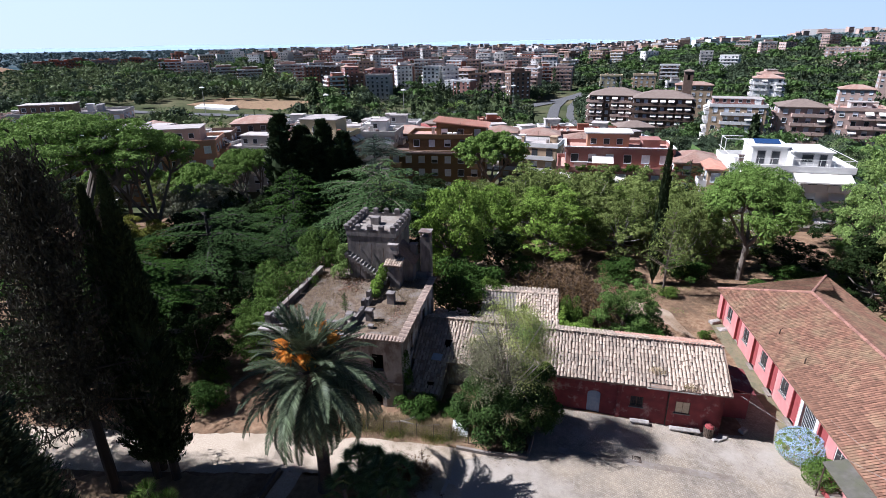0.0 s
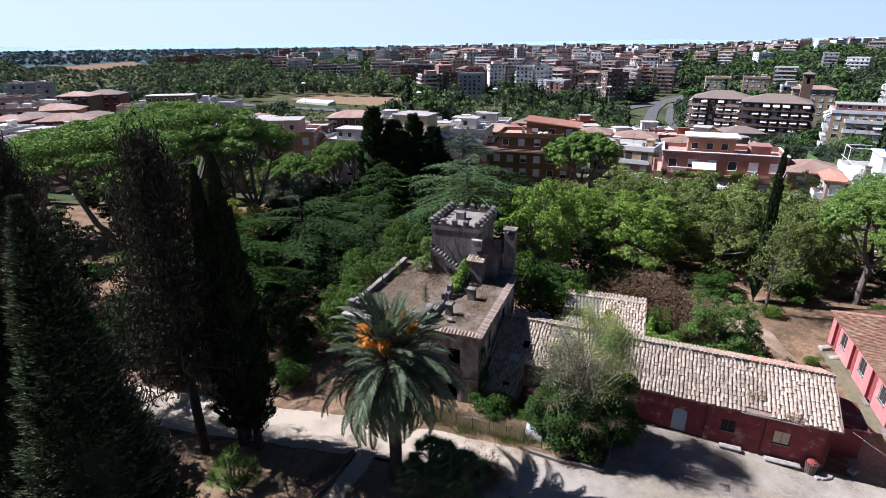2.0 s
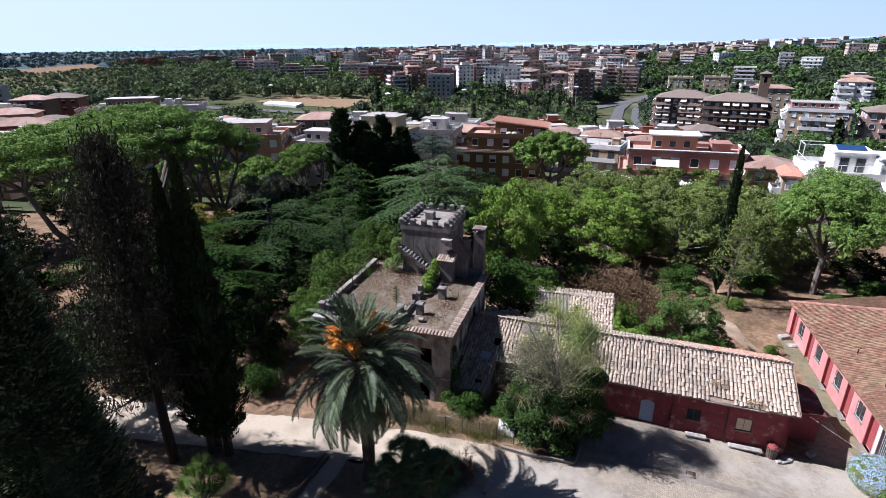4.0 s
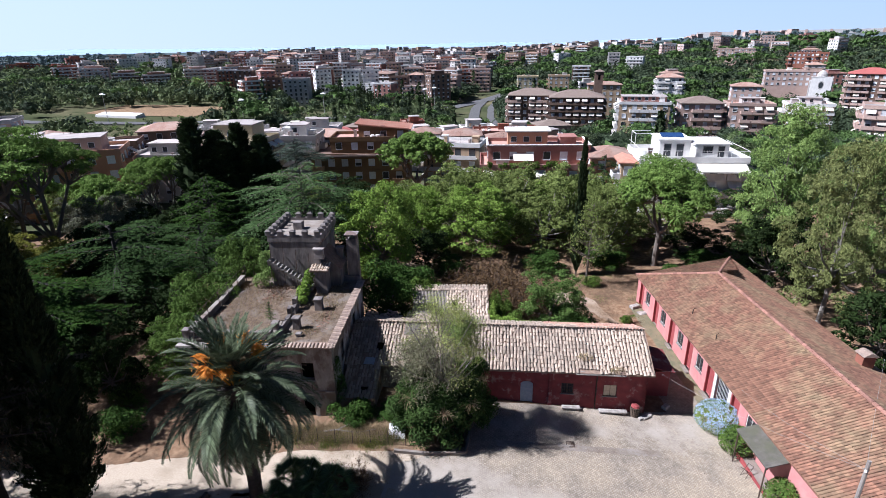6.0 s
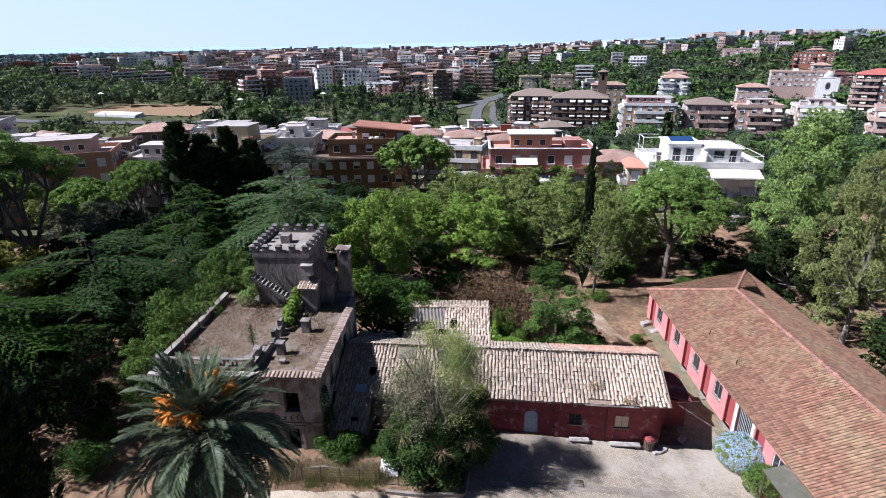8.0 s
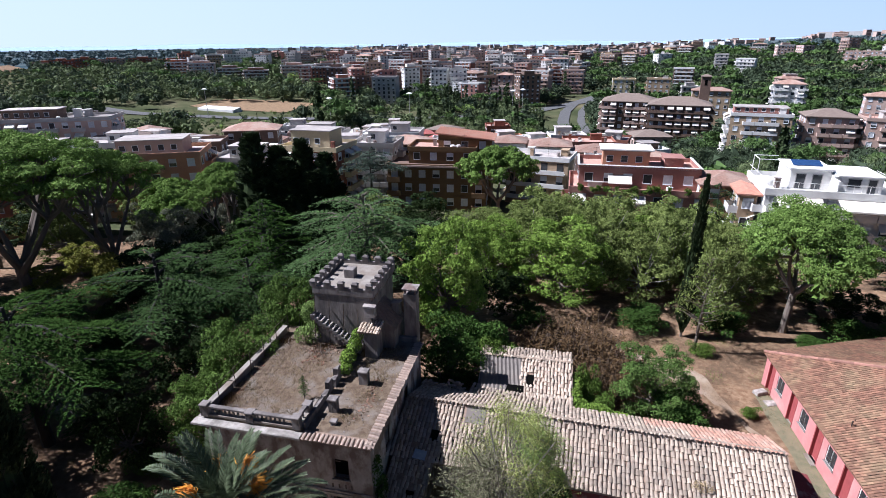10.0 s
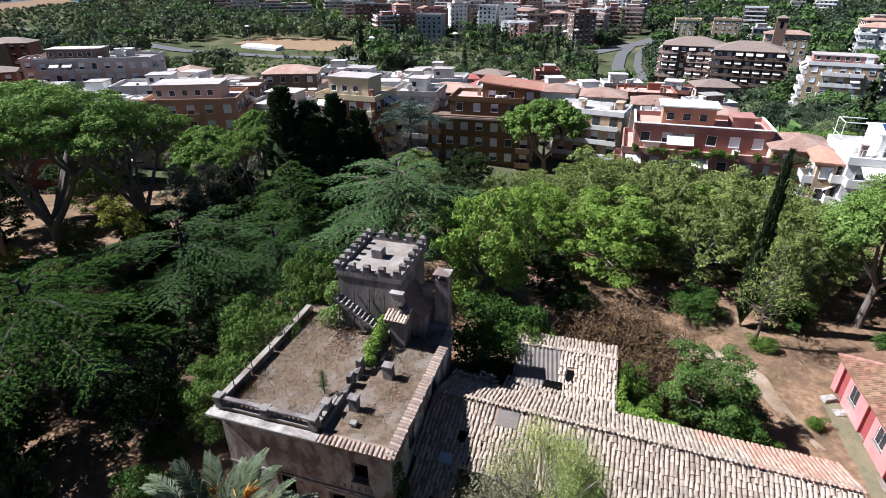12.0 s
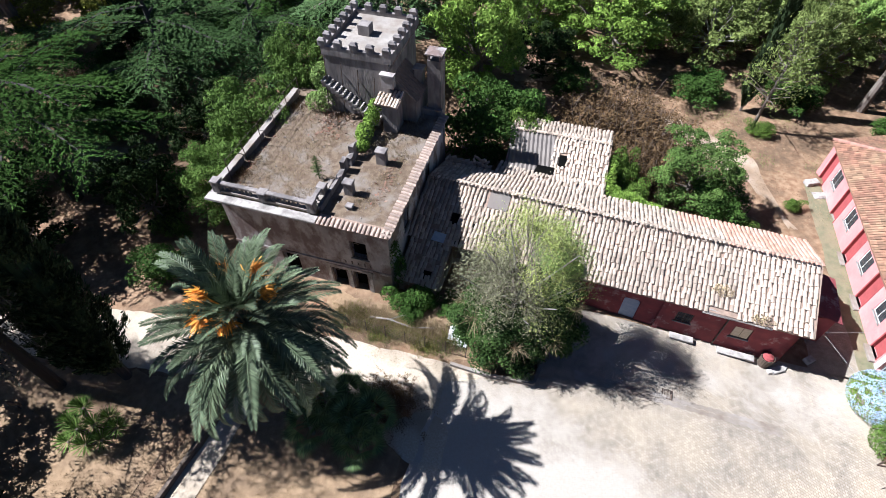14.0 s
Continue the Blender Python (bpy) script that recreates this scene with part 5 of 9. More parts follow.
def umbrella_pine(total, size, drop=.16, domes=24, tufts=20, fork=.24, plump=1.0, core=.34):
    """A bare forked trunk under an uneven roof of flat-bottomed needle cushions."""
    def build(r):
        boughs, g = [], Geo().tube([(0, 0, -.02), (.012, -.01, fork * .5), (.01, .01, fork + .03)], [.030, .026, .022], 9)
        forks = []
        for k in range(5):
            a = k * 1.2566 + r.normal(0, .3)
            lean, h = r.uniform(.12, .25), r.uniform(.56, .68)
            p = (lean * math.cos(a), lean * math.sin(a), h)
            forks.append(p)
            g.tube([(.01, .01, fork + .03 * (k % 2)), (p[0] * .45 + r.normal(0, .012), p[1] * .45 + r.normal(0, .012), fork + (h - fork) * .42), p], [.018, .014, .010], 7)
        for i in range(domes):
            a, u = i * 2.39996 + r.normal(0, .2), math.sqrt((i + .25) / domes)
            rr = .41 * u * r.uniform(.9, 1.08)
            s = r.uniform(.10, .145) * (1.25 - .3 * u)
            z = .90 - drop * u ** 2.2 + r.normal(0, .018)
            c = (rr * math.cos(a), rr * math.sin(a), z)
            boughs.append((c, (s, s, s * r.uniform(.36, .5) * plump)))
            p = min(forks, key=lambda f: math.dist(f[:2], c[:2]))
            m = (p[0] * .45 + c[0] * .55, p[1] * .45 + c[1] * .55, p[2] * .5 + z * .5 - .02)
            g.tube([p, m, (c[0], c[1], z - .02)], [.010, .0075, .004], 6)
            for w in range(4):
                b = a + w * 1.57
                g.tube([m, (c[0] * .6 + m[0] * .4 + .3 * s * math.cos(b), c[1] * .6 + m[1] * .4 + .3 * s * math.sin(b), z - .035), (c[0] + s * .7 * math.cos(b), c[1] + s * .7 * math.sin(b), z - .012)], [.005, .004, .0015], 4, caps=False)
        return g.mesh("trunk"), clumped(boughs, tufts, total, size, r, tuft=(.26, .38), core=core, low=-.02, spread_n=.5)
    return build


def cypress_of(n, size, taper=0.45, foot=.045):
    return lambda r: cypress(r, n, size, taper, foot)


def cypress(r, n=13000, size=.044, taper=0.45, foot=.045):
    """A spire of upright feathery tufts round a shaded core."""
    m = max(160, n // 42)
    z = r.random(m) ** 0.9
    a = r.random(m) * 2 * math.pi
    k = r.integers(0, m, n)
    prof = np.minimum(1, (z + .015) * 8) ** .7 * (1 - z) ** taper * r.uniform(.62, 1.0, m)
    out = r.random(n) ** .6
    rr = 0.5 * prof[k] * (.66 + .36 * out)
    aa = a[k] + r.normal(0, .11, n) / np.maximum(.25, 2 * prof[k])
    zz = z[k] + .035 * (out - .5) + r.normal(0, .008, n)
    p = np.stack([rr * np.cos(aa), rr * np.sin(aa), foot + (1 - foot) * np.clip(zz, 0, 1)], 1)
    d = np.stack([np.cos(aa), np.sin(aa), np.full(n, 0.25)], 1)
    up = np.stack([np.cos(aa) * .3, np.sin(aa) * .3, np.full(n, .3)], 1)
    v, q = leaves(p, d, size, r, long=1.0, spread_n=0.6, flat=up / np.linalg.norm(up, axis=1, keepdims=True), wide=.42)
    v[:, 2] = p[:, 2].repeat(3) + (v[:, 2] - p[:, 2].repeat(3)) * 0.32
    g = Geo().tube([(0, 0, -0.02), (0, 0, 0.1), (0, 0, 0.7)], [0.07, 0.06, 0.02], 8)
    ca, cz = np.meshgrid(np.linspace(0, 2 * math.pi, 13)[:-1], np.array((.02, .16, .38, .6, .8, .94)) + foot * .8)
    cr = np.array((.10, .27, .25, .19, .10, .01))[:, None] * (1 - cz[:, :1]) ** (taper - .45) * (1 - (taper - .45) * .9)
    c = np.stack([cr * np.cos(ca), cr * np.sin(ca), cz], 2)
    e = np.roll(c, -1, axis=1)
    core = np.stack([c[:-1], e[:-1], e[1:], c[:-1], e[1:], c[1:]], 2).reshape(-1, 3)
    v = np.concatenate([v, core])
    return g.mesh("trunk"), mesh_np("crown", v, np.arange(len(v)).reshape(-1, 3))


def cedar_from(low, n, step, size, taper=4.5, rise=.0, arm=.52):
    return lambda r: cedar(r, low, n, step, size, taper, rise, arm)


def cedar(r, low=.27, n=25, step=.0042, size=.0080, taper=4.5, rise=0.0, arm=.52):
    """Flat tiers of feathery side shoots that droop at their tips. taper: low for a cone, high for a spreading crown."""
    P, T, g = [], [], Geo().tube([(0, 0, -.02), (0, 0, .5), (0.01, 0, .95)], [.03, .02, .006], 8)
    for i in range(n):
        u = (i + .5) / n
        z = low + (.96 - low) * u ** .85 + r.normal(0, .012)
        a = i * 2.39996 + r.normal(0, .25)
        L = arm * max(0.0, 1 - u ** taper) ** .7 * r.uniform(.7, 1.1) + .04
        d = np.array((math.cos(a), math.sin(a), 0))
        s = np.array((-d[1], d[0], 0))
        g.tube([(0, 0, z - .03), tuple(d[:2] * L * .5) + (z + .01 + rise * L * .5,), tuple(d[:2] * L * .95) + (z - .03 + rise * L,)], [.009, .006, .002], 5)
        m = max(5, int(13 * L / .5))
        for k in range(m):
            t = (k + .7) / m
            o = d * L * t + (0, 0, z + (.05 + rise * L) * t - .085 * t ** 2.5)
            for sd in (-1, 1):
                ln = (.17 * (L / .5) * (1 - .55 * t) + .03) * r.uniform(.6, 1.2)
                e = d * .75 + s * sd * .8
                e = e / np.linalg.norm(e)
                c = max(5, int(ln / step))
                w = (np.arange(c) + r.random(c)) / c
                q = o + e * (w * ln)[:, None] + s * (r.normal(0, .0055, c))[:, None] + d * (r.normal(0, .0055, c))[:, None]
                q[:, 2] += -.32 * ln * w ** 2 + r.normal(0, .0035, c)
                P.append(q)
                T.append(np.tile(e * .8 + d * .3, (c, 1)) + r.normal(0, .5, (c, 3)))
    P, T = np.concatenate(P), np.concatenate(T)
    T[:, 2] *= .4
    T /= np.linalg.norm(T, axis=1, keepdims=True)
    v, q = leaves(P, np.tile((0, 0, 1.0), (len(P), 1)), size, r, long=1.7, spread_n=.35, flat=T, wide=.42)
    return g.mesh("trunk"), mesh_np("crown", v, q)


def sparse(r):
    """A thin-crowned conifer: many twigs, few needles."""
    P, D, g = [], [], Geo().tube([(0, 0, -.02), (.02, .01, .3), (.0, 0, .6), (0, 0, .98)], [.036, .030, .02, .004], 9)
    for i in range(150):
        u = (i + .5) / 150
        z, a = 0.30 + 0.66 * u, i * 2.39996
        L = 0.48 * (1 - u) ** 0.5 * r.uniform(.5, 1.1) + .03
        e = (math.cos(a) * L, math.sin(a) * L, z + 0.03)
        g.tube([(0, 0, z - .03), (e[0] * .5, e[1] * .5, z), e], [.005, .003, .001], 4)
        m = 150
        t = r.uniform(.15, 1.05, m)
        P.append(np.stack([e[0] * t, e[1] * t, z - .02 + .05 * t], 1) + r.normal(0, .022, (m, 3)))
        D.append(r.normal(0, 1, (m, 3)))
    v, q = leaves(np.concatenate(P), np.concatenate(D), 0.0085, r, long=1.6, spread_n=0.6, wide=.4)
    return g.mesh("trunk"), mesh_np("crown", v, q)


def poplar(r):
    boughs = []
    for i in range(46):
        u = (i + .5) / 46
        z, a = 0.10 + 0.84 * u, i * 2.39996
        rr = 0.36 * math.sin(math.pi * min(.97, u * .8 + .17)) ** .8 * r.uniform(.55, 1.1)
        s = r.uniform(.065, .11)
        boughs.append(((rr * math.cos(a), rr * math.sin(a), z), (s, s, s * .85)))
    boughs += [((0, 0, .35), (.2, .2, .2)), ((0, 0, .62), (.19, .19, .2))]
    ends = [b[0] for b in boughs[:46:4]]
    return limbs(r, (0, 0, -.02), (0, 0, .3), ends, .020), clumped(boughs, 9, 42000, .0062, r, spread_n=.7)


def shrub(r):
    blobs = [((r.normal(0, .2), r.normal(0, .2), r.uniform(.12, .75)), (r.uniform(.12, .24),) * 3) for _ in range(30)]
    area = sum((b[1][0] * b[1][1]) ** .8 for b in blobs)
    v, q = crown(blobs, 6500 / area, .025, r, spread_n=.6)
    v[:, 2] = np.clip(v[:, 2], 0, 1.05)
    g = Geo()
    for b in blobs[::3]:
        g.tube([(0, 0, 0), b[0]], [.03, .01], 5)
    return g.mesh("trunk"), mesh_np("crown", v, q)


def tangle(r):
    """A heap of dry stems with few leaves."""
    g = Geo()
    P = []
    for i in range(170):
        a = r.uniform(0, 6.283)
        b = np.array((r.normal(0, .25), r.normal(0, .25), 0))
        L, h = r.uniform(.15, .45), r.uniform(.35, .95)
        m = b + (math.cos(a) * L * .5, math.sin(a) * L * .5, h)
        e = b + (math.cos(a) * L * 1.2, math.sin(a) * L * 1.2, h * r.uniform(.3, .8))
        g.tube([b, m, e], [.004, .003, .0015], 3, caps=False)
        t = r.random((60, 1))
        P.append((1 - t) ** 2 * b + 2 * t * (1 - t) * (m + (0, 0, h * .4)) + t * t * e + r.normal(0, .035, (60, 3)))
    P = np.concatenate(P)
    v, q = leaves(P, r.normal(0, 1, P.shape), .016, r, long=1.3, spread_n=.8)
    v[:, 2] = np.maximum(v[:, 2], 0)
    return g.mesh("trunk"), mesh_np("crown", v, q)


def bare(r):
    g = Geo().tube([(0, 0, -.02), (.03, 0, .35), (.02, .02, .7), (.05, .02, .98)], [.022, .016, .01, .003], 7)
    P = []
    for i in range(46):
        z, a = r.uniform(.3, .95), r.uniform(0, 6.283)
        L = .5 * (1.05 - z) * r.uniform(.5, 1.1) + .05
        e = (math.cos(a) * L, math.sin(a) * L, z + L * r.uniform(.2, .6))
        g.tube([(.02, 0, z), (e[0] * .55, e[1] * .55, z + L * .2), e], [.006, .004, .001], 4, caps=False)
        P.append(np.array(e) * r.uniform(.5, 1.1, (46, 1)) * (1, 1, 0) + np.array((0, 0, 1)) * (z + L * .3) + r.normal(0, .04, (46, 3)))
    P = np.concatenate(P)
    v, q = leaves(P, r.normal(0, 1, P.shape), .012, r, long=1.3)
    return g.mesh("trunk"), mesh_np("crown", v, q)


LOC = {"pine": (umbrella_pine(60000, .0056), ("bark", "l_pine"), "umbrella pine with a wide flat bright green crown", "pine tree"),
       "domepine": (umbrella_pine(48000, .0075, .30, 40, 18, .32, 2.2, .7), ("bark", "l_pine"), "umbrella pine with a dense domed green crown", "pine tree"),
       "farpine": (umbrella_pine(20000, .0125, .20, 24, 14, .36, 1.5, .8), ("bark", "l_pine"), "umbrella pine with a broad flat green crown", "pine tree"),
       "cypress": (cypress, ("bark", "l_cypress"), "tall narrow dark green cypress", "cypress"),
       "nearcypress": (cypress_of(60000, .0165, .8), ("bark_dark", "l_nearcypress"), "tall cypress coloured paler as if sunlit, with a broad tapering crown", "cypress"),
       "slimcypress": (cypress_of(30000, .026, .72, .085), ("bark_dark", "l_cypress"), "tall dense dark cypress beside the drive", "cypress"),
       "highcedar": (cedar_from(.46, 21, .0030, .0068), ("bark_dark", "l_cedar"), "old cedar with bare trunk and spreading flat crown", "cedar"),
       "greencedar": (cedar_from(.30, 36, .0036, .0072), ("bark", "l_greencedar"), "spreading green cedar with layered branches", "cedar"),
       "yellowbush": (broadleaf(24, .017, 8000, .1, .88, 8), ("bark", "l_yellow"), "yellow-green leafy bush under the pines", "shrub"),
       "greycedar": (cedar_from(.62, 18, .0060, .0092), ("bark_dark", "l_greycedar"), "grey-blue cedar with a flat crown on a bare trunk", "cedar"),
       "cedar": (cedar_from(.16, 46, .0038, .0070, 1.15, .12, .48), ("bark_dark", "l_cedar"), "dark cedar with wide layered branches", "cedar"),
       "bluecedar": (cedar_from(.30, 14, .0038, .0080), ("bark_dark", "l_bluecedar"), "grey-green cedar with drooping layered branches", "cedar"),
       "bright": (broadleaf(38, .0112, 20000, .16, .88, 9, 1.0), ("bark", "l_bright"), "leafy tree with fresh bright green crown", "tree"),
       "drab": (broadleaf(42, .0125, 12000, .12, .9, 7, .95), ("bark_pale", "l_drab"), "dusty green tree with a dense rounded crown", "tree"),
       "olive": (broadleaf(26, .0115, 12000), ("bark_pale", "l_olive"), "silvery grey-green olive tree", "olive tree"),
       "dark": (broadleaf(24, .019, 6000, .12, .88, 7), ("bark", "l_dark"), "evergreen tree with shade painted into its near-black leaves", "tree"),
       "poplar": (poplar, ("bark", "l_poplar"), "tall poplar with pale fluttering leaves", "poplar"),
       "greypoplar": (poplar, ("bark_pale", "l_willow"), "tall grey-green tree with thin foliage", "tree"),
       "sparse": (sparse, ("bark_dark", "l_greypine"), "thin-crowned conifer with half-bare branches", "conifer"),
       "bare": (bare, ("bark", "l_drab"), "half-dead leaning tree with bare grey branches", "tree"),
       "leafy": (broadleaf(36, .0115, 19000, .14, .9, 9), ("bark", "l_mid"), "young leafy tree in full green leaf", "tree"),
       "freshshrub": (broadleaf(22, .022, 8000, .1, .86), ("bark", "l_bright"), "round bright green bush against the barn wall", "shrub"),
       "shrub": (shrub, ("bark", "l_shrub"), "leafy green shrub by the house", "shrub"),
       "bigshrub": (broadleaf(22, .0125, 17000, .1), ("bark", "l_teal"), "tall blue-green shrub behind the annex", "shrub"),
       "darkshrub": (shrub, ("bark", "l_ivy"), "dense dark green evergreen shrub", "shrub"),
       "dryshrub": (tangle, ("wood", "l_brown"), "tangle of withered brown brambles", "shrub")}


def tree(kind, x, y, h, wide, **kw):
    b, mats, label, cat = LOC[kind]
    name = {"pine": "umbrella_pine", "farpine": "umbrella_pine", "domepine": "umbrella_pine", "bluecedar": "cedar", "greencedar": "cedar", "greycedar": "cedar", "yellowbush": "shrub", "highcedar": "cedar", "nearcypress": "cypress", "slimcypress": "cypress", "sparse": "conifer", "darkshrub": "shrub", "bigshrub": "shrub", "freshshrub": "shrub", "leafy": "tree", "dryshrub": "shrub", "olive": "olive_tree", "greypoplar": "tree", "bright": "tree", "drab": "tree", "dark": "tree", "bare": "tree"}.get(kind, kind)
    kw.setdefault("group", {"shrub": "shrubs", "darkshrub": "shrubs", "dryshrub": "shrubs"}.get(kind, "trees of the park"))
    return plant(kind, name, b, mats, kw.pop("label", label), cat, x, y, h, wide, **kw)


# the park: kind, x, y, height, width
PARK = [("pine", -46.5, 64.5, 20.8, 24), ("pine", -40.0, 70.5, 18.2, 15), ("olive", -35.5, 74.5, 10.2, 9.5), ("olive", -31, 70, 8.8, 8), ("farpine", -39, 83, 10.8, 10), ("pine", -27.6, 75.5, 14.2, 10), ("farpine", -52, 107, 11.5, 12), ("farpine", -44.6, 114, 13.5, 10), ("olive", -49, 94, 8.5, 7), ("olive", -42.5, 95, 8, 7), ("olive", -37, 92, 8.5, 6), ("olive", -31, 92, 8, 6),
        ("cypress", -22.2, 73, 18.9, 9.0), ("cypress", -19.8, 74.5, 17.2, 8.0), ("cypress", -16.9, 74.5, 18.0, 7.6), ("cypress", -14.0, 74, 16.4, 7.4), ("cypress", -20.5, 71.5, 14.0, 8.5), ("cypress", -17.2, 72, 13.5, 8.5), ("cypress", -12.2, 73.4, 12.8, 6), ("cypress", -18.5, 72.6, 16.0, 9.5), ("cypress", -15.4, 72.8, 14.5, 8.5)]
PARK2 = [("cedar", -19.1, 65, 13.8, 14), ("greencedar", -8.0, 65, 14.6, 16.5), ("bright", 1.0, 60.8, 12.9, 11), ("bright", 14.0, 69.5, 10.2, 14), ("drab", 8.5, 92, 7.5, 10), ("drab", 16, 88, 11.5, 13), ("drab", 22.5, 91, 11, 13),
         ("drab", 29, 84, 10.5, 12), ("drab", 22, 79, 11.5, 12), ("drab", 29.5, 74, 12, 11), ("drab", 36, 80, 9.5, 11), ("drab", 4, 79, 9, 10), ("bright", 6, 72, 9.5, 10), ("greycedar", -15.8, 120, 15.5, 13), ("farpine", 10.3, 111.5, 17.6, 17)]
PARK3 = [("domepine", 37.8, 63, 14.4, 13.8), ("poplar", 52.3, 59, 21.5, 16), ("greypoplar", 47.5, 45.5, 20, 13), ("poplar", 58, 50, 20, 14), ("cypress", 26.3, 62, 18, 2.1), ("highcedar", -30.2, 43.4, 12.8, 16), ("bluecedar", -26.3, 56, 11.4, 17),
         ("bluecedar", -18, 57, 10.6, 13), ("highcedar", -37.5, 47, 11, 14), ("leafy", -15.8, 47.0, 9.0, 8), ("leafy", -17.2, 42.6, 6.8, 6.5), ("leafy", -13.4, 53, 9.8, 7.5), ("slimcypress", -19.0, 29.0, 21.9, 4.7), ("slimcypress", -20.4, 29.1, 21.1, 4.0)]
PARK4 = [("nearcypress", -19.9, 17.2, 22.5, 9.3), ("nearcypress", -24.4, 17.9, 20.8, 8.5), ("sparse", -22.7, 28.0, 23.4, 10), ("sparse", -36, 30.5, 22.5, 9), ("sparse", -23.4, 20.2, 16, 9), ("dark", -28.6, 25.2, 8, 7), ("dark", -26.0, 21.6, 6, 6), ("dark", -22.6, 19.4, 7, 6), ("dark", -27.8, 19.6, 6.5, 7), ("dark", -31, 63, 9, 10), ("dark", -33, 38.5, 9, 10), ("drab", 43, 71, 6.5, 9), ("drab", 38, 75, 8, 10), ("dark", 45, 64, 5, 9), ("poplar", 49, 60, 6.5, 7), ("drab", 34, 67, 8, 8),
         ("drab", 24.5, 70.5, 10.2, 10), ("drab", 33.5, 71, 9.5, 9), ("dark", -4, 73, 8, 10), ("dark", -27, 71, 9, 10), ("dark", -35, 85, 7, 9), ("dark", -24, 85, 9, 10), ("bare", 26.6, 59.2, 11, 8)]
PARK5 = [("drab", 12, 80, 10, 11), ("dark", -2, 84, 7, 10), ("dark", 7, 64.5, 6, 7), ("drab", 19, 74.5, 10, 10), ("drab", 31.0, 66, 10.5, 8), ("bright", 28.5, 78, 9, 9), ("bluecedar", 47, 112, 14, 10), ("bluecedar", 44.5, 95, 13.5, 7), ("dark", 40, 92, 9, 10), ("dark", 58, 74, 7, 9), ("dark", 62, 66, 9, 10), ("dark", 14, 98, 6.5, 10),
         ("pine", -48, 53, 20.2, 24), ("dark", -30, 36.5, 7, 9), ("drab", -57, 84, 9, 10), ("dark", -60, 70, 9, 11), ("dark", -22, 50.5, 6, 8), ("dark", -22.3, 41.4, 7.5, 6.5)]
PARK6 = [("drab", 26, 83, 10.5, 12), ("drab", 18, 83.5, 11, 11), ("drab", 33, 87, 9, 11), ("drab", 9, 85, 8.5, 10), ("dark", 48, 54, 10, 10), ("dark", 46, 37, 9, 10), ("greypoplar", 55, 40, 17, 12), ("pine", -56, 66, 17, 15), ("farpine", 56, 118, 12, 13), ("farpine", 66, 122, 11, 12), ("dark", 62, 108, 9, 10)]
PARK7 = [("farpine", -62, 78, 15, 15), ("farpine", -54, 88, 13, 13), ("dark", -66, 92, 9, 12), ("drab", -72, 100, 10, 12), ("dark", -75, 82, 9, 12), ("farpine", -72, 66, 15, 15), ("dark", -62, 55, 9, 12), ("dark", -52, 46, 9, 12), ("dark", -45, 38, 8, 10), ("drab", -60, 112, 9, 11), ("dark", -80, 112, 9, 12), ("drab", -88, 95, 11, 14), ("dark", -22, 96, 9, 11), ("drab", -12, 100, 9, 11), ("dark", -4, 106, 9, 11), ("drab", 22, 103, 8, 10)]
for row in PARK + PARK2 + PARK3 + PARK4 + PARK5 + PARK6 + PARK7:
    tree(*row)
SHRUBS = [("darkshrub", 1.0, 51.5, 6.5, 6), ("darkshrub", 4.0, 55, 5.5, 6), ("shrub", 5.2, 52.5, 5.0, 4), ("dryshrub", 12.8, 56, 4.8, 8.5), ("dryshrub", 15.5, 53.5, 4.4, 7), ("dryshrub", 14.5, 50.5, 3.6, 5), ("bigshrub", 18.2, 48.6, 7.0, 7.0), ("darkshrub", 20.4, 47.2, 3.8, 5.5), ("shrub", 27.0, 48.8, 1.3, 1.5),
          ("shrub", 12.6, 48.6, 4.9, 2.4), ("shrub", 13.2, 46.6, 3.6, 3.0), ("darkshrub", -2.4, 35.0, 1.2, 1.6), ("darkshrub", 0.6, 35.8, .9, 2.4), ("shrub", 22.6, 46.2, 1.2, 1.6)]
SHRUBS2 = [("darkshrub", -1.4, 36.0, .8, 2.0), ("shrub", 26.9, 58.3, 1.6, 2.4), ("darkshrub", 38.2, 58.8, 2.0, 3), ("darkshrub", 22, 64, 3, 6), ("darkshrub", 31, 63.5, 3, 6), ("darkshrub", 9.5, 62, 3.2, 5), ("darkshrub", -10, 58, 3.5, 6), ("darkshrub", -31, 52, 3.0, 6), ("darkshrub", -41, 41, 3.5, 7), ("shrub", 16.2, 45.0, 2.2, 3.5), ("darkshrub", 43, 58.5, 4, 6),
           ("darkshrub", -20, 37, 2.5, 4)]
SHRUBS3 = [("yellowbush", -37.5, 67, 6.5, 6.5), ("yellowbush", -46, 66, 5.5, 6), ("yellowbush", -43.5, 58.5, 3.4, 4.5), ("darkshrub", -36, 60, 3, 5), ("dryshrub", -44, 63, 2.4, 5), ("yellowbush", -50, 60, 5, 6), ("dryshrub", -38.5, 57, 2.0, 4), ("darkshrub", -33.5, 66, 4.5, 6), ("darkshrub", -29, 62, 4, 6), ("darkshrub", -26, 66.5, 4.5, 6),
           ("darkshrub", -33, 55, 3.0, 6), ("darkshrub", -25, 44.5, 2.4, 5), ("darkshrub", -36, 42, 2.6, 6), ("yellowbush", -41.5, 70, 5, 6), ("darkshrub", -30, 80, 3, 6), ("yellowbush", -48, 75, 5, 7)]
for row in SHRUBS + SHRUBS2 + SHRUBS3:
    tree(*row)


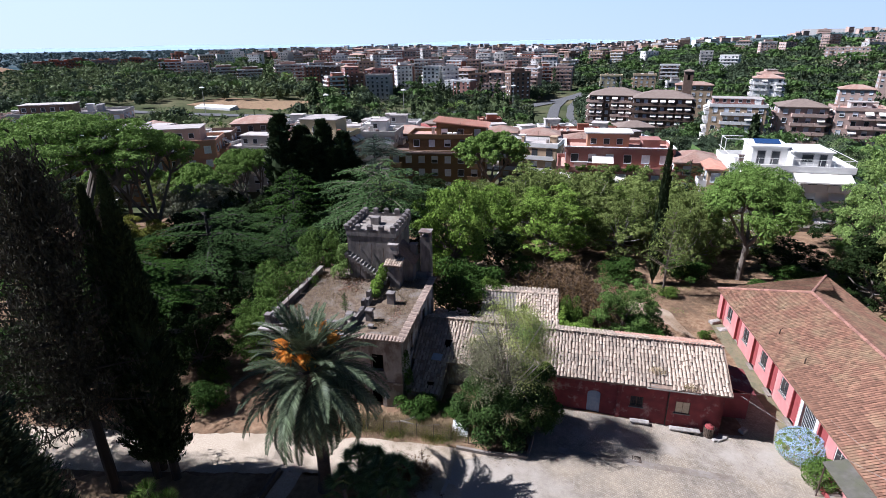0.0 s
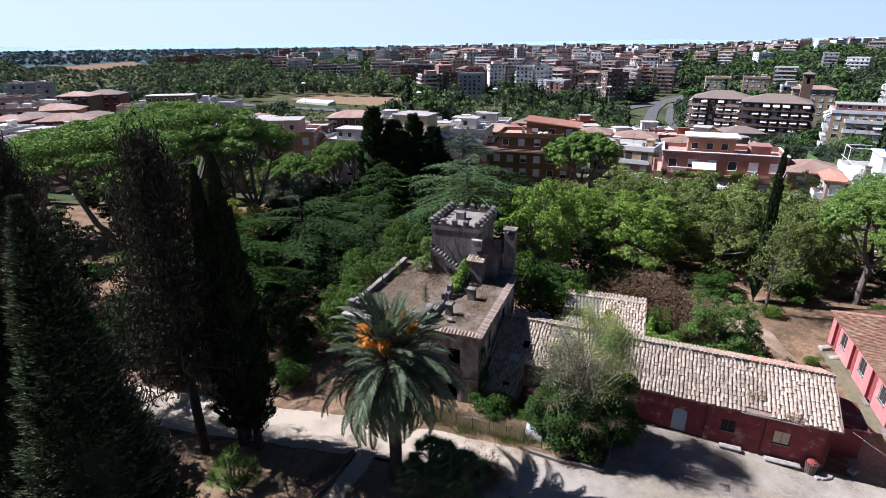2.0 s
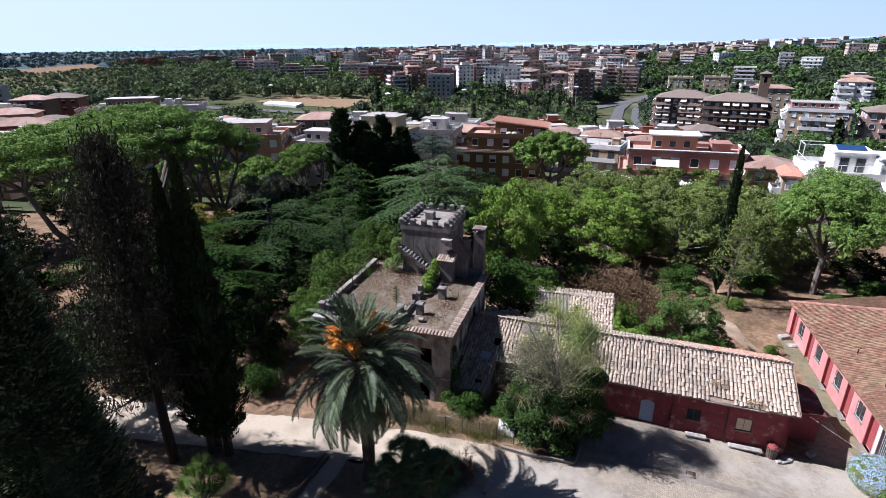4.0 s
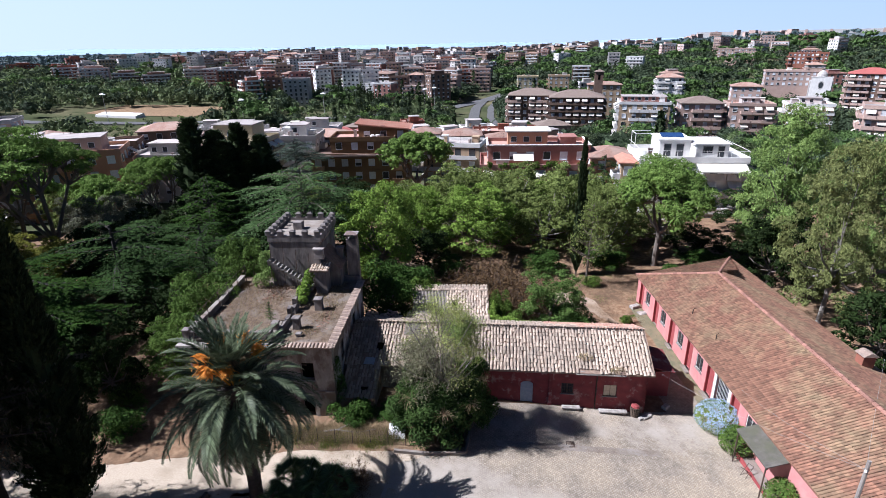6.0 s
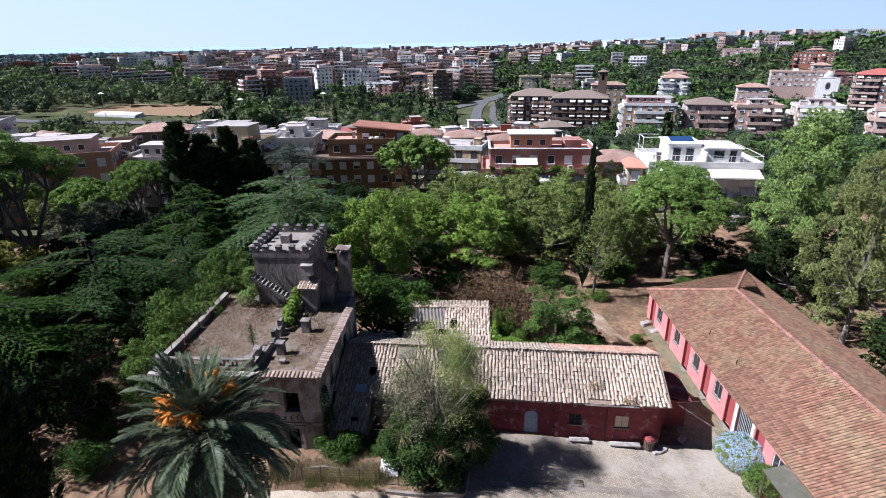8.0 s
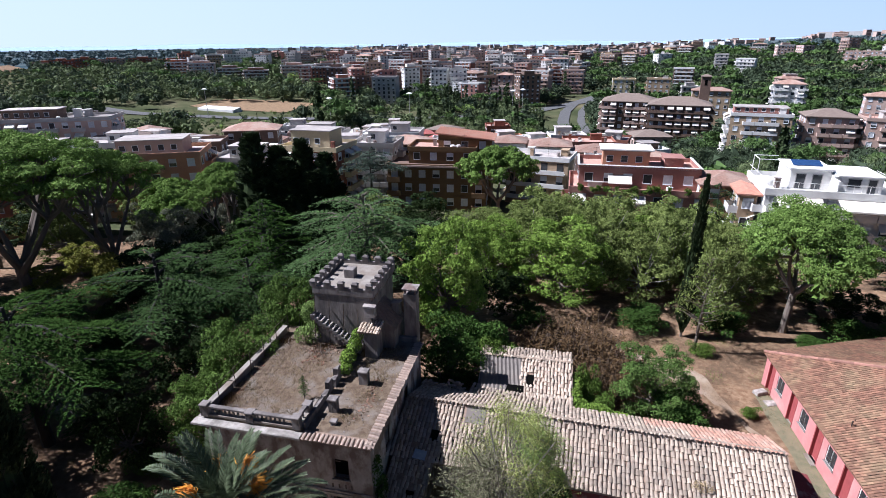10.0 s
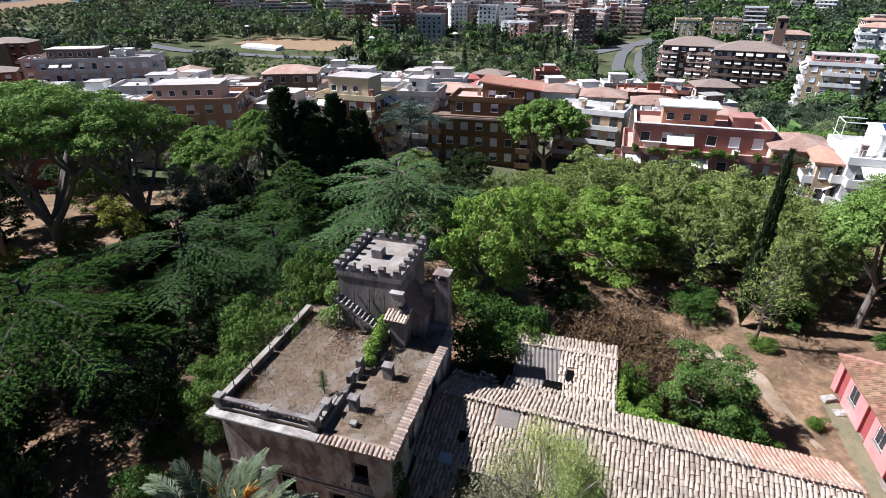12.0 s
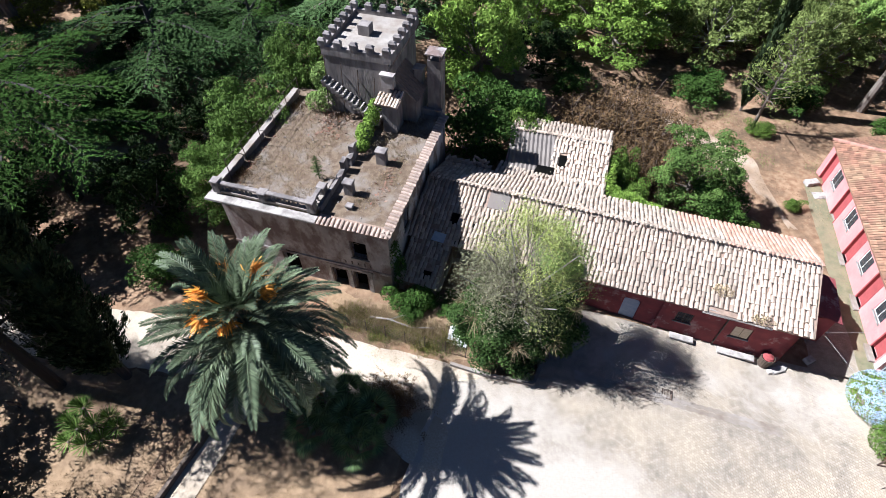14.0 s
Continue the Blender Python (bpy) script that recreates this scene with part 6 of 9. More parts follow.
# ---------------------------------------------------------------- the town
def two_tone(geo_a, geo_b, mat_a, mat_b, name):
    """One mesh in two materials."""
    g = Geo().add(geo_a.v, geo_a.f)
    g.add(geo_b.v, geo_b.f)
    me = g.mesh(name)
    me.materials.append(mat_a)
    me.materials.append(mat_b)
    me.polygons.foreach_set("material_index", [0] * len(geo_a.f) + [1] * len(geo_b.f))
    return me


def window_meshes():
    """Three windows, each one mesh: a frame with a jutting sill, the blind drawn part of the way, the pane below it."""
    out = []
    for drop in (1.0, 0.55, 0.0):
        w, h, e = 1.35 / 2, 1.5, .08

        def ring(x, z0, z1, y, y0):
            return [(-x, y0, z0), (x, y0, z0), (x, y, z1), (-x, y, z1)]

        v = ring(w + e, -.12, h + e, .05, .05) + ring(w + e, -.12, h + e, -.07, -.15) + ring(w, 0, h, -.07, -.11) + ring(w, 0, h, 0, 0)
        f = [(k + i, k + (i + 1) % 4, k + 4 + (i + 1) % 4, k + 4 + i) for k in (0, 4, 8) for i in range(4)]
        m = [0] * 12
        cut = h * (1 - drop)
        if 0 < drop < 1:
            v += [(-w, 0, cut), (w, 0, cut)]
            f += [(12, 13, 17, 16), (16, 17, 14, 15)]
            m += [1, 0]
        else:
            f.append((12, 13, 14, 15))
            m.append(0 if drop else 1)
        me = Geo().add(v, f).mesh("window")
        me.materials.append(M["blind"])
        me.materials.append(M["glass"])
        me.polygons.foreach_set("material_index", m)
        out.append(me)
    return out


WIN = window_meshes()
CACHE = {}


def once(key, build):
    if key not in CACHE:
        CACHE[key] = build()
    return CACHE[key]


def balcony_mesh(w, deep, solid, mat):
    def build():
        g = Geo().box(-w / 2, -deep, -0.18, w / 2, 0, 0)
        if solid:
            g.box(-w / 2, -deep, 0, w / 2, -deep + 0.12, 0.95).box(-w / 2, -deep + .12, 0, -w / 2 + 0.12, 0, 0.95).box(w / 2 - .12, -deep + .12, 0, w / 2, 0, 0.95)
        else:
            g.box(-w / 2, -deep, 0.9, w / 2, -deep + 0.06, 0.97).box(-w / 2, -deep, 0.12, w / 2, -deep + 0.05, 0.17)
            for i in range(int(w / 0.3) + 1):
                g.box(-w / 2 + i * 0.3, -deep, 0, -w / 2 + i * 0.3 + 0.045, -deep + 0.045, 0.9)
        me = g.mesh("balcony")
        me.materials.append(mat)
        return me
    return once(("balcony", round(w, 1), deep, solid, mat.name), build)


def awning_mesh(w, deep=1.6, drop=0.9):
    def build():
        n = 8
        v = [(-w / 2 + w * i / n, y, z + 0.03 * (i % 2)) for y, z in ((0, 0), (-deep, -drop)) for i in range(n + 1)]
        g = Geo().add(v, [(i, i + 1, n + 2 + i, n + 1 + i) for i in range(n)])
        g.box(-w / 2, -deep - .02, -drop - .22, w / 2, -deep + .01, -drop + .02)
        me = g.mesh("awning")
        me.materials.append(M["awning"])
        return me
    return once(("awning", round(w, 1), deep), build)


def hip_roof(w, d, h, over=0.6):
    w, d = w / 2 + over, d / 2 + over
    r = max(0.0, w - d)
    q = max(0.0, d - w)
    return Geo().add([(-w, -d, 0), (w, -d, 0), (w, d, 0), (-w, d, 0), (-r, -q, h), (r, q, h), (-w, -d, -.25), (w, -d, -.25), (w, d, -.25), (-w, d, -.25)],
                     [(0, 1, 5, 4), (1, 2, 5), (2, 3, 4, 5), (3, 0, 4), (6, 7, 1, 0), (7, 8, 2, 1), (8, 9, 3, 2), (9, 6, 0, 3), (9, 8, 7, 6)])


def block(x, y, ztop, w, d, storeys, yaw=0.0, wall="pinkbeige", roof="flat", label="", seed=0, balc=0.5, fine=True, roofmat=None, pent=None, solid=True, name="apartment_building", awn=0.4, sides=True, railmat=None, clutter=False):
    """An apartment house: walls, roof, a window or balcony door for each bay, balconies, awnings, a roof house. ztop: the height of its roof."""
    r = random.Random(seed * 31 + int(abs(x)) + int(abs(y)))
    ob = thing(name, pose(x, y, 0, 0, 0, yaw), label or "apartment block with balconies and a flat roof", "building", "houses of the town")
    zb = min(ground_z(x, y), ztop - storeys * 3.1) - 3
    wm = M[wall]
    part("wall", Geo().box(-w / 2, -d / 2, zb, w / 2, d / 2, ztop), wm, ob)
    if roof == "flat":
        rf = Geo().box(-w / 2 - .25, -d / 2 - .25, ztop - .25, w / 2 + .25, d / 2 + .25, ztop)
        rf.box(-w / 2 - .25, -d / 2 - .25, ztop, w / 2 + .25, -d / 2 - .05, ztop + .8).box(-w / 2 - .25, d / 2 + .05, ztop, w / 2 + .25, d / 2 + .25, ztop + .8)
        rf.box(-w / 2 - .25, -d / 2 - .05, ztop, -w / 2 - .05, d / 2 + .05, ztop + .8).box(w / 2 + .05, -d / 2 - .05, ztop, w / 2 + .25, d / 2 + .05, ztop + .8)
        part("parapet", rf, M[railmat or wall], ob)
        part("roof", Geo().box(-w / 2 - .04, -d / 2 - .04, ztop, w / 2 + .04, d / 2 + .04, ztop + .05), M[roofmat or "flatroof"], ob)
    elif roof == "shed":
        a, b, c, e = -w / 2 - .7, w / 2 + .7, -d / 2 - .8, d / 2 + .8
        part("roof", Geo().hexa([(a, c, ztop + 1.1), (b, c, ztop - .3), (b, e, ztop - .3), (a, e, ztop + 1.1), (a, c, ztop + 1.35), (b, c, ztop - .05), (b, e, ztop - .05), (a, e, ztop + 1.35)]), M[roofmat or "tileroof"], ob)
        part("gable", Geo().add([(-w / 2, y, z) for y in (-d / 2, d / 2) for z in (ztop - .4, ztop + .98)] + [(w / 2, y, ztop - .4) for y in (-d / 2, d / 2)], [(0, 4, 1), (2, 3, 5), (0, 1, 3, 2), (1, 4, 5, 3)]), wm, ob)
        rb = Geo()
        for i in range(int((b - a) / .45)):
            x = a + i * .45
            z = ztop + 1.35 - 1.4 * (x - a) / (b - a)
            rb.hexa([(x, c, z), (x + .16, c, z - .02), (x + .16, e, z - .02), (x, e, z), (x, c, z + .1), (x + .16, c, z + .08), (x + .16, e, z + .08), (x, e, z + .1)])
        part("tile_rib", rb, M[roofmat or "tileroof"], ob)["kind"] = "stuff"
    else:
        part("roof", hip_roof(w, d, min(w, d) * 0.18), M[roofmat or "tileroof"], ob, at=pose(0, 0, ztop + .25))
    if pent:
        pw, pd, ph, px, py, pm = pent
        part("roof_house", Geo().box(px - pw / 2, py - pd / 2, ztop + .05, px + pw / 2, py + pd / 2, ztop + ph), M[pm], ob)
        part("roof_house_top", Geo().box(px - pw / 2 - .3, py - pd / 2 - .3, ztop + ph, px + pw / 2 + .3, py + pd / 2 + .3, ztop + ph + .2), M["flatroof"], ob)
        if fine:
            for i in range(max(1, int(pw / 2.6))):
                put("window", WIN[2], None, ob, at=pose(px - pw / 2 + 1.2 + i * 2.5, py - pd / 2 - .03, ztop + 1.0) @ Matrix.Diagonal((.8, 1, .7, 1)))
    if roof == "flat" and (fine or clutter):
        for _ in range(r.randint(1, 3)):
            cx, cy = r.uniform(-w * .4, w * .4), r.uniform(-d * .3, d * .4)
            part("chimney", Geo().box(cx - .35, cy - .3, ztop, cx + .35, cy + .3, ztop + 1.5).box(cx - .45, cy - .4, ztop + 1.5, cx + .45, cy + .4, ztop + 1.65), M["stucco_old"] if r.random() < .5 else wm, ob)
        for _ in range(r.randint(1, 3) if storeys > 2 else 0):
            cx, cy, cw, cd, chh = r.uniform(-w * .36, w * .36), r.uniform(-d * .25, d * .38), r.uniform(.6, 1.9), r.uniform(.6, 1.6), r.uniform(.8, 2.3)
            part("roof_hut", Geo().box(cx - cw, cy - cd, ztop + .05, cx + cw, cy + cd, ztop + chh).box(cx - cw - .15, cy - cd - .15, ztop + chh, cx + cw + .15, cy + cd + .15, ztop + chh + .12), r.choice((wm, M["whitewall"], M["greywall"], M["awning"])), ob)
        for _ in range(r.randint(1, 4)):
            cx, cy, cw = r.uniform(-w * .42, w * .42), r.uniform(-d * .4, d * .4), r.uniform(.3, .6)
            part("roof_tank", Geo().tube([(cx, cy, ztop + .05), (cx, cy, ztop + .9), (cx, cy, ztop + 1.0)], [cw, cw, cw * .6], 10), r.choice((M["whitewall"], M["rail"], M["stucco_old"])), ob)
        ax, ay = r.uniform(-w * .4, w * .4), r.uniform(-d * .3, d * .4)
        part("aerial", Geo().tube([(ax, ay, ztop), (ax, ay, ztop + 3.2)], .03, 4).tube([(ax - .6, ay, ztop + 3), (ax + .6, ay, ztop + 3)], .02, 4), M["iron"], ob)
    if not fine:
        wins, bals = (Geo(), Geo()), Geo()
        for ln, off, turn in ((w, d / 2, 0), (d, w / 2, -90), (d, w / 2, 90)):
            c, s_ = math.cos(radians(turn)), math.sin(radians(turn))
            bays = max(1, int(ln / 3.3))
            deep = balc > .7 or (balc > .2 and turn == 0)
            for k in range(storeys if turn < 45 else 0):
                z = ztop - (k + 1) * 3.1

                def slot(g, x0, y0, z0, x1, y1, z1):
                    q = [(x * c - (y - off) * s_, x * s_ + (y - off) * c) for x, y in ((x0, y0), (x1, y0), (x1, y1), (x0, y1))]
                    g.hexa([(*e, z0) for e in q] + [(*e, z1) for e in q])

                for b in range(bays):
                    bx = (b + .5) * ln / bays - ln / 2
                    cut = r.choice((0, .5, 1.2))
                    slot(wins[1], bx - .75, -.06, z + .5, bx + .75, .02, z + 2.5 - cut)
                    if cut:
                        slot(wins[0], bx - .75, -.08, z + 2.5 - cut, bx + .75, .02, z + 2.5)
                if deep:
                    slot(bals, -ln * .46, -1.4, z, ln * .46, 0.02, z + .18)
                    slot(bals, -ln * .46, -1.4, z + .18, ln * .46, -1.28, z + 1.0)
        put("window_grid", two_tone(wins[0], wins[1], M["blind"], M["glass"], "window_grid"), None, ob)["kind"] = "stuff"
        if bals.v:
            part("balcony_rest", bals, M[railmat or wall], ob)["kind"] = "stuff"
        return ob
    faces = [(w, pose(0, -d / 2, 0))]
    if sides:
        faces += [(d, pose(-w / 2, 0, 0, 0, 0, -90)), (d, pose(w / 2, 0, 0, 0, 0, 90))]
    for fi, (ln, m) in enumerate(faces):
        bays = max(1, int(ln / 3.1))
        kinds = [r.random() for _ in range(bays)]
        for s in range(storeys):
            z = ztop - (s + 1) * 3.1
            for b in range(bays):
                bx = (b + .5) * ln / bays - ln / 2
                put("window", WIN[r.choice((0, 0, 1, 1, 2))], None, ob, at=m @ pose(bx, -0.02, z + (1.0 if kinds[b] > balc else .85)) @ Matrix.Diagonal((1, 1, 1 if kinds[b] > balc else 1.1, 1)))
                if kinds[b] <= balc:
                    bw = ln / bays * .96
                    put("balcony", balcony_mesh(bw, 1.4, solid, M[railmat or wall] if solid else M["rail"]), None, ob, at=m @ pose(bx, 0, z + .2))
                    if r.random() < awn:
                        put("awning", awning_mesh(2.4), None, ob, at=m @ pose(bx, -.05, z + 2.7))
    return ob


# houses that stand behind the park wall
block(-1.5, 132, 5.0, 22, 12, 5, -8, "ochre", label="ochre-brown apartment block with white blinds and roof terrace", balc=.35, seed=1, awn=0.0, railmat="ochre", roofmat="pinkroof", pent=None)
och = thing("terrace_slab", pose(-1.5, 132, 0, 0, 0, -8), "dark jutting slab with a pale edge round a roof terrace", "slab", "houses of the town")
part("slab", Geo().box(-12.2, -7.3, 5.05, 11.6, 6.4, 5.35), M["brownwall"], och)
part("edge", Geo().box(-12.25, -7.36, 5.35, 11.65, -7.2, 5.75), M["pinkbeige"], och)
for z in (1.6, -1.5, -4.6):
    part("band", Geo().box(-11.05, -6.1, z, 11.05, -6.002, z + .25), M["ochre"], och)
block(-0.5, 133, 8.4, 15, 9, 1, -8, "ochre", label="ochre set-back attic floor with a terrace", balc=0, seed=2, awn=0, name="attic_storey", roofmat="pinkroof")
block(4.6, 134.5, 10.6, 12, 8, 1, -8, "ochre", roof="shed", label="orange-tiled roof house with a row of small windows", balc=0, seed=3, name="roof_house", awn=0, roofmat="orangetile")
block(34.5, 106, 6.2, 23, 12, 4, -12, "coral", label="coral apartment block with planted terraces and awnings", balc=.4, seed=4, awn=.4, roofmat="pinkroof", solid=True)
attic = block(34.8, 107.6, 9.4, 20, 9, 1, -12, "coral", label="coral set-back floor with striped awning and terrace", balc=.1, seed=5, name="attic_storey", awn=.3, roofmat="pinkroof", railmat="coral", pent=(8, 4.4, 2.9, -2.0, .5, "orange"))
part("coping", Geo().box(-10.4, -4.9, 10.2, 10.4, -4.5, 10.3).box(-10.4, -4.5, 10.2, -10.0, 4.9, 10.3).box(10.0, -4.5, 10.2, 10.4, 4.9, 10.3), M["white"], attic, "pale roof coping")
part("roof_house_slab", Geo().box(-6.6, -2.4, 12.5, 2.6, 3.4, 12.72), M["white"], attic, "white flat roof slab")
part("awning", Geo().hexa([(-5.0, -6.3, 7.4), (-1.0, -6.3, 7.4), (-1.0, -4.5, 8.5), (-5.0, -4.5, 8.5), (-5.0, -6.3, 7.46), (-1.0, -6.3, 7.46), (-1.0, -4.5, 8.56), (-5.0, -4.5, 8.56)]), M["awning"], attic)
part("roof_shed", Geo().box(4.6, -1.5, 9.45, 7.8, 2.5, 11.2).box(4.4, -1.7, 11.2, 8, 2.7, 11.35), M["coral"], attic)
part("terrace_rail", Geo().box(-10, -4.75, 10.35, 10, -4.7, 10.4).box(-10, -4.75, 9.95, 10, -4.7, 9.98), M["white"], attic)
rpot = random.Random(7)
for i in range(22):
    px, py = rpot.uniform(-10.5, 10.5), rpot.uniform(-6.9, -6.2)
    q = pose(34.5, 106, 0, 0, 0, -12) @ Vector((px, py, 6.3))
    plant("terrace_plant", "potted_shrub", shrub, ("bark", "l_ivy" if i % 5 else "l_shrub"), "green potted shrub on a roof terrace", "plant", q.x, q.y, rpot.uniform(.8, 1.9), rpot.uniform(.7, 1.5), z=q.z, group="terrace plants", variants=1) if i < 20 else None
block(47.8, 101.5, 8.2, 8, 9, 4, -12, "orange", roof="hip", label="orange house with pale tiled hip roof", balc=.3, seed=6)
block(-61.5, 124, 9.2, 18, 11, 5, 12, "orange", label="orange plastered apartment block with penthouse", balc=.4, seed=7, awn=.15, railmat="orange", pent=(13, 7, 3.0, -1, .5, "pinkbeige"))
block(-74.5, 122, 8.2, 10, 9, 4, 12, "whitewall", label="white apartment house with iron balconies", balc=.5, seed=8, solid=False)
block(-80, 106, 11, 14, 9, 4, 18, "brick", label="brick block with cream roof house and dish aerials", balc=.3, seed=9, railmat="whitewall", pent=(9, 5, 3.6, -1, 0, "cream"))
block(-28, 127, 9.8, 13, 10, 5, -14, "brick", label="red-brown block with cream penthouse and awnings", balc=.55, seed=10, railmat="cream", pent=(9, 6, 3.6, -.5, .5, "cream"), awn=.5)
block(-16.5, 138, 8.6, 10, 10, 5, -8, "greywall", label="pale grey apartment house with roof hut", balc=.2, seed=11, awn=0, pent=(4, 4, 2.6, 0, 1, "whitewall"))
block(-47, 133, 6.2, 13, 9, 4, -8, "greywall", label="grey house with cluttered terrace and pergola", balc=.5, seed=12, solid=False, pent=(7, 5, 2.8, 1, .5, "greywall"))
WX, WY, WA = 58.8, 92.6, -16
block(WX, WY, 9.2, 18, 12, 5, WA, "whitewall", label="white modern apartment block with awnings and terraces", balc=.95, seed=13, solid=True, awn=.55, roofmat="whitewall", railmat="whitewall")
block(WX - 10.2, WY + 3.8, 8.4, 2.4, 11, 4, WA, "sandbrick", roof="hip", roofmat="orangetile", label="sand brick wing with tiled roof", balc=.3, seed=14, awn=.2, railmat="whitewall")
ph = thing("penthouse", pose(WX, WY, 9.25, 0, 0, WA), "white stepped penthouse with glass doors on the terrace", "building")
part("wall", Geo().box(-5.2, -2.2, 0, 0.2, 4.6, 3.0), M["whitewall"], ph)
part("side_wall", Geo().box(.2, -3.6, 0, 6.4, 3.6, 2.5), M["whitewall"], ph)
part("roof", Geo().box(-5.5, -2.5, 3.0, .5, 4.9, 3.2), M["whitewall"], ph)
part("side_roof", Geo().box(0.5, -3.9, 2.5, 6.7, 3.9, 2.7), M["whitewall"], ph)
for x0, y0, x1, z0, z1 in ((-4.4, -2.26, -3.2, .1, 2.3), (-2.2, -2.26, -1.0, .1, 2.3), (2.0, -3.66, 3.6, 1.0, 2.2), (4.6, -3.66, 5.6, .1, 2.2)):
    part("glass_door", Geo().box(x0, y0, z0, x1, y0 + .04, z1), M["glass"], ph)
    part("door_frame", Geo().box(x0 - .1, y0 - .03, z1, x1 + .1, y0 + .05, z1 + .12).box(x0 - .1, y0 - .03, z0, x0, y0 + .05, z1).box(x1, y0 - .03, z0, x1 + .1, y0 + .05, z1), M["rail"], ph)
part("partition", Geo().box(.1, -5.7, 0, .35, -3.6, 2.2), M["whitewall"], ph)
rl = thing("terrace_railing", pose(WX, WY, 10.0, 0, 0, WA), "pale metal and glass railing round a roof terrace", "railing")
for i in range(19):
    part("post", Geo().box(-9 + i, -6.1, 0, -8.95 + i, -6.05, 1.0), M["white"], rl)
part("top_rail", Geo().box(-9.1, -6.12, 1.0, 9.1, -6.04, 1.06).box(-9.1, -6.04, 1.0, -9.04, 5.9, 1.06).box(9.04, -6.04, 1.0, 9.1, 5.9, 1.06), M["white"], rl)
part("roof_frame", Geo().box(-8.8, 2.0, 2.7, -5.2, 2.1, 2.8).box(-8.8, 5.7, 2.7, -5.2, 5.8, 2.8).box(-8.8, 2.1, 2.7, -8.7, 5.7, 2.8).box(-8.8, 2.0, 0, -8.7, 2.1, 2.7).box(-8.8, 5.7, 0, -8.7, 5.8, 2.7), M["white"], rl)
for ax, aw in ((-4.6, 6.0), (3.0, 5.2), (7.0, 3.4)):
    tagged(put("awning", awning_mesh(aw, 2.6, 1.0), None, None, at=pose(WX, WY, 8.9, 0, 0, WA) @ pose(ax, -6.05, 0)), "wide cream canvas awning stretched out over a balcony", "awning", "white house awnings")
wob = thing("solar_panel", pose(WX, WY, 12.5, 0, 0, WA) @ pose(-2.6, .6, 0), "dark blue solar panels on a white roof", "solar panel")
part("panel", Geo().hexa([(-2, -1, .02), (2, -1, .02), (2, 1, .5), (-2, 1, .5), (-2, -1, .08), (2, -1, .08), (2, 1, .56), (-2, 1, .56)]), M["solar"], wob)
# second row
block(-59, 173, 6.8, 15, 10, 3, 10, "brownwall", roof="hip", label="house under a broad russet tile roof", balc=0, seed=20, roofmat="tileroof")
block(-37, 168, 6.5, 14, 9, 4, -6, "greywall", label="grey house with solar boxes on the roof", balc=.3, seed=21, pent=(7, 5, 2.4, 0, 0, "whitewall"))
block(-16, 170, 6.0, 16, 10, 4, -6, "whitewall", label="white house with tanks on the roof", balc=.3, seed=22, pent=(5, 4, 2.6, 2, 0, "greywall"))
block(-10, 150, 6.6, 12, 9, 4, -8, "brownwall", roof="hip", label="house with pale terracotta hip roof", balc=.1, seed=23)
block(8, 165, 4.0, 9, 9, 3, -8, "brick", roof="hip", label="row house with crimson tile roof", balc=0, seed=24)
block(18, 168, 3.6, 9, 9, 3, -10, "whitewall", roof="hip", label="white row house with red tile roof", balc=0, seed=25)
block(29, 163, 3.4, 11, 9, 3, -10, "whitewall", roof="hip", label="white terraced house with red roof", balc=.2, seed=26, roofmat="tileroof")
block(41, 158, 2.6, 11, 9, 3, -12, "pinkbeige", roof="hip", label="terraced house with red tiles", balc=0, seed=27)
block(53, 150, 2.2, 10, 9, 3, -14, "brick", roof="hip", label="terraced brick house with red tiles", balc=0, seed=28)
block(-86, 148, 7.2, 18, 10, 4, 14, "whitewall", label="white terrace house with flat stepped roofs", balc=.5, seed=29, pent=(6, 5, 2.6, 2, 0, "whitewall"))
block(-113, 167, 11.0, 30, 12, 5, 14, "pinkbeige", label="long apartment block with blue-grey balconies", balc=.6, seed=30, railmat="greywall", pent=(14, 6, 2.8, -6, 0, "brownwall"))
block(-66, 150, 6.8, 14, 9, 4, 10, "brownwall", label="low dark block with flat roofs", balc=.3, seed=33)
# across the road
block(82, 263, 5.2, 23, 16, 4, -20, "brownwall", roof="hip", roofmat="darktile", label="brown block with awnings and grey tiled roof", balc=.9, seed=40, awn=.6, railmat="pinkbeige")
block(98, 247, 5.2, 24, 16, 4, -20, "brownwall", roof="hip", roofmat="darktile", label="brown brick block with long balconies", balc=.9, seed=41, awn=.6)
block(106, 199, 7.0, 18, 13, 5, -22, "sandbrick", label="brick block with white stacked balconies", balc=.8, seed=42, railmat="whitewall", pent=(16, 8, 2.2, 0, 1, "coral"))
block(127.5, 196, 6.6, 14.5, 12, 5, -22, "pinkbeige", roof="hip", roofmat="darktile", label="beige block with deep balconies", balc=.8, seed=43)
block(143, 189, 6.2, 15, 12, 5, -24, "pinkbeige", roof="flat", roofmat="pinkroof", pent=(6, 5, 2.2, 0, 0, "greywall"), label="rosy block with arcaded balconies", balc=.8, seed=44)
block(160, 180, 6.4, 14, 11, 5, -28, "sandbrick", label="block with ochre tiled terraces", balc=.7, seed=45, roofmat="pinkroof", railmat="whitewall", pent=(7, 5, 2.4, 0, 0, "whitewall"))
block(157, 143, 9.4, 16, 12, 6, -42, "pinkbeige", label="dark apartment block with planted roof terrace", balc=.7, seed=46)
block(262, 257, 11.0, 20, 15, 6, -44, "brownwall", roof="hip", label="tall brick block with rosy pyramid roof", balc=.9, seed=47, roofmat="redtile", railmat="pinkbeige")
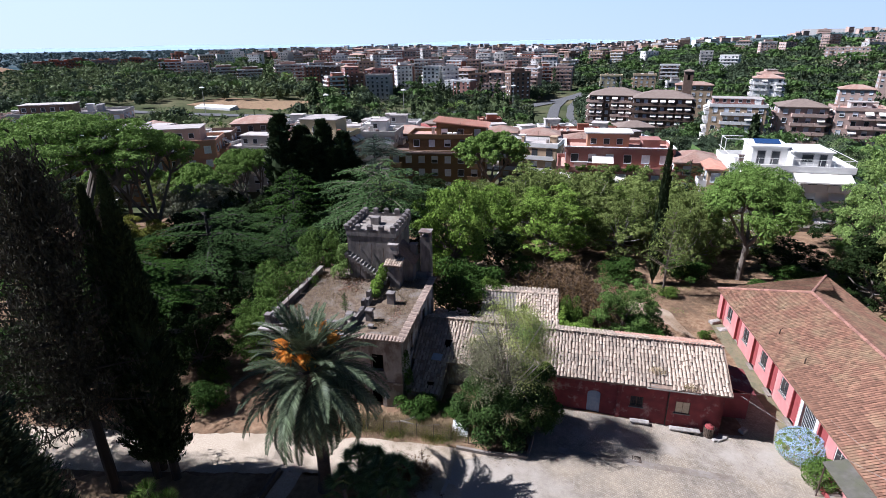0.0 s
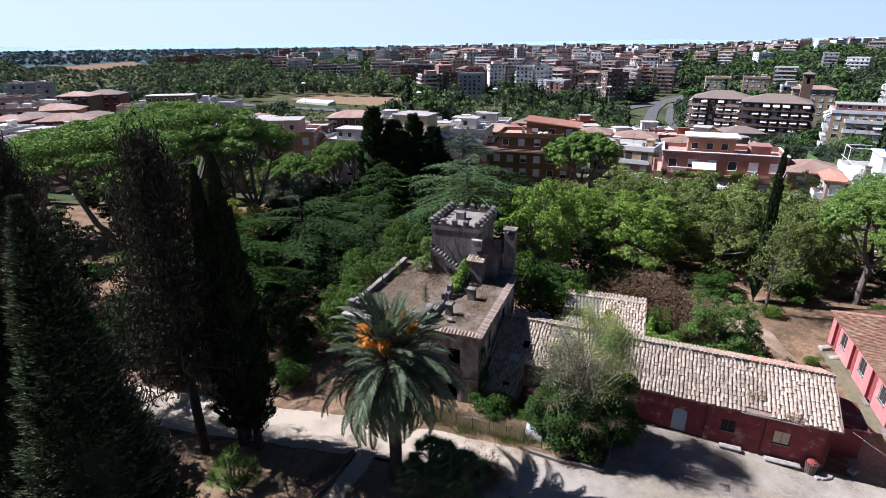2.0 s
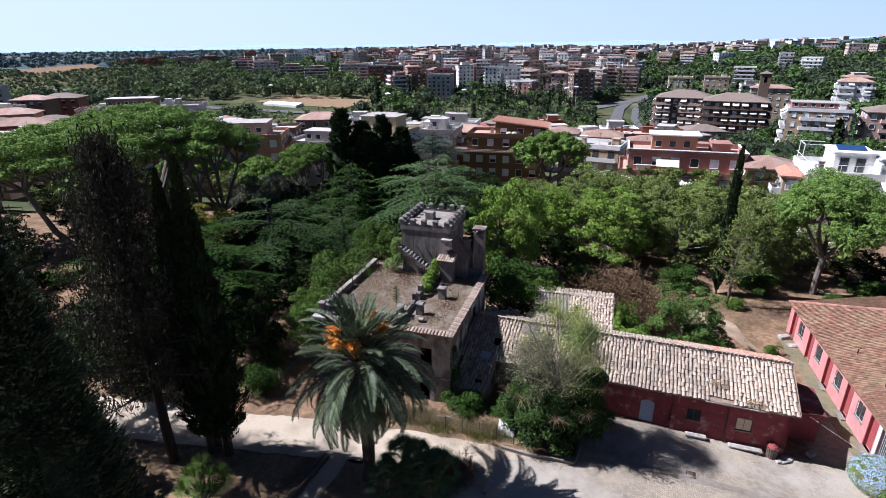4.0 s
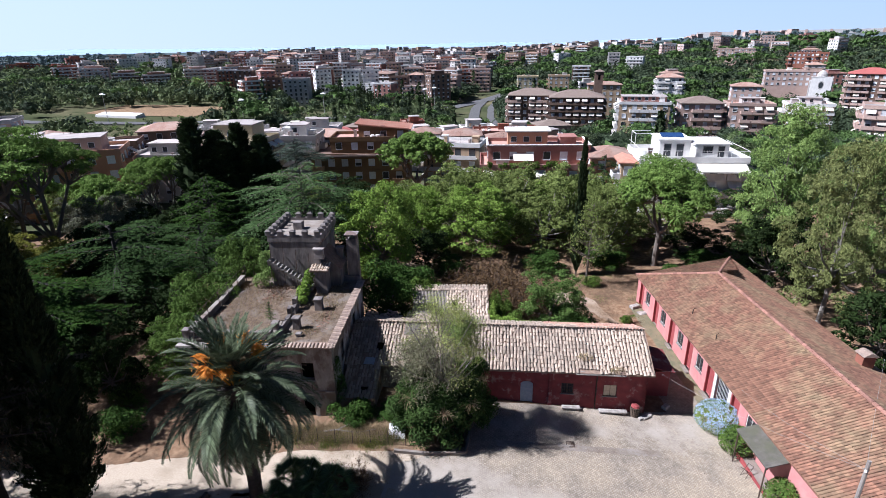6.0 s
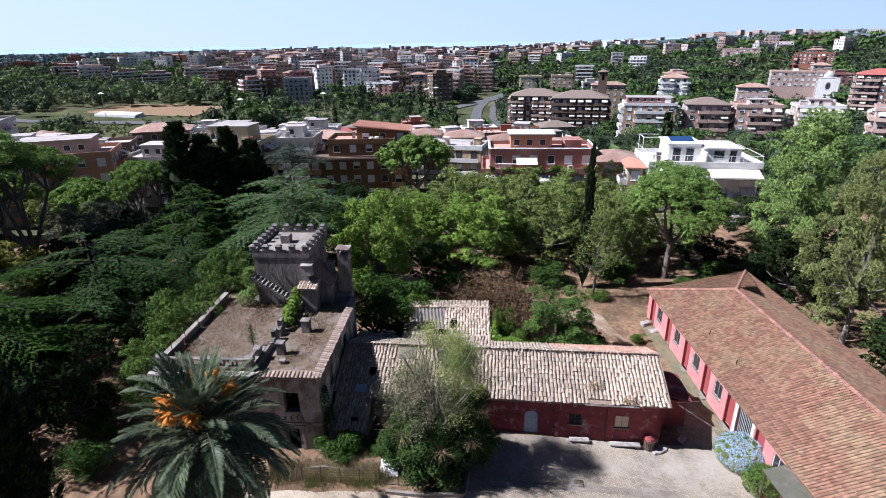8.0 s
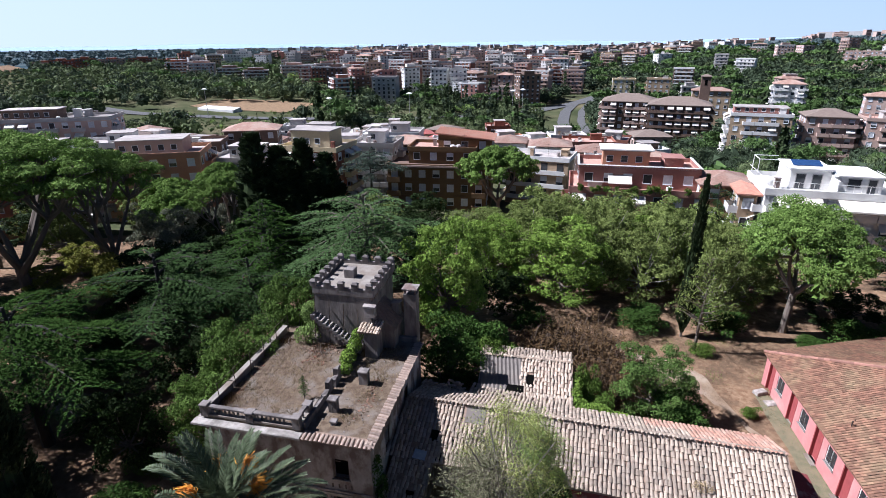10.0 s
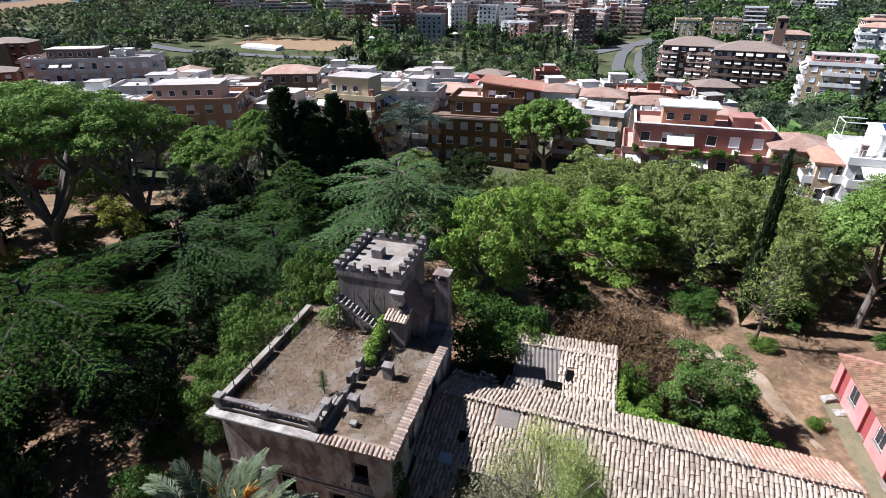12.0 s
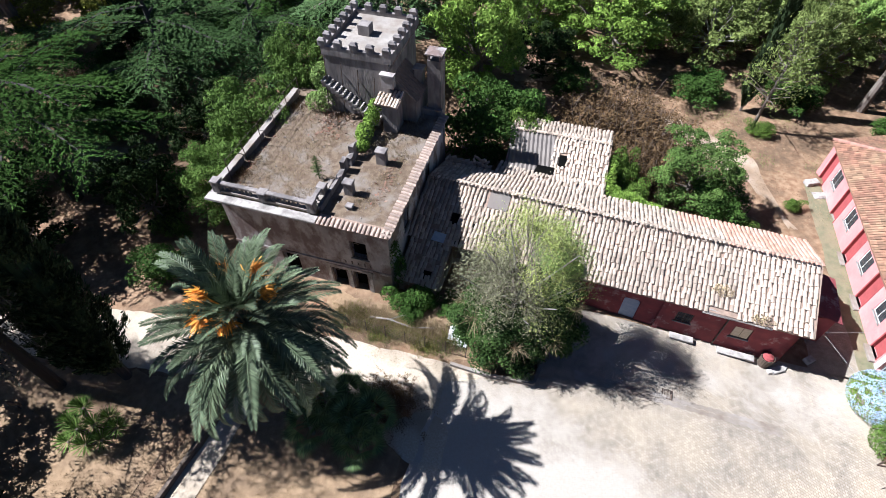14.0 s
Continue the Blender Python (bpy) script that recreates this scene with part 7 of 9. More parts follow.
block(277, 330, 8.6, 32, 12, 3, -32, "pinkbeige", label="long hall with beige walls", balc=0, seed=49, name="hall", awn=0, roofmat="greywall")
block(176, 303, 8.8, 14, 11, 5, -26, "whitewall", roof="hip", label="white house with terraces under russet tiles", balc=.8, seed=50)
block(198, 266, 5.8, 14, 10, 3, -30, "pinkbeige", roof="hip", label="low pink villa under a pale tile roof", balc=.1, seed=51)
block(121, 404, 5.0, 15, 11, 3, -14, "cream", label="yellow apartment house among trees", balc=.2, seed=52, awn=.1)
block(143, 398, 5.4, 15, 11, 3, -18, "sandbrick", label="sand-coloured house with flat roofs", balc=.2, seed=53, awn=.1)
block(135, 300, 6.0, 18, 9, 4, -20, "sandbrick", roof="hip", label="tiled house beside a brick bell tower", balc=.1, seed=54)
block(394, 455, 15.4, 30, 12, 3, -42, "brick", label="long red apartment block on the slope", balc=.4, seed=55, roofmat="pinkroof", pent=(18, 6, 2.0, 0, 0, "brick"))
block(406, 572, 18.0, 36, 12, 3, -36, "pinkbeige", label="long pale school block on the slope", balc=.2, seed=56, awn=0)
for x, y, w, st, wl in ((-296, 618, 26, 5, "brick"), (-266, 606, 26, 5, "pinkbeige"), (-196, 570, 24, 4, "brownwall"), (-163, 590, 26, 5, "pinkbeige"), (-132, 612, 28, 5, "pinkbeige"), (-230, 590, 24, 4, "brownwall"), (-100, 600, 26, 5, "brick")):
    block(x, y, ground_z(x, y) + st * 3.1 + 1.5, w, 13, st, 18, wl, label="tall apartment block with stacked white balconies among trees", balc=.8, fine=False, seed=int(-x), railmat="whitewall", roofmat="pinkroof", pent=(w * .6, 7, 2.8, 0, 0, wl))
for i, (x, y, w, st) in enumerate(((-512, 716, 30, 5), (-486, 706, 26, 6), (-455, 690, 28, 6), (-436, 676, 22, 7), (-440, 735, 30, 6), (-420, 772, 34, 6), (-385, 782, 34, 5), (-350, 770, 30, 5))):
    block(x, y, ground_z(x, y) + st * 2.3 + 1, w, 13, st, 32 - 4 * (i % 3), "brick" if i % 4 else "pinkbeige", label="red-brown apartment block of an estate beyond the woods", balc=.5, fine=False, seed=i + 700, roofmat="pinkroof", pent=(w * .4, 6, 2.6, 0, 0, "brick"))
bell = thing("bell_tower", pose(127, 290, 0, 0, 0, -20), "square brown brick bell tower with tiled cap", "tower", "houses of the town")
part("wall", Geo().box(-2.2, -2.2, ground_z(127, 290) - 2, 2.2, 2.2, 13.5), M["brownwall"], bell)
part("cap", hip_roof(4.6, 4.6, 1.2, .3), M["darktile"], bell, at=pose(0, 0, 13.7))
# black plates on the solid tower walls stand for shaded belfry openings
for sx, sy in ((0, -2.22), (-2.22, 0)):
    part("opening", Geo().box(sx - (.6 if not sx else .03), sy - (.6 if not sy else .03), 9.5, sx + (.6 if not sx else .03), sy + (.6 if not sy else .03), 12), M["dark"], bell)
chu = thing("church", pose(283, 312, 0, 0, 0, -40) @ Matrix.Diagonal((.62, .62, 1, 1)), "pale grey church front with round window and low dome", "church", "houses of the town")
gz = ground_z(283, 312) - 3
part("nave", Geo().box(-10, -4, gz, 10, 22, 3.6), M["greywall"], chu)
part("front", Geo().box(-9, -4.6, gz, 9, -4, 5.6).box(-9.4, -4.8, 5.6, 9.4, -3.8, 6.1), M["whitewall"], chu)
part("dome", Geo().tube([(0, 6, 3.6), (0, 6, 6.2), (0, 6, 7.6), (0, 6, 9.0), (0, 6, 9.8)], [5, 5, 4.4, 2.4, .3], 12), M["greywall"], chu)
part("round_window", Geo().tube([(0, -4.66, 1.0), (0, -4.60, 1.0)], [1.9, 1.9], 16), M["glass"], chu)
part("round_frame", Geo().tube([(0, -4.63, 1.0), (0, -4.605, 1.0)], [2.5, 2.5], 16), M["rail"], chu)

LEFT_HOUSES = [(-172, 156, 6.3, "brownwall", "hip"), (-181, 173, 4.9, "sandbrick", "hip"), (-155, 160, 6.2, "brick", "hip"), (-158, 176, 5.3, "brick", "hip"), (-204, 220, 8.1, "brownwall", "hip"), (-204, 236, 7.4, "brick", "hip"), (-155, 194, 6.9, "pinkbeige", "flat"), (-150, 207, 6.5, "brownwall", "flat"), (-137, 209, 6.3, "whitewall", "flat"), (-292, 274, 8.8, "greywall", "flat"), (-294, 289, 8.4, "greywall", "flat"), (-214, 196, 9.3, "pinkbeige", "flat"), (-193, 192, 7.6, "greywall", "flat"), (-192, 179, 7.1, "pinkbeige", "flat"), (-181, 184, 6.5, "orange", "hip")]
for i, (x, y, z, wl, rf) in enumerate(LEFT_HOUSES):
    block(x, y, z, 12 + 2 * (i % 3), 9 + i % 3, 4, 8 + 9 * (i % 4), wl, rf, label="brown town house under a russet tiled roof" if rf == "hip" else "plain town house with a cluttered flat roof", seed=i + 900, balc=.4, fine=False, roofmat=("tileroof", "darktile")[i % 2] if rf == "hip" else ("flatroof", "pinkroof")[i % 2], clutter=rf == "flat", railmat=wl)

# packed low houses between the park and the valley
rh = random.Random(44)
stand = [(o.matrix_basis.translation.x, o.matrix_basis.translation.y) for o in scene.objects if o.get("group") == "houses of the town"]
made = 0
for _ in range(3000):
    az, D = radians(rh.uniform(-54, 20)), rh.uniform(136, 245)
    x, y = D * math.sin(az), D * math.cos(az)
    if any((x - a) ** 2 + (y - b) ** 2 < 15.5 ** 2 for a, b in stand) or (x > 30 and D > 215):
        continue
    stand.append((x, y))
    wl = rh.choice(("whitewall", "greywall", "pinkbeige", "pinkbeige", "orange", "sandbrick", "brick", "brownwall"))
    fl = rh.random() < .72
    w, d = rh.uniform(9, 15), rh.uniform(8, 11)
    block(x, y, ground_z(x, y) + rh.uniform(8.5, 12.5), w, d, 3, rh.uniform(-25, 15), wl, "flat" if fl else "hip", seed=made + 300, fine=False, clutter=fl, balc=rh.choice((0, .5, .8)), railmat=rh.choice((wl, "whitewall")),
          label="low town house with a cluttered roof terrace" if fl else "low town house under a tiled roof", roofmat=rh.choice(("flatroof", "pinkroof", "whitewall", "greywall")) if fl else rh.choice(("tileroof", "redtile", "darktile")),
          pent=(w * .45, d * .5, rh.uniform(2.2, 3), rh.uniform(-1.5, 1.5), rh.uniform(-1, 1.5), rh.choice((wl, "whitewall", "greywall"))) if fl and rh.random() < .7 else None)
    made += 1
    if made > 55:
        break

# ---------------------------------------------------------------- roads of the valley
ROAD = [(52, 268), (62, 300), (68, 342), (80, 394), (99, 450), (122, 484), (170, 520)]
HIGHWAY = [(-420, 470), (-300, 436), (-219, 386), (-140, 360), (-87, 352), (-20, 352), (39, 372), (94, 440), (150, 500)]


def ribbon(name, line, width, mat, label, lift):
    rows = []
    for i, p in enumerate(line):
        a, b = Vector(line[max(0, i - 1)]), Vector(line[min(len(line) - 1, i + 1)])
        n = (b - a).normalized()
        n = Vector((-n.y, n.x)) * width / 2
        rows.append(((p[0] + n.x, p[1] + n.y), (p[0] - n.x, p[1] - n.y)))
    drape(name, rows, mat, label, "road", lift, across=2)


ribbon("road", ROAD, 7, M["asphalt"], "grey asphalt road curving up the valley", 0.5)
ribbon("road", [(x + 11, y) for x, y in ROAD[:5]], 4.5, M["asphalt"], "narrow asphalt side road", 0.45)
ribbon("road", HIGHWAY, 11, M["asphalt"], "wide grey road along the valley floor", 0.55)
tagged(part("greenhouse", Geo().hexa([(-184, 405, -16), (-152, 389, -16), (-148, 397, -16), (-180, 413, -16), (-184, 405, -12.6), (-152, 389, -12.6), (-149, 396, -11.4), (-181, 412, -11.4)]), M["white"]), "long low white plastic-roofed greenhouse in the valley", "greenhouse")
drape("field", [((-200, 425), (-188, 470)), ((-160, 405), (-150, 462)), ((-115, 385), (-105, 440))], M["drygrass"], "patch of dry yellow field in the valley", "field", 0.4)
drape("field", [((-730, 760), (-545, 600)), ((-760, 880), (-572, 700)), ((-790, 1000), (-600, 800))], M["needles"], "bare brown ploughed field far off", "field", 0.3)


def near_road(x, y, gap):
    for line, half in ((ROAD, 12), (HIGHWAY, 6)):
        for (a, b), (c, d) in zip(line[:-1], line[1:]):
            t = max(0, min(1, ((x - a) * (c - a) + (y - b) * (d - b)) / ((c - a) ** 2 + (d - b) ** 2)))
            if math.hypot(x - a - t * (c - a), y - b - t * (d - b)) < half + gap:
                return True
    return False


lamp_geo = Geo().tube([(0, 0, 0), (0, 0, 17)], [.22, .12], 8)
lamp_top = Geo().tube([(0, 0, 17), (0, 0, 17.3), (0, 0, 17.9)], [1.5, 1.7, .5], 12)
lamp = thing("street_lamp", pose(46, 366, -15.5), "tall road lamp mast with a white dish head", "street lamp", "road lamps")
part("mast", lamp_geo, M["rail"], lamp)
part("head", lamp_top, M["white"], lamp)
for x, y in ((39, 360), (-65, 305), (-162, 372), (-24, 330)):
    copy_thing(lamp, pose(x, y, ground_z(x, y)))

# ---------------------------------------------------------------- town beyond the valley
rt = random.Random(12)
taken = [(o.matrix_basis.translation.x, o.matrix_basis.translation.y, 16) for o in scene.objects if o.get("group") == "houses of the town"]
count = 0
WALLS = ["pinkbeige", "pinkbeige", "brownwall", "greywall", "whitewall", "sandbrick", "brick", "coral", "greywall"]
for _ in range(9000):
    az, D = radians(rt.uniform(-30, 44)), 430 + 520 * rt.random() ** 1.2
    x, y = D * math.sin(az), D * math.cos(az)
    deg = math.degrees(az)
    if deg < -12 and D < 540 + (-12 - deg) * 8 or near_road(x, y, 14) or deg > 13 and rt.random() < (.93 if D > 430 else .985) or deg < -16 and rt.random() < .8:
        continue
    w, d = rt.uniform(11, 19), rt.uniform(10, 14)
    if any((x - a) ** 2 + (y - b) ** 2 < (w * .56 + c) ** 2 for a, b, c in taken):
        continue
    taken.append((x, y, w * .56))
    st = rt.choice((4, 5, 6, 6, 7))
    wl = rt.choice(WALLS)
    block(x, y, ground_z(x, y) + st * 3.1 + 1, w, d, st, -deg * .5 + rt.choice((-25, -10, 0, 20)), wl, rt.choice(("flat", "flat", "flat", "flat", "flat", "hip")), seed=count, fine=False, balc=rt.choice((0, .5, .8)),
          railmat=rt.choice((wl, "whitewall", "pinkbeige")), label="apartment block of the town beyond the valley", sides=True,
          pent=(w * .5, d * .5, 2.8, 0, 0, wl) if rt.random() < .4 else None)
    count += 1
    if count > 235:
        break


def far_town(name, n, wall, roofm, seed, dmin, dmax, lo, hi):
    r = random.Random(seed)
    g, idx = Geo(), []
    for _ in range(n):
        az, D = radians(r.uniform(lo, hi)), dmin + (dmax - dmin) * r.random() ** 1.3
        x, y = D * math.sin(az), D * math.cos(az)
        w, d, h = r.uniform(10, 26) / 2, r.uniform(9, 15) / 2, r.uniform(8, 18)
        z = ground_z(x, y)
        c, s = math.cos(az * .6 + r.uniform(-.5, .5)), math.sin(r.uniform(-.6, .6))
        s = math.sqrt(1 - c * c) * (1 if r.random() < .5 else -1)
        p = [(x + c * a - s * b, y + s * a + c * b) for a, b in ((-w, -d), (w, -d), (w, d), (-w, d))]
        g.hexa([(*q, z - 6) for q in p] + [(*q, z + h) for q in p])
        idx += [0, 1, 0, 0, 0, 0]
        for k in range(int(h / 3.2)):
            zz = z + h - 2.6 - k * 3.2
            q = [(x + c * a - s * b, y + s * a + c * b) for a, b in ((-w * .92, -d - .3), (w * .92, -d - .3), (w * .92, -d), (-w * .92, -d))]
            g.hexa([(*e, zz) for e in q] + [(*e, zz + 1.5) for e in q])
            idx += [2] * 6
    me = g.mesh(name)
    for m in (wall, roofm, "brownwall"):
        me.materials.append(M[m])
    me.polygons.foreach_set("material_index", idx)
    tagged(put(name, me, None), "dense far-off houses of the town", "houses", kind="stuff")


far_town("far_town", 260, "pinkbeige", "tileroof", 1, 820, 2300, -16, 20)
far_town("far_town", 200, "greywall", "flatroof", 2, 820, 2400, -14, 22)
far_town("far_town", 100, "sandbrick", "tileroof", 3, 900, 2400, -20, 24)
far_town("far_town", 40, "pinkbeige", "tileroof", 5, 1500, 2900, 18, 40)
far_town("far_town", 90, "whitewall", "flatroof", 4, 1300, 3200, -18, 26)
slab = thing("slab_block", pose(1560, 1890, ground_z(1560, 1890), 0, 0, -44), "very long pale slab block on the far ridge", "building")
for i in range(9):
    part("section", Geo().box(-330 + i * 74, -6, -10, -330 + i * 74 + 66, 6, 13), M["greywall"], slab)
    part("stair_tower", Geo().box(-330 + i * 74 + 66, -8, -10, -330 + i * 74 + 74, 7, 15), M["pinkbeige"], slab)


# woods and street trees, too many to count
def woods(name, mat, kind, spots, r):
    V = []
    for x, y, h, w, many in spots:
        z0 = ground_z(x, y)
        if kind == "cypress":
            n = int(many * .8)
            t = r.random(n)
            a = r.random(n) * 6.283
            q = np.minimum(1, t * 6) * (1 - t) ** .6 * w / 2
            P = np.stack([x + q * np.cos(a), y + q * np.sin(a), z0 + t * h], 1)
            Dn = np.stack([np.cos(a), np.sin(a), np.full(n, .4)], 1)
            s = w * .3
        else:
            flat = kind == "flat"
            nb = 7 if many < 80 else 11
            P, Dn = [], []
            for i in range(nb):
                a, u = i * 2.4 + r.uniform(0, 1), math.sqrt((i + .3) / nb)
                rr = w * (.36 if flat else .3) * u
                zc = z0 + h * (.9 - .08 * u * u if flat else .74 - .3 * u * u + r.normal(0, .05))
                br = w * r.uniform(.15, .24)
                p, d = shell((x + rr * math.cos(a), y + rr * math.sin(a), zc), (br, br, br * (.35 if flat else .8)), max(4, many // nb), r, low=-.3, thick=.2)
                P.append(p)
                Dn.append(d)
            P, Dn = np.concatenate(P), np.concatenate(Dn)
            s = w * .6 / math.sqrt(many)
            V.append(heart((x, y, z0 + h * (.86 if flat else .52)), (w * .31, w * .31, h * (.07 if flat else .3)), r, 12 if many < 100 else 30, .5))
        v, _ = leaves(P, Dn / np.linalg.norm(Dn, axis=1, keepdims=True), s, r, spread_n=.4)
        V.append(v)
    V = np.concatenate(V)
    tagged(put(name, mesh_np(name, V, np.arange(len(V)).reshape(-1, 3)), M[mat]), "mixed green woods and street trees of the valley", "trees", kind="stuff")


rw = np.random.default_rng(21)
pools = {k: [] for k in ("l_wood", "l_wood_dark", "l_pine", "l_cypress", "l_poplar", "l_hazy")}
grid = {}
for a, b, c in taken:
    grid.setdefault((int(a // 40), int(b // 40)), []).append((a, b, c))


def free(x, y, gap):
    i, j = int(x // 40), int(y // 40)
    return not any((x - a) ** 2 + (y - b) ** 2 < (c * .72 + gap) ** 2 for u in (-1, 0, 1) for w in (-1, 0, 1) for a, b, c in grid.get((i + u, j + w), ()))


sown = {}
FIELD = [(-730, 760), (-545, 600), (-600, 800), (-790, 1000)]


def in_field(x, y):
    return all((c - a) * (y - b) - (d - b) * (x - a) > 0 for (a, b), (c, d) in zip(FIELD, FIELD[1:] + FIELD[:1]))


def sow(n, az0, az1, d0, d1, mix, size, power=1.0, gap=.5):
    for _ in range(n):
        az, D = radians(rw.uniform(az0, az1)), d0 + (d1 - d0) * rw.random() ** power
        x, y = D * math.sin(az), D * math.cos(az)
        if near_road(x, y, size * .35) or not free(x, y, size * .35) or (size > 5 and -225 < x < -95 and 340 < y < 445) or (az < -.21 and D < 400 and size > 5 and rw.random() > .1):
            continue
        if in_field(x, y) or (-.81 < az < -.64 and 540 < D < 1050 and size > 5):
            continue
        k = rw.choice(list(pools)[:5], p=mix)
        # trees past 1100 m get the haze tint
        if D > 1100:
            k = "l_hazy"
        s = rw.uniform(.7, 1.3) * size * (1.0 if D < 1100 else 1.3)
        cell = (int(x // (size * gap)), int(y // (size * gap)))
        if cell in sown:
            continue
        sown[cell] = 1
        # haze-tinted trees are flattened so that less of their shaded side shows
        pools[k].append((x, y, s * (1.5 if k == "l_cypress" else .34 if k == "l_hazy" else 1.0 if k == "l_pine" or D < 260 else .78), s * (.28 if k == "l_cypress" else 1.15 if k == "l_pine" else 1.0), (800 if D < 198 else 400 if D < 235 else 240) if D < 300 and size > 5 else 50 if D < 300 else (110 if size > 5 else 30) if D < 480 else (50 if size > 5 else 16) if D < 800 else 12))


sow(4200, -60, -8, 290, 900, (.50, .42, .04, .02, .02), 14.5)
sow(300, -40, 16, 215, 330, (.45, .35, .12, .06, .02), 8)
sow(200, -3, 6, 335, 420, (.2, .35, .05, .35, .05), 11)
sow(4200, 9, 48, 285, 1000, (.10, .74, .145, .015, 0), 13.5, 1.1)
sow(900, 9, 48, 195, 290, (.15, .70, .14, .01, 0), 9.5)
sow(1700, -10, 14, 430, 1000, (.3, .5, .12, .08, 0), 11)
sow(1500, -60, -18, 1050, 2700, (.45, .45, .1, 0, 0), 13)
sow(800, -40, 44, 900, 1500, (.45, .45, .1, 0, 0), 12, 1.2)
sow(480, 19, 48, 125, 196, (.25, .6, .14, .01, 0), 9.5)
sow(1500, -47, -36, 500, 1000, (.55, .45, 0, 0, 0), 4.9)
sow(420, -34, -10, 285, 400, (.6, .2, 0, .05, .15), 4)
sow(700, -8, 15, 250, 430, (.55, .25, 0, .1, .1), 4.5)
sow(420, -8, 15, 262, 430, (.4, .45, .1, .05, 0), 9)
sow(240, -60, -38, 120, 300, (.5, .4, .05, .05, 0), 10)
sow(150, -42, 45, 138, 200, (.4, .35, .15, .1, 0), 8)
for k, kd in (("l_wood", "round"), ("l_wood_dark", "round"), ("l_pine", "flat"), ("l_cypress", "cypress"), ("l_poplar", "round"), ("l_hazy", "round")):
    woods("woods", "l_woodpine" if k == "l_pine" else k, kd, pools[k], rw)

# pale sky low over the horizon
def sky_backdrop():
    m = bpy.data.materials.new("pale_sky")
    m.use_nodes = True
    nt = m.node_tree
    nt.nodes.remove(nt.nodes["Principled BSDF"])
    em = nt.nodes.new("ShaderNodeEmission")
    tc = nt.nodes.new("ShaderNodeTexCoord")
    sp = nt.nodes.new("ShaderNodeSeparateXYZ")
    nt.links.new(tc.outputs["Object"], sp.inputs[0])
    up, side = nt.nodes.new("ShaderNodeMapRange"), nt.nodes.new("ShaderNodeMapRange")
    up.inputs[1].default_value, up.inputs[2].default_value = 0, 1500
    side.inputs[1].default_value, side.inputs[2].default_value = -3600, 3600
    nt.links.new(sp.outputs["Z"], up.inputs[0])
    nt.links.new(sp.outputs["X"], side.inputs[0])
    mixes = []
    for a, b in (((0.61, 0.695, 0.775), (0.45, 0.555, 0.67)), ((0.56, 0.68, 0.80), (0.27, 0.44, 0.69))):
        mx = nt.nodes.new("ShaderNodeMix")
        mx.data_type = "RGBA"
        mx.inputs[6].default_value, mx.inputs[7].default_value = (*a, 1), (*b, 1)
        nt.links.new(side.outputs[0], mx.inputs[0])
        mixes.append(mx)
    mx = nt.nodes.new("ShaderNodeMix")
    mx.data_type = "RGBA"
    nt.links.new(up.outputs[0], mx.inputs[0])
    nt.links.new(mixes[0].outputs[2], mx.inputs[6])
    nt.links.new(mixes[1].outputs[2], mx.inputs[7])
    nt.links.new(mx.outputs[2], em.inputs["Color"])
    nt.links.new(em.outputs[0], nt.nodes["Material Output"].inputs["Surface"])
    g, n = Geo(), 40
    v = []
    for e in range(7):
        el = radians(-1.2 + e * 1.6)
        for i in range(n + 1):
            a = radians(-75 + 150 * i / n)
            v.append((4950 * math.sin(a) * math.cos(el), 4950 * math.cos(a) * math.cos(el), 4950 * math.sin(el)))
    g.add(v, [(e * (n + 1) + i, e * (n + 1) + i + 1, (e + 1) * (n + 1) + i + 1, (e + 1) * (n + 1) + i) for e in range(6) for i in range(n)])
    tagged(part("sky_backdrop", g, m), "pale blue hazy summer sky above the horizon", "sky", kind="structure")


sky_backdrop()

# the last hills before the sky; distance haze is painted into their blue
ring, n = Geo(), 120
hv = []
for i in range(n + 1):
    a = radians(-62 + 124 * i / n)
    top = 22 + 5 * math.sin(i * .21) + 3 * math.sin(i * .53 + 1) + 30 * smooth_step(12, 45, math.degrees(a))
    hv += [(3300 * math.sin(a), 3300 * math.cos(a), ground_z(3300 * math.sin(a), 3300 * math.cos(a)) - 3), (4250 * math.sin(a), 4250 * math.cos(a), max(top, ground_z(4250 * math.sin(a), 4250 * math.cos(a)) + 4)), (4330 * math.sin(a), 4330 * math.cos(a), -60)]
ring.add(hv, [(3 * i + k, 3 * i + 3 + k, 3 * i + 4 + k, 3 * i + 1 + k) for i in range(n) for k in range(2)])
tagged(part("backdrop", ring, M["hazy_hills"]), "last line of hills on the horizon, blue from painted haze", "hills", kind="structure")


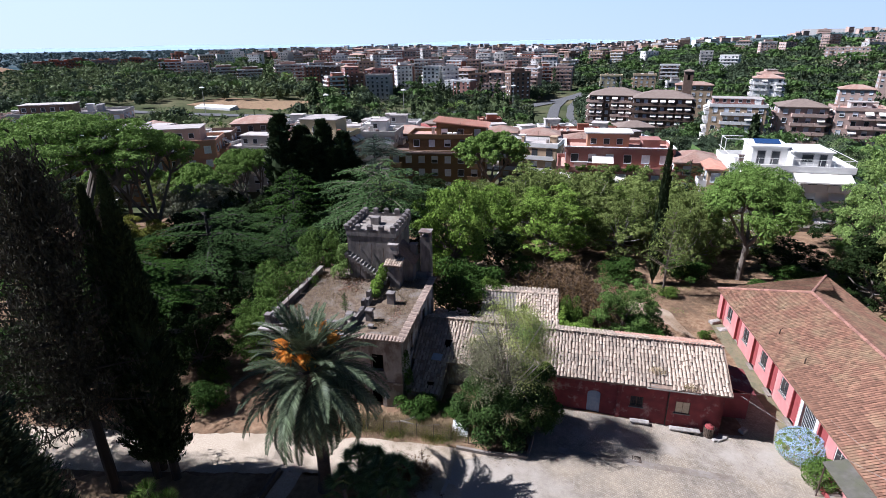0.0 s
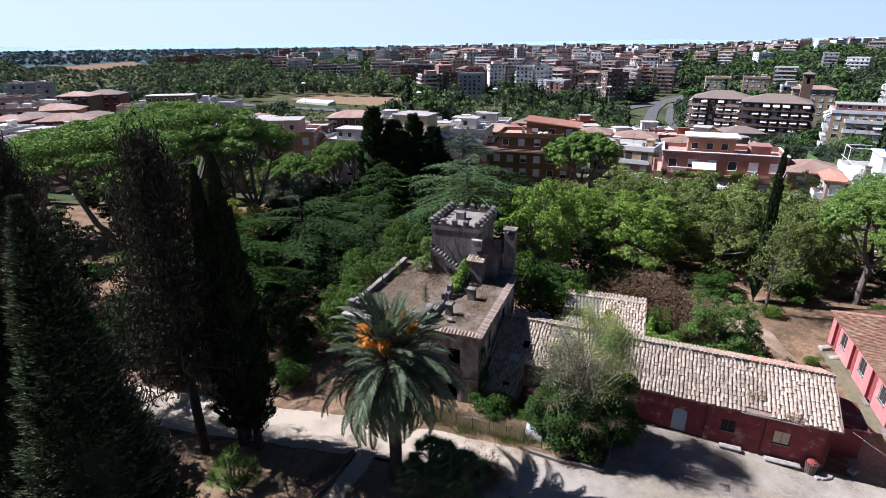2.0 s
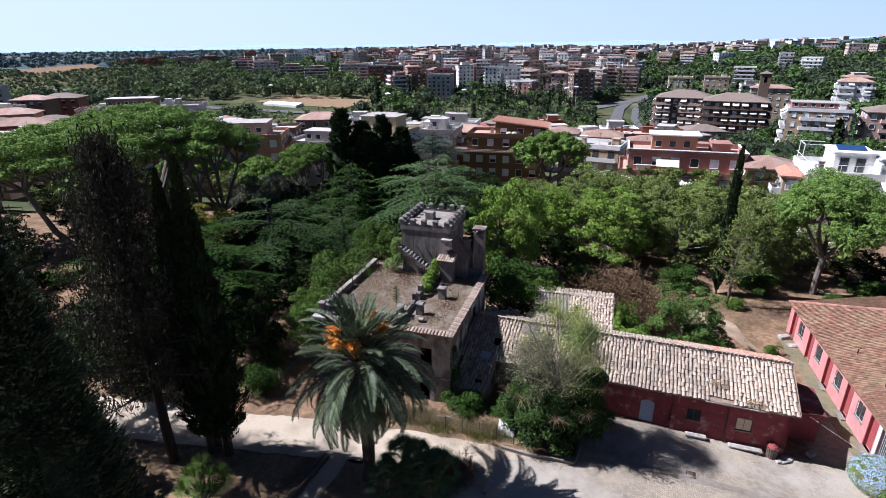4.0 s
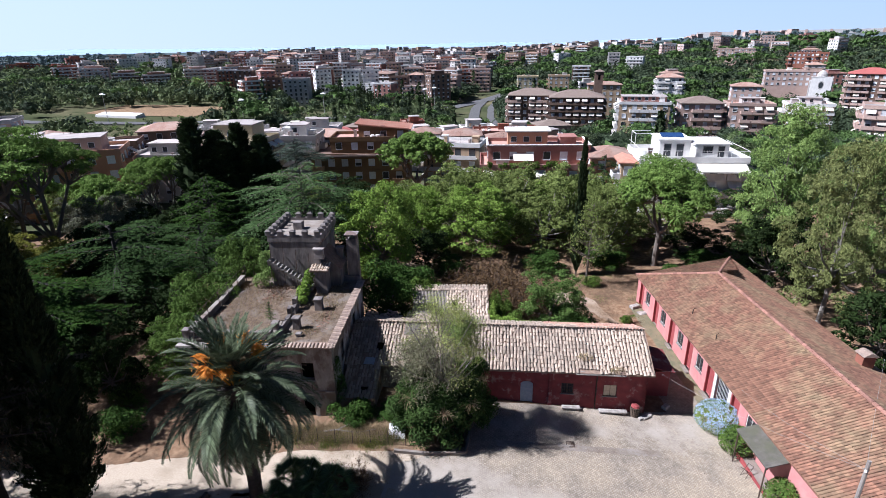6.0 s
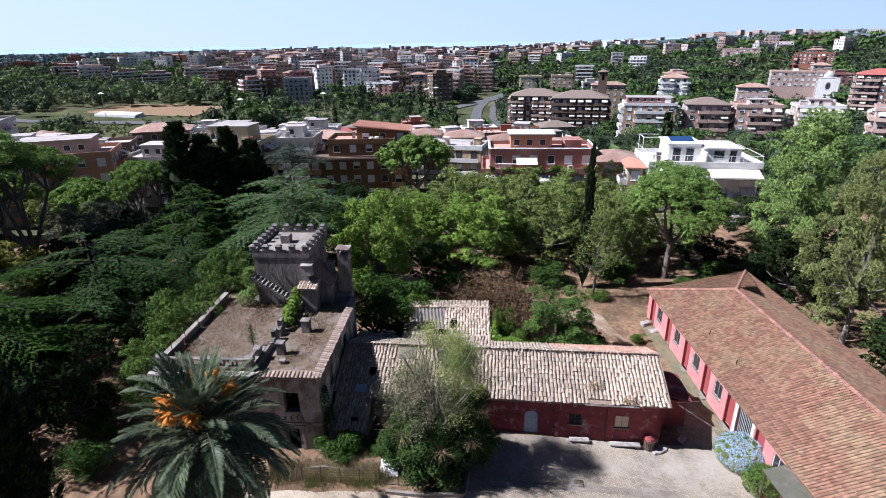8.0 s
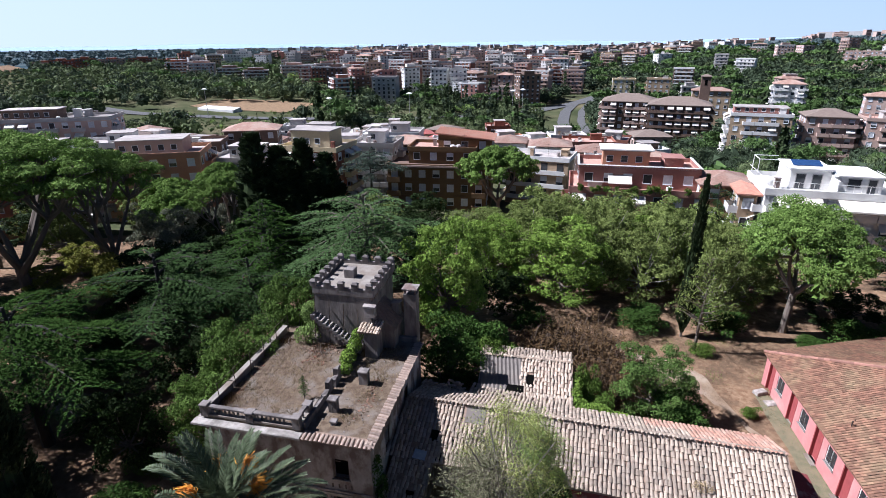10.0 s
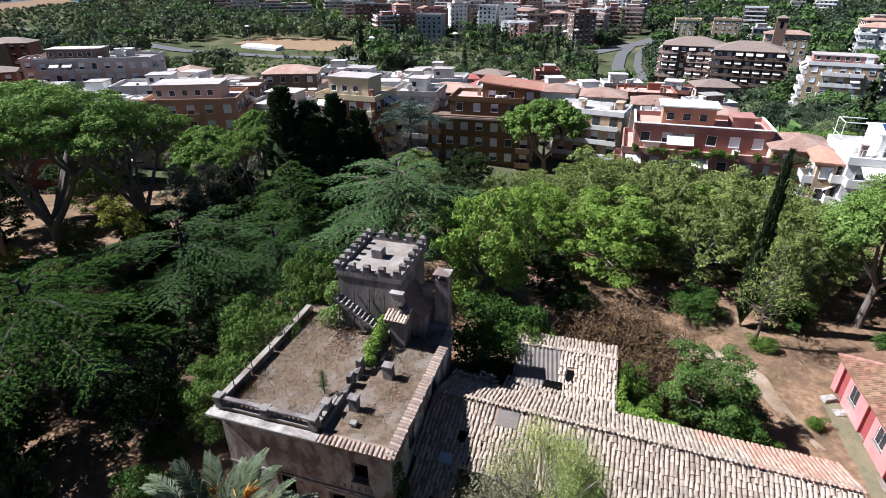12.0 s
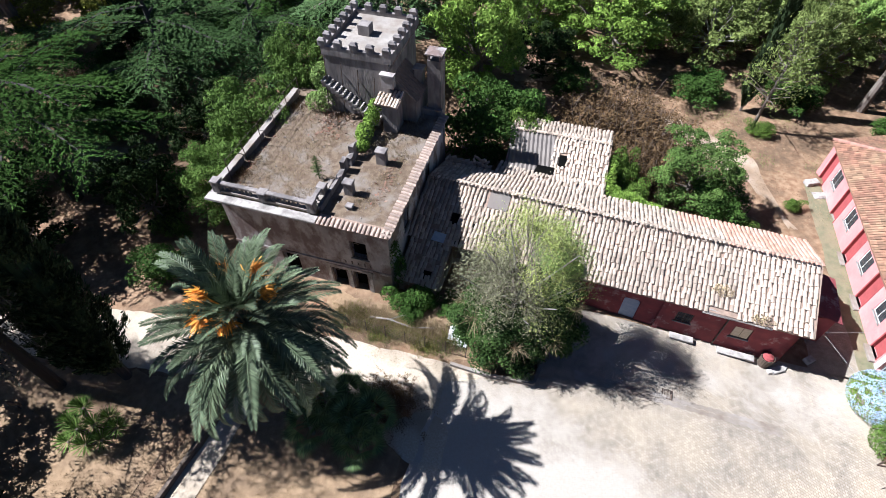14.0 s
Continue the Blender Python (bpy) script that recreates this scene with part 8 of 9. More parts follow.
# ---------------------------------------------------------------- the date palm
def frond_mesh(r, length, droop, name, width=0.55):
    """One feather leaf along +x that rises and then hangs; leaflets in a shallow V."""
    n = 15
    pts, ang, p = [], radians(0), np.zeros(3)
    for i in range(n + 1):
        pts.append(p.copy())
        a = ang - droop * (i / n) ** 1.1
        p = p + np.array((math.cos(a), 0, math.sin(a))) * length / n
    rach = Geo().tube(pts, [0.035 * (1 - .85 * i / n) + .004 for i in range(n + 1)], 5)
    V, F = list(rach.v), list(rach.f)
    pts = np.array(pts)
    m = 66
    for side in (-1, 1):
        for i in range(m):
            t = 0.14 + 0.86 * i / m
            k = t * n
            j = min(n - 1, int(k))
            q = pts[j] + (pts[j + 1] - pts[j]) * (k - j)
            d = pts[j + 1] - pts[j]
            d /= np.linalg.norm(d)
            up = np.array((-d[2], 0, d[0]))
            ln = width * math.sin(math.pi * (0.16 + 0.80 * t) ** .9) * r.uniform(.85, 1.1) + .08
            out = d * r.uniform(.55, .8) + np.array((0, side, 0)) * 0.8 + up * r.uniform(.05, .4)
            out /= np.linalg.norm(out)
            w = 0.050
            b = len(V)
            tip = q + out * ln - np.array((0, 0, .12 * ln))
            mid = q + out * ln * .5
            V += [tuple(q - d * w * .6), tuple(mid - d * w), tuple(tip), tuple(mid + d * w + up * .01)]
            F.append((b, b + 1, b + 2, b + 3))
    me = bpy.data.meshes.new(name)
    me.from_pydata(V, [], F)
    me.update()
    return me


def build_palm():
    r = np.random.default_rng(9)
    h = 9.7
    pm = thing("date_palm", pose(-8.4, 27.9, ground_z(-8.4, 27.9)), "tall date palm with arching fronds and orange fruit stalks", "palm tree")
    tr = Geo()
    pts, rad = [], []
    for i in range(40):
        z = -0.2 + (h + .2) * i / 39
        pts.append((0.12 * math.sin(i * .13), 0.1 * math.cos(i * .1) - .1, z))
        rad.append((0.40 if i > 3 else .52 - .03 * i) * (1 + .07 * (i % 2)) + (0.16 if i > 35 else 0))
    tr.tube(pts, rad, 14)
    part("trunk", tr, M["palmbark"], pm, "ringed dark brown palm trunk")
    stubs = Geo()
    for i in range(90):
        a, z = i * 2.39996, h - 1.9 + 2.0 * i / 90
        c, s = math.cos(a), math.sin(a)
        stubs.hexa([(c * .4 - s * .07, s * .4 + c * .07, z - .1), (c * .4 + s * .07, s * .4 - c * .07, z - .1), (c * .72 + s * .05, s * .72 - c * .05, z + .2), (c * .72 - s * .05, s * .72 + c * .05, z + .2),
                    (c * .4 - s * .07, s * .4 + c * .07, z), (c * .4 + s * .07, s * .4 - c * .07, z), (c * .72 + s * .05, s * .72 - c * .05, z + .26), (c * .72 - s * .05, s * .72 + c * .05, z + .26)])
    part("leaf_base_ring", stubs, M["wood"], pm)["kind"] = "stuff"
    kinds = [(4.2, .8), (5.2, 1.5), (5.6, 2.0), (5.5, 2.25)]
    meshes = [frond_mesh(r, L, d, "frond") for L, d in kinds]
    dead = frond_mesh(r, 3.9, 1.3, "dry_frond", .42)
    for m in meshes:
        m.materials.append(M["l_palm"])
    dead.materials.append(M["l_palm_dry"])
    n = 150
    for i in range(n):
        u = i / n
        a = i * 137.508 + r.normal(0, 6)
        lift = 84 - 118 * u ** .85 + r.normal(0, 6)
        m = meshes[min(3, max(0, int(u * 3.1 + r.normal(0, .3))))]
        s = r.uniform(.90, 1.07)
        if 6 < lift < 66 and any(abs((a - b + 180) % 360 - 180) < 11 for b in (276, 234, 180, 122, 58)):
            continue
        put("frond", m, None, pm, at=pose(0, -.1, h - .15 - .9 * u) @ pose(0, 0, 0, 0, 0, a) @ pose(0, 0, 0, 0, -lift, 0) @ pose(0, 0, 0, r.normal(0, 9)) @ Matrix.Translation((.25, 0, 0)) @ Matrix.Scale(s, 4))
    for i in range(26):
        put("dry_frond", dead, None, pm, "hanging dead frond" if i == 0 else "", at=pose(0, -.1, h - 1.3) @ pose(0, 0, 0, 0, 0, i * 137.508 + 40) @ pose(0, 0, 0, 0, r.uniform(28, 52), 0) @ Matrix.Translation((.3, 0, 0)))
    for k, (a, lift, sc) in enumerate(((276, 54, 1.15), (234, 50, 1.25), (204, 52, 1.25), (180, 54, 1.25), (122, 58, 1.35), (58, 58, 1.35), (14, 54, 1.3), (292, 66, 1.1), (340, 64, 1.1))):
        g = Geo()
        base = np.array((0.3, 0, 0))
        g.tube([base, (1.3, 0, .16), (2.2, 0, .1)], [.045, .035, .02], 5)
        for j in range(170):
            b0 = np.array((r.uniform(1.75, 2.1), 0, .12))
            d = np.array((r.uniform(-.05, .42), r.normal(0, .17), r.normal(.03, .13)))
            g.tube([b0, b0 + d * .6, b0 + d + (0, 0, -.2)], [.014, .016, .012], 3, caps=False)
        part("fruit_stalk", g, M["fruit"] if k < 7 else M["l_dry"], pm, "orange fruit stalks" if k < 7 else "dry straw-coloured flower stalk", at=pose(0, -.1, h - .35) @ pose(0, 0, 0, 0, 0, a) @ pose(0, 0, 0, 0, -lift, 0) @ Matrix.Scale(sc, 4))


build_palm()


# ---------------------------------------------------------------- fan palms, yucca, flowering bush
def fan_mesh(r):
    V, F = [], []
    st = Geo().tube([(0, 0, 0), (.5, 0, .12), (1.0, 0, .1)], [.018, .014, .01], 4)
    V, F = list(st.v), list(st.f)
    for i in range(22):
        a = radians(-105 + 210 * i / 21)
        d = np.array((math.cos(a), math.sin(a), -.12 - .2 * abs(math.sin(a))))
        s = np.array((-math.sin(a), math.cos(a), 0))
        o = np.array((1.0, 0, .1))
        b = len(V)
        V += [tuple(o), tuple(o + d * .35 - s * .035), tuple(o + d * .72 + (0, 0, -.08)), tuple(o + d * .35 + s * .035)]
        F.append((b, b + 1, b + 2, b + 3))
    me = bpy.data.meshes.new("fan_leaf")
    me.from_pydata(V, [], F)
    me.materials.append(M["l_fan"])
    return me


def build_low_palms():
    r = np.random.default_rng(5)
    fan = fan_mesh(r)
    first = None
    for x, y, h, n in ((-5.9, 27.6, 2.3, 24), (-4.6, 26.9, 1.8, 20), (-3.4, 27.4, 1.6, 18), (-5.0, 28.3, 1.5, 17), (-3.9, 26.0, 1.3, 18), (-6.8, 26.6, 1.3, 16)):
        fp = thing("fan_palm", pose(x, y, ground_z(x, y)), "bushy dwarf fan palm with dark pleated leaves", "palm", "fan palm clump")
        part("stem", Geo().tube([(0, 0, -.1), (.05, 0, h * .6), (0, 0, h)], [.17, .15, .12], 9), M["bark"], fp)
        for i in range(n):
            u = i / n
            put("fan_leaf", fan, None, fp, at=pose(0, 0, h - .5 * u) @ pose(0, 0, 0, 0, 0, i * 137.5) @ pose(0, 0, 0, 0, -(78 - 95 * u), 0))
    # spiky rosettes of the yucca
    spike = Geo()
    for i in range(90):
        u = i / 90
        a, e = i * 2.39996, radians(85 - 100 * u)
        d = np.array((math.cos(a) * math.cos(e), math.sin(a) * math.cos(e), math.sin(e)))
        s = np.array((-math.sin(a), math.cos(a), 0)) * .03
        L = .75 - .15 * u
        spike.add([d * .05 - s, d * L * .6 - s * .8, d * L, d * L * .6 + s * .8], [(0, 1, 2, 3)])
    sm = spike.mesh("rosette")
    sm.materials.append(M["l_mid"])
    yc = thing("yucca", pose(-18.9, 25.2, ground_z(-18.9, 25.2)), "clump of spiky dark green yucca rosettes", "yucca")
    for i, (x, y, z) in enumerate(((-1.1, .3, 1.2), (-.3, .9, 1.9), (-.2, -.2, 1.7), (.5, .2, 1.5), (-.8, -.7, 1.0), (.3, -.8, 1.1), (1.0, .7, 1.3), (1.5, .3, 1.0), (-.9, 1.1, 1.3), (.9, -.4, .9))):
        part("stem", Geo().tube([(x * .3, y * .3, -.1), (x, y, z)], [.09, .07], 7), M["bark"], yc)
        put("rosette", sm, None, yc, at=pose(x, y, z, 0, 0, i * 40) @ Matrix.Scale(1.2, 4))
    # blue-flowered bush by the barn
    rr = np.random.default_rng(3)
    fb = thing("flowering_bush", pose(26.75, 32.0, ground_z(26.75, 32.0)), "round bush covered in pale blue flowers", "bush")
    p, d = shell((0, 0, .85), (1.9, 1.9, 1.25), 6500, rr, low=-.5, thick=.3)
    p[:, 2] = np.maximum(p[:, 2], 0.02)
    v, q = leaves(p, d / np.linalg.norm(d, axis=1, keepdims=True), .06, rr, spread_n=.8)
    put("foliage", mesh_np("foliage", v, q), M["l_bright"], fb)
    p, d = shell((0, 0, .87), (1.9, 1.9, 1.3), 7600, rr, low=-.3, thick=.06)
    keep = np.array([noise.noise(Vector(a) * 2.6) > -.2 for a in p])
    p, d = p[keep], d[keep]
    v, q = leaves(p, d / np.linalg.norm(d, axis=1, keepdims=True), .047, rr, spread_n=.5)
    put("blossom", mesh_np("blossom", v, q), M["flower"], fb, "pale blue blossom")
    for bx, by, br, bh in ((26.45, 29.3, 1.35, 1.15), (26.0, 23.9, 1.35, 1.2)):
        gb = thing("round_bush", pose(bx, by, ground_z(bx, by)), "round bright green bush in front of the barn", "bush", "bushes by the barn")
        p, d = shell((0, 0, bh * .75), (br, br, bh), 4200, rr, low=-.6, thick=.4)
        p[:, 2] = np.maximum(p[:, 2], .03)
        v, q = leaves(p, d / np.linalg.norm(d, axis=1, keepdims=True), .075, rr, spread_n=.6)
        put("foliage", mesh_np("foliage", v, q), M["l_mid"], gb)
        part("stem", Geo().tube([(0, 0, -.1), (0, 0, bh * .7)], [.07, .04], 6), M["bark"], gb)
    # reddish dry shrub on the drive's edge
    tree("dryshrub", -2.7, 28.6, 1.7, 2.8, label="dry reddish shrub at the edge of the drive")


build_low_palms()


# ---------------------------------------------------------------- the ivy-grown tree in front of the annex
def build_ivy_tree():
    r = np.random.default_rng(31)
    x, y = 4.5, 34.1
    it = thing("ivy_tree", pose(x, y, ground_z(x, y)), "half-dry tree smothered in ivy in a kerbed bed", "tree")
    g = Geo()
    ends = []
    for i in range(16):
        a, L, z = i * 2.39996, r.uniform(1.2, 3.6), r.uniform(7.0, 11.4)
        ends.append((math.cos(a) * L, math.sin(a) * L, z - L * .4))
    g.tube([(0, 0, -.2), (.1, 0, 2.5), (0, .1, 4.5)], [.4, .33, .26], 10)
    for e in ends:
        g.tube([(0, .1, 4.2), (e[0] * .5, e[1] * .5, e[2] * .72), e], [.13, .07, .02], 6)
    part("trunk", g, M["bark_pale"], it)
    blobs = []
    for i in range(46):
        a, u = i * 2.39996, (i + .5) / 46
        z = .5 + 4.4 * u
        rr = (4.0 - 1.2 * u ** 1.8) * r.uniform(.75, 1.05)
        s = r.uniform(.6, 1.05)
        blobs.append(((rr * math.cos(a), rr * .66 * math.sin(a), z), (s, s, s)))
    blobs += [((0, 0, 2.5), (2.6, 2.2, 2.4))]
    area = sum((b[1][0] * b[1][1]) ** .8 for b in blobs)
    v, q = crown(blobs, 34000 / area, .088, r, spread_n=.55)
    v = np.concatenate([v, heart((0, 0, 2.4), (3.3, 2.8, 2.3), r, 900, .10)] + [heart(b[0], np.array(b[1]) * .6, r) for b in blobs[:46]])
    v[:, 2] = np.maximum(v[:, 2], .02)
    put("ivy", mesh_np("ivy", v, np.arange(len(v)).reshape(-1, 3)), M["l_ivydark"], it, "glossy dark ivy")

    def spray(n, lo, hi, mat, name, label, amount, sector, size):
        P, D, tw = [], [], Geo()
        for i in range(n):
            a = r.uniform(*sector)
            z = r.uniform(lo, hi)
            L = (4.3 - .34 * max(0, z - 4.5)) * r.uniform(.55, 1.05)
            e = np.array((math.cos(a) * L, math.sin(a) * L * .9, z))
            m = e * (.55, .55, 1) + (0, 0, .35)
            b = e * (.1, .1, 1) - (0, 0, 1.3)
            tw.tube([b, m, e], [.018, .011, .003], 4, caps=False)
            for _ in range(3):
                f = e + r.normal(0, .45, 3) - (0, 0, .2)
                tw.tube([m, (m + f) / 2 + (0, 0, .1), f], [.012, .009, .003], 3, caps=False)
            k = r.random((amount, 1))
            P.append(m + (e - m) * k * 1.25 + r.normal(0, .33, (amount, 3)))
        P = np.concatenate(P)
        v, q = leaves(P, r.normal(0, 1, P.shape), size, r, long=1.7, spread_n=.8)
        put(name, mesh_np(name, v, q), M[mat], it, label)["kind"] = "stuff"
        part("twig_mass", tw, M["bark"], it, "bare grey twigs")["kind"] = "stuff"

    spray(60, 5.6, 10.6, "l_shoot", "young_shoot_foliage", "thin yellow-green shoots", 330, (-1.6, 2.6), .036)
    spray(30, 6.0, 9.4, "l_poplar", "green_shoot_foliage", "fresh green shoots", 420, (-.8, 1.3), .036)
    spray(54, 4.8, 8.6, "l_grey", "dry_spray_foliage", "greyish half-dry sprays", 240, (1.6, 4.9), .044)
    # dead brush hanging out of the ivy
    for x0, y0, z0, w in ((-2.6, -1.4, 3.9, 1.5), (-.2, -2.8, 3.4, 1.2), (1.9, -2.4, 3.7, 1.1), (-3.2, .3, 3.0, 1.4), (3.2, -.6, 4.4, 1.3)):
        tw = Geo()
        for i in range(60):
            d = r.normal(0, 1, 3)
            d = d / np.linalg.norm(d) * r.uniform(.4, 1) * w
            tw.tube([(x0, y0, z0), (x0 + d[0] * .6, y0 + d[1] * .6, z0 + abs(d[2]) * .5), (x0 + d[0], y0 + d[1], z0 + d[2] * .4)], [.014, .01, .004], 3, caps=False)
        part("dead_brush", tw, M["l_dry"], it)["kind"] = "stuff"
    kb = thing("planter_kerb", pose(0, 0, 0), "weathered concrete kerb round the planted bed", "kerb")
    line = [(0.6, 31.6), (2.9, 31.1), (5.75, 30.9), (6.3, 32.4), (6.9, 34.6)]
    for (a, b), (c, d) in zip(line[:-1], line[1:]):
        n = Vector((b - d, c - a)).normalized() * .1
        z0, z1 = ground_z(a, b), ground_z(c, d)
        part("kerb_stone", Geo().hexa([(a - n.x, b - n.y, z0 - .2), (c - n.x, d - n.y, z1 - .2), (c + n.x, d + n.y, z1 - .2), (a + n.x, b + n.y, z0 - .2), (a - n.x, b - n.y, z0 + .28), (c - n.x, d - n.y, z1 + .28), (c + n.x, d + n.y, z1 + .28), (a + n.x, b + n.y, z0 + .28)]), M["cement"], kb)


build_ivy_tree()


# ivy and weeds on the house and hut
def ivy_patch(name, m, spots, n, size, label, mat="l_ivy", seed=1):
    r = np.random.default_rng(seed)
    area = sum((b[1][0] * b[1][1]) ** .8 for b in spots)
    v, q = crown(spots, n / area, size, r, spread_n=.7)
    ob = put(name, mesh_np(name, v, q), M[mat], at=m)
    return tagged(ob, label, "ivy")


HOUSE = pose(-3.66, 36.24, 0, 0, 0, -11.3)
ivy_patch("ivy", HOUSE, [((-4.3, 7.6, 9.0), (.6, .9, .7)), ((-4.2, 8.7, 9.3), (.55, .8, .8)), ((-4.1, 6.6, 8.7), (.45, .6, .45)), ((-4.2, 9.4, 9.7), (.5, .5, .8))], 2600, .085, "bright ivy climbing over the broken terrace wall", "l_bright", 2)
ivy_patch("ivy", HOUSE, [((-8.2, 10.0, 9.2), (.7, .9, 1.2)), ((-8.6, 11.0, 10.4), (.8, 1.0, 1.2)), ((-8.3, 9.6, 11.2), (.5, .6, .9)), ((-9.0, 9.9, 9.0), (.8, .7, .8))], 3200, .085, "yellow-green creeper against the tower", "l_poplar", 3)
ivy_patch("ivy", HOUSE, [((.25, .5, 5.6), (.3, .6, 1.4)), ((.3, .9, 3.4), (.4, .8, 1.6)), ((-.1, -.2, 2.3), (.7, .5, .8)), ((.9, -.6, 2.2), (1.0, .7, .8)), ((1.9, 0, 2.4), (1.0, .9, 1.0))], 3600, .085, "dark ivy growing up the house corner", "l_ivy", 4)
ivy_patch("ivy", pose(22.86, 38.06, 0, 0, 0, -13.5), [((-13.4, 5.8, 4.1), (.7, 1.0, .6)), ((-13.0, 4.6, 3.9), (.9, .9, .6)), ((-11.6, 4.0, 4.2), (1.2, .7, .5)), ((-10, 3.7, 4.0), (1.1, .6, .5)), ((-13.2, 7.0, 4.2), (.6, 1.0, .6)), ((-8.6, 3.7, 3.6), (1.2, .6, .6)), ((-4.5, 4.2, 2.4), (1.6, .9, .9))], 6500, .085, "lush ivy spilling over the hut edge", "l_bright", 5)
ivy_patch("creeper", pose(22.86, 38.06, 0, 0, 0, -13.5), [((-14.6, -4.2, 4.0), (.5, .5, .7)), ((-14.2, -4.0, 4.6), (.5, .6, .5)), ((-14.9, -4.3, 3.1), (.6, .4, .8))], 2600, .07, "bright creeper on the annex eave", "l_bright", 6)
ivy_patch("dry_creeper", pose(22.86, 38.06, 0, 0, 0, -13.5), [((-2.9, -4.2, 4.5), (.7, .4, .3)), ((-5.4, -3.0, 4.95), (.7, .5, .25))], 500, .06, "dry brown creeper hanging from the eave", "l_dry", 7)
cf = tree("cedar", 0, 0, 1.7, .95, z=0, label="small conifer seedling growing on the terrace")
cf.matrix_basis = HOUSE @ pose(-5.6, 3.0, 8.45) @ Matrix.Diagonal((.9, .9, 2.0, 1))
for o in cf.children:
    if o.name.startswith("crown"):
        o.data = o.data.copy()
        o.data.materials[0] = M["l_ivy"]
tree("shrub", -20.8, 40.5, 2.2, 2.4)


# dry weeds and fallen sticks on the terrace and in the beds
def weeds(name, m, spots, label, mat="l_dry", seed=1, n=260, h=.35):
    r = np.random.default_rng(seed)
    V, F = [], []
    for cx, cy, cz, w in spots:
        for i in range(n):
            b = np.array((cx + r.normal(0, w), cy + r.normal(0, w), cz))
            d = np.array((r.normal(0, .5), r.normal(0, .5), 1.0))
            d = d / np.linalg.norm(d) * r.uniform(.3, 1) * h
            s = np.cross(d, (r.normal(), r.normal(), .1))
            s = s / np.linalg.norm(s) * .012
            k = len(V)
            V += [b - s, b + s, b + d + s * .3, b + d - s * .3]
            F.append((k, k + 1, k + 2, k + 3))
    ob = put(name, mesh_np(name, np.array(V), np.array(F)), M[mat], at=m)
    return tagged(ob, label, "weeds", kind="stuff")


weeds("dry_weeds", HOUSE, [(-10.4, 1.2, 8.5, .5), (-10.3, 3.5, 8.5, .5), (-7.5, 5.5, 8.5, .9), (-9, 8.8, 8.5, .8), (-6.3, 1.2, 8.5, .6), (-1.6, 8.8, 8.28, .8), (-1.5, 4.4, 8.28, .6), (-1.9, 10.4, 8.28, .6), (-2.3, 2.2, 8.28, .5), (-8.8, 2.2, 8.5, .9), (-9.5, 6.5, 8.5, .9), (-6.5, 7.5, 8.5, .8), (-1.4, 6.6, 8.28, .5), (-2.9, 7.6, 8.28, .6), (-7.8, 3.6, 8.5, 1.0)], "dry straw weeds growing on the flat roof", "l_dry", 1, 420, .24)
weeds("dry_weeds", HOUSE, [(-10.6, 2.0, 8.5, .35), (-10.5, 9.6, 8.5, .4), (-7.2, 9.3, 8.5, .5)], "rusty brown weeds along the parapet", "l_brown", 2, 400, .4)
weeds("dry_weeds", pose(0, 0, 0), [(-6.5 + i * 1.1, 34.6 - i * .2, ground_z(-6.5 + i * 1.1, 34.6 - i * .2), .55) for i in range(7)], "dry grass in the fenced bed", "l_dry", 3, 1300, .62)
weeds("green_weeds", pose(0, 0, 0), [(-6.9 + i * .9, 34.5 + .5 * math.sin(i * 1.7) - i * .2, ground_z(-6.9 + i * .9, 34.4 - i * .2), .32) for i in range(9)], "yellowing weeds in the fenced bed", "l_yellow", 9, 420, .5)
weeds("green_weeds", pose(0, 0, 0), [(-6.6 + i * 1.1, 34.0 + .5 * math.sin(i * 2.1) - i * .2, ground_z(-6.6 + i * 1.1, 33.9 - i * .2), .35) for i in range(8)], "low green weeds in the fenced bed", "l_drab", 4, 420, .4)
weeds("leaf_litter", pose(0, 0, 0), [(-4 + i * 1.2, 32.0 - i * .18, ground_z(-4 + i * 1.2, 32.0 - i * .18) + .04, .38) for i in range(8)], "fallen straw-coloured leaves along the drive edge", "l_dry", 5, 330, .1)
weeds("dry_grass", pose(0, 0, 0), [(-11 + i * 1.1, 27.5 - (i % 4) * 1.8, ground_z(-11 + i * 1.1, 27.5 - (i % 4) * 1.8), 1.0) for i in range(8)], "short dry grass under the palm", "l_dry", 6, 500, .16)
rg = random.Random(19)
weeds("dry_grass", pose(0, 0, 0), [(x, y, ground_z(x, y), 1.3) for x, y in ((rg.uniform(-25, -2), rg.uniform(13, 26.5)) for _ in range(46))], "short straw-coloured grass of the lawn", "l_dry", 16, 330, .15)
weeds("dry_grass", pose(0, 0, 0), [(x, y, ground_z(x, y), 1.1) for x, y in ((rg.uniform(-25, -6), rg.uniform(15, 27.5)) for _ in range(26))], "brown withered grass of the lawn", "l_brown", 17, 300, .12)
weeds("green_weeds", pose(0, 0, 0), [(28.0 + i * .22, 34 + i * 1.5, ground_z(28.0 + i * .22, 34 + i * 1.5), .5) for i in range(10)], "strip of short grass beside the barn", "l_drab", 8, 350, .16)
st = Geo()
rs = random.Random(3)
for i in range(14):
    a = rs.uniform(0, 3.1)
    x, y = -7.0 + rs.gauss(0, .5), 8.3 + rs.gauss(0, .4)
    st.tube([(x, y, 8.55), (x + math.cos(a) * 1.1, y + math.sin(a) * 1.1, 8.58 + rs.random() * .12)], .025, 4)
tagged(part("stick_litter", st, M["wood"], at=HOUSE), "scattered dry sticks on the terrace floor", "sticks", kind="stuff")
lg = thing("dead_branch", pose(-3.6, 34.2, ground_z(-3.6, 34.2)), "bleached fallen branch in the bed", "branch")
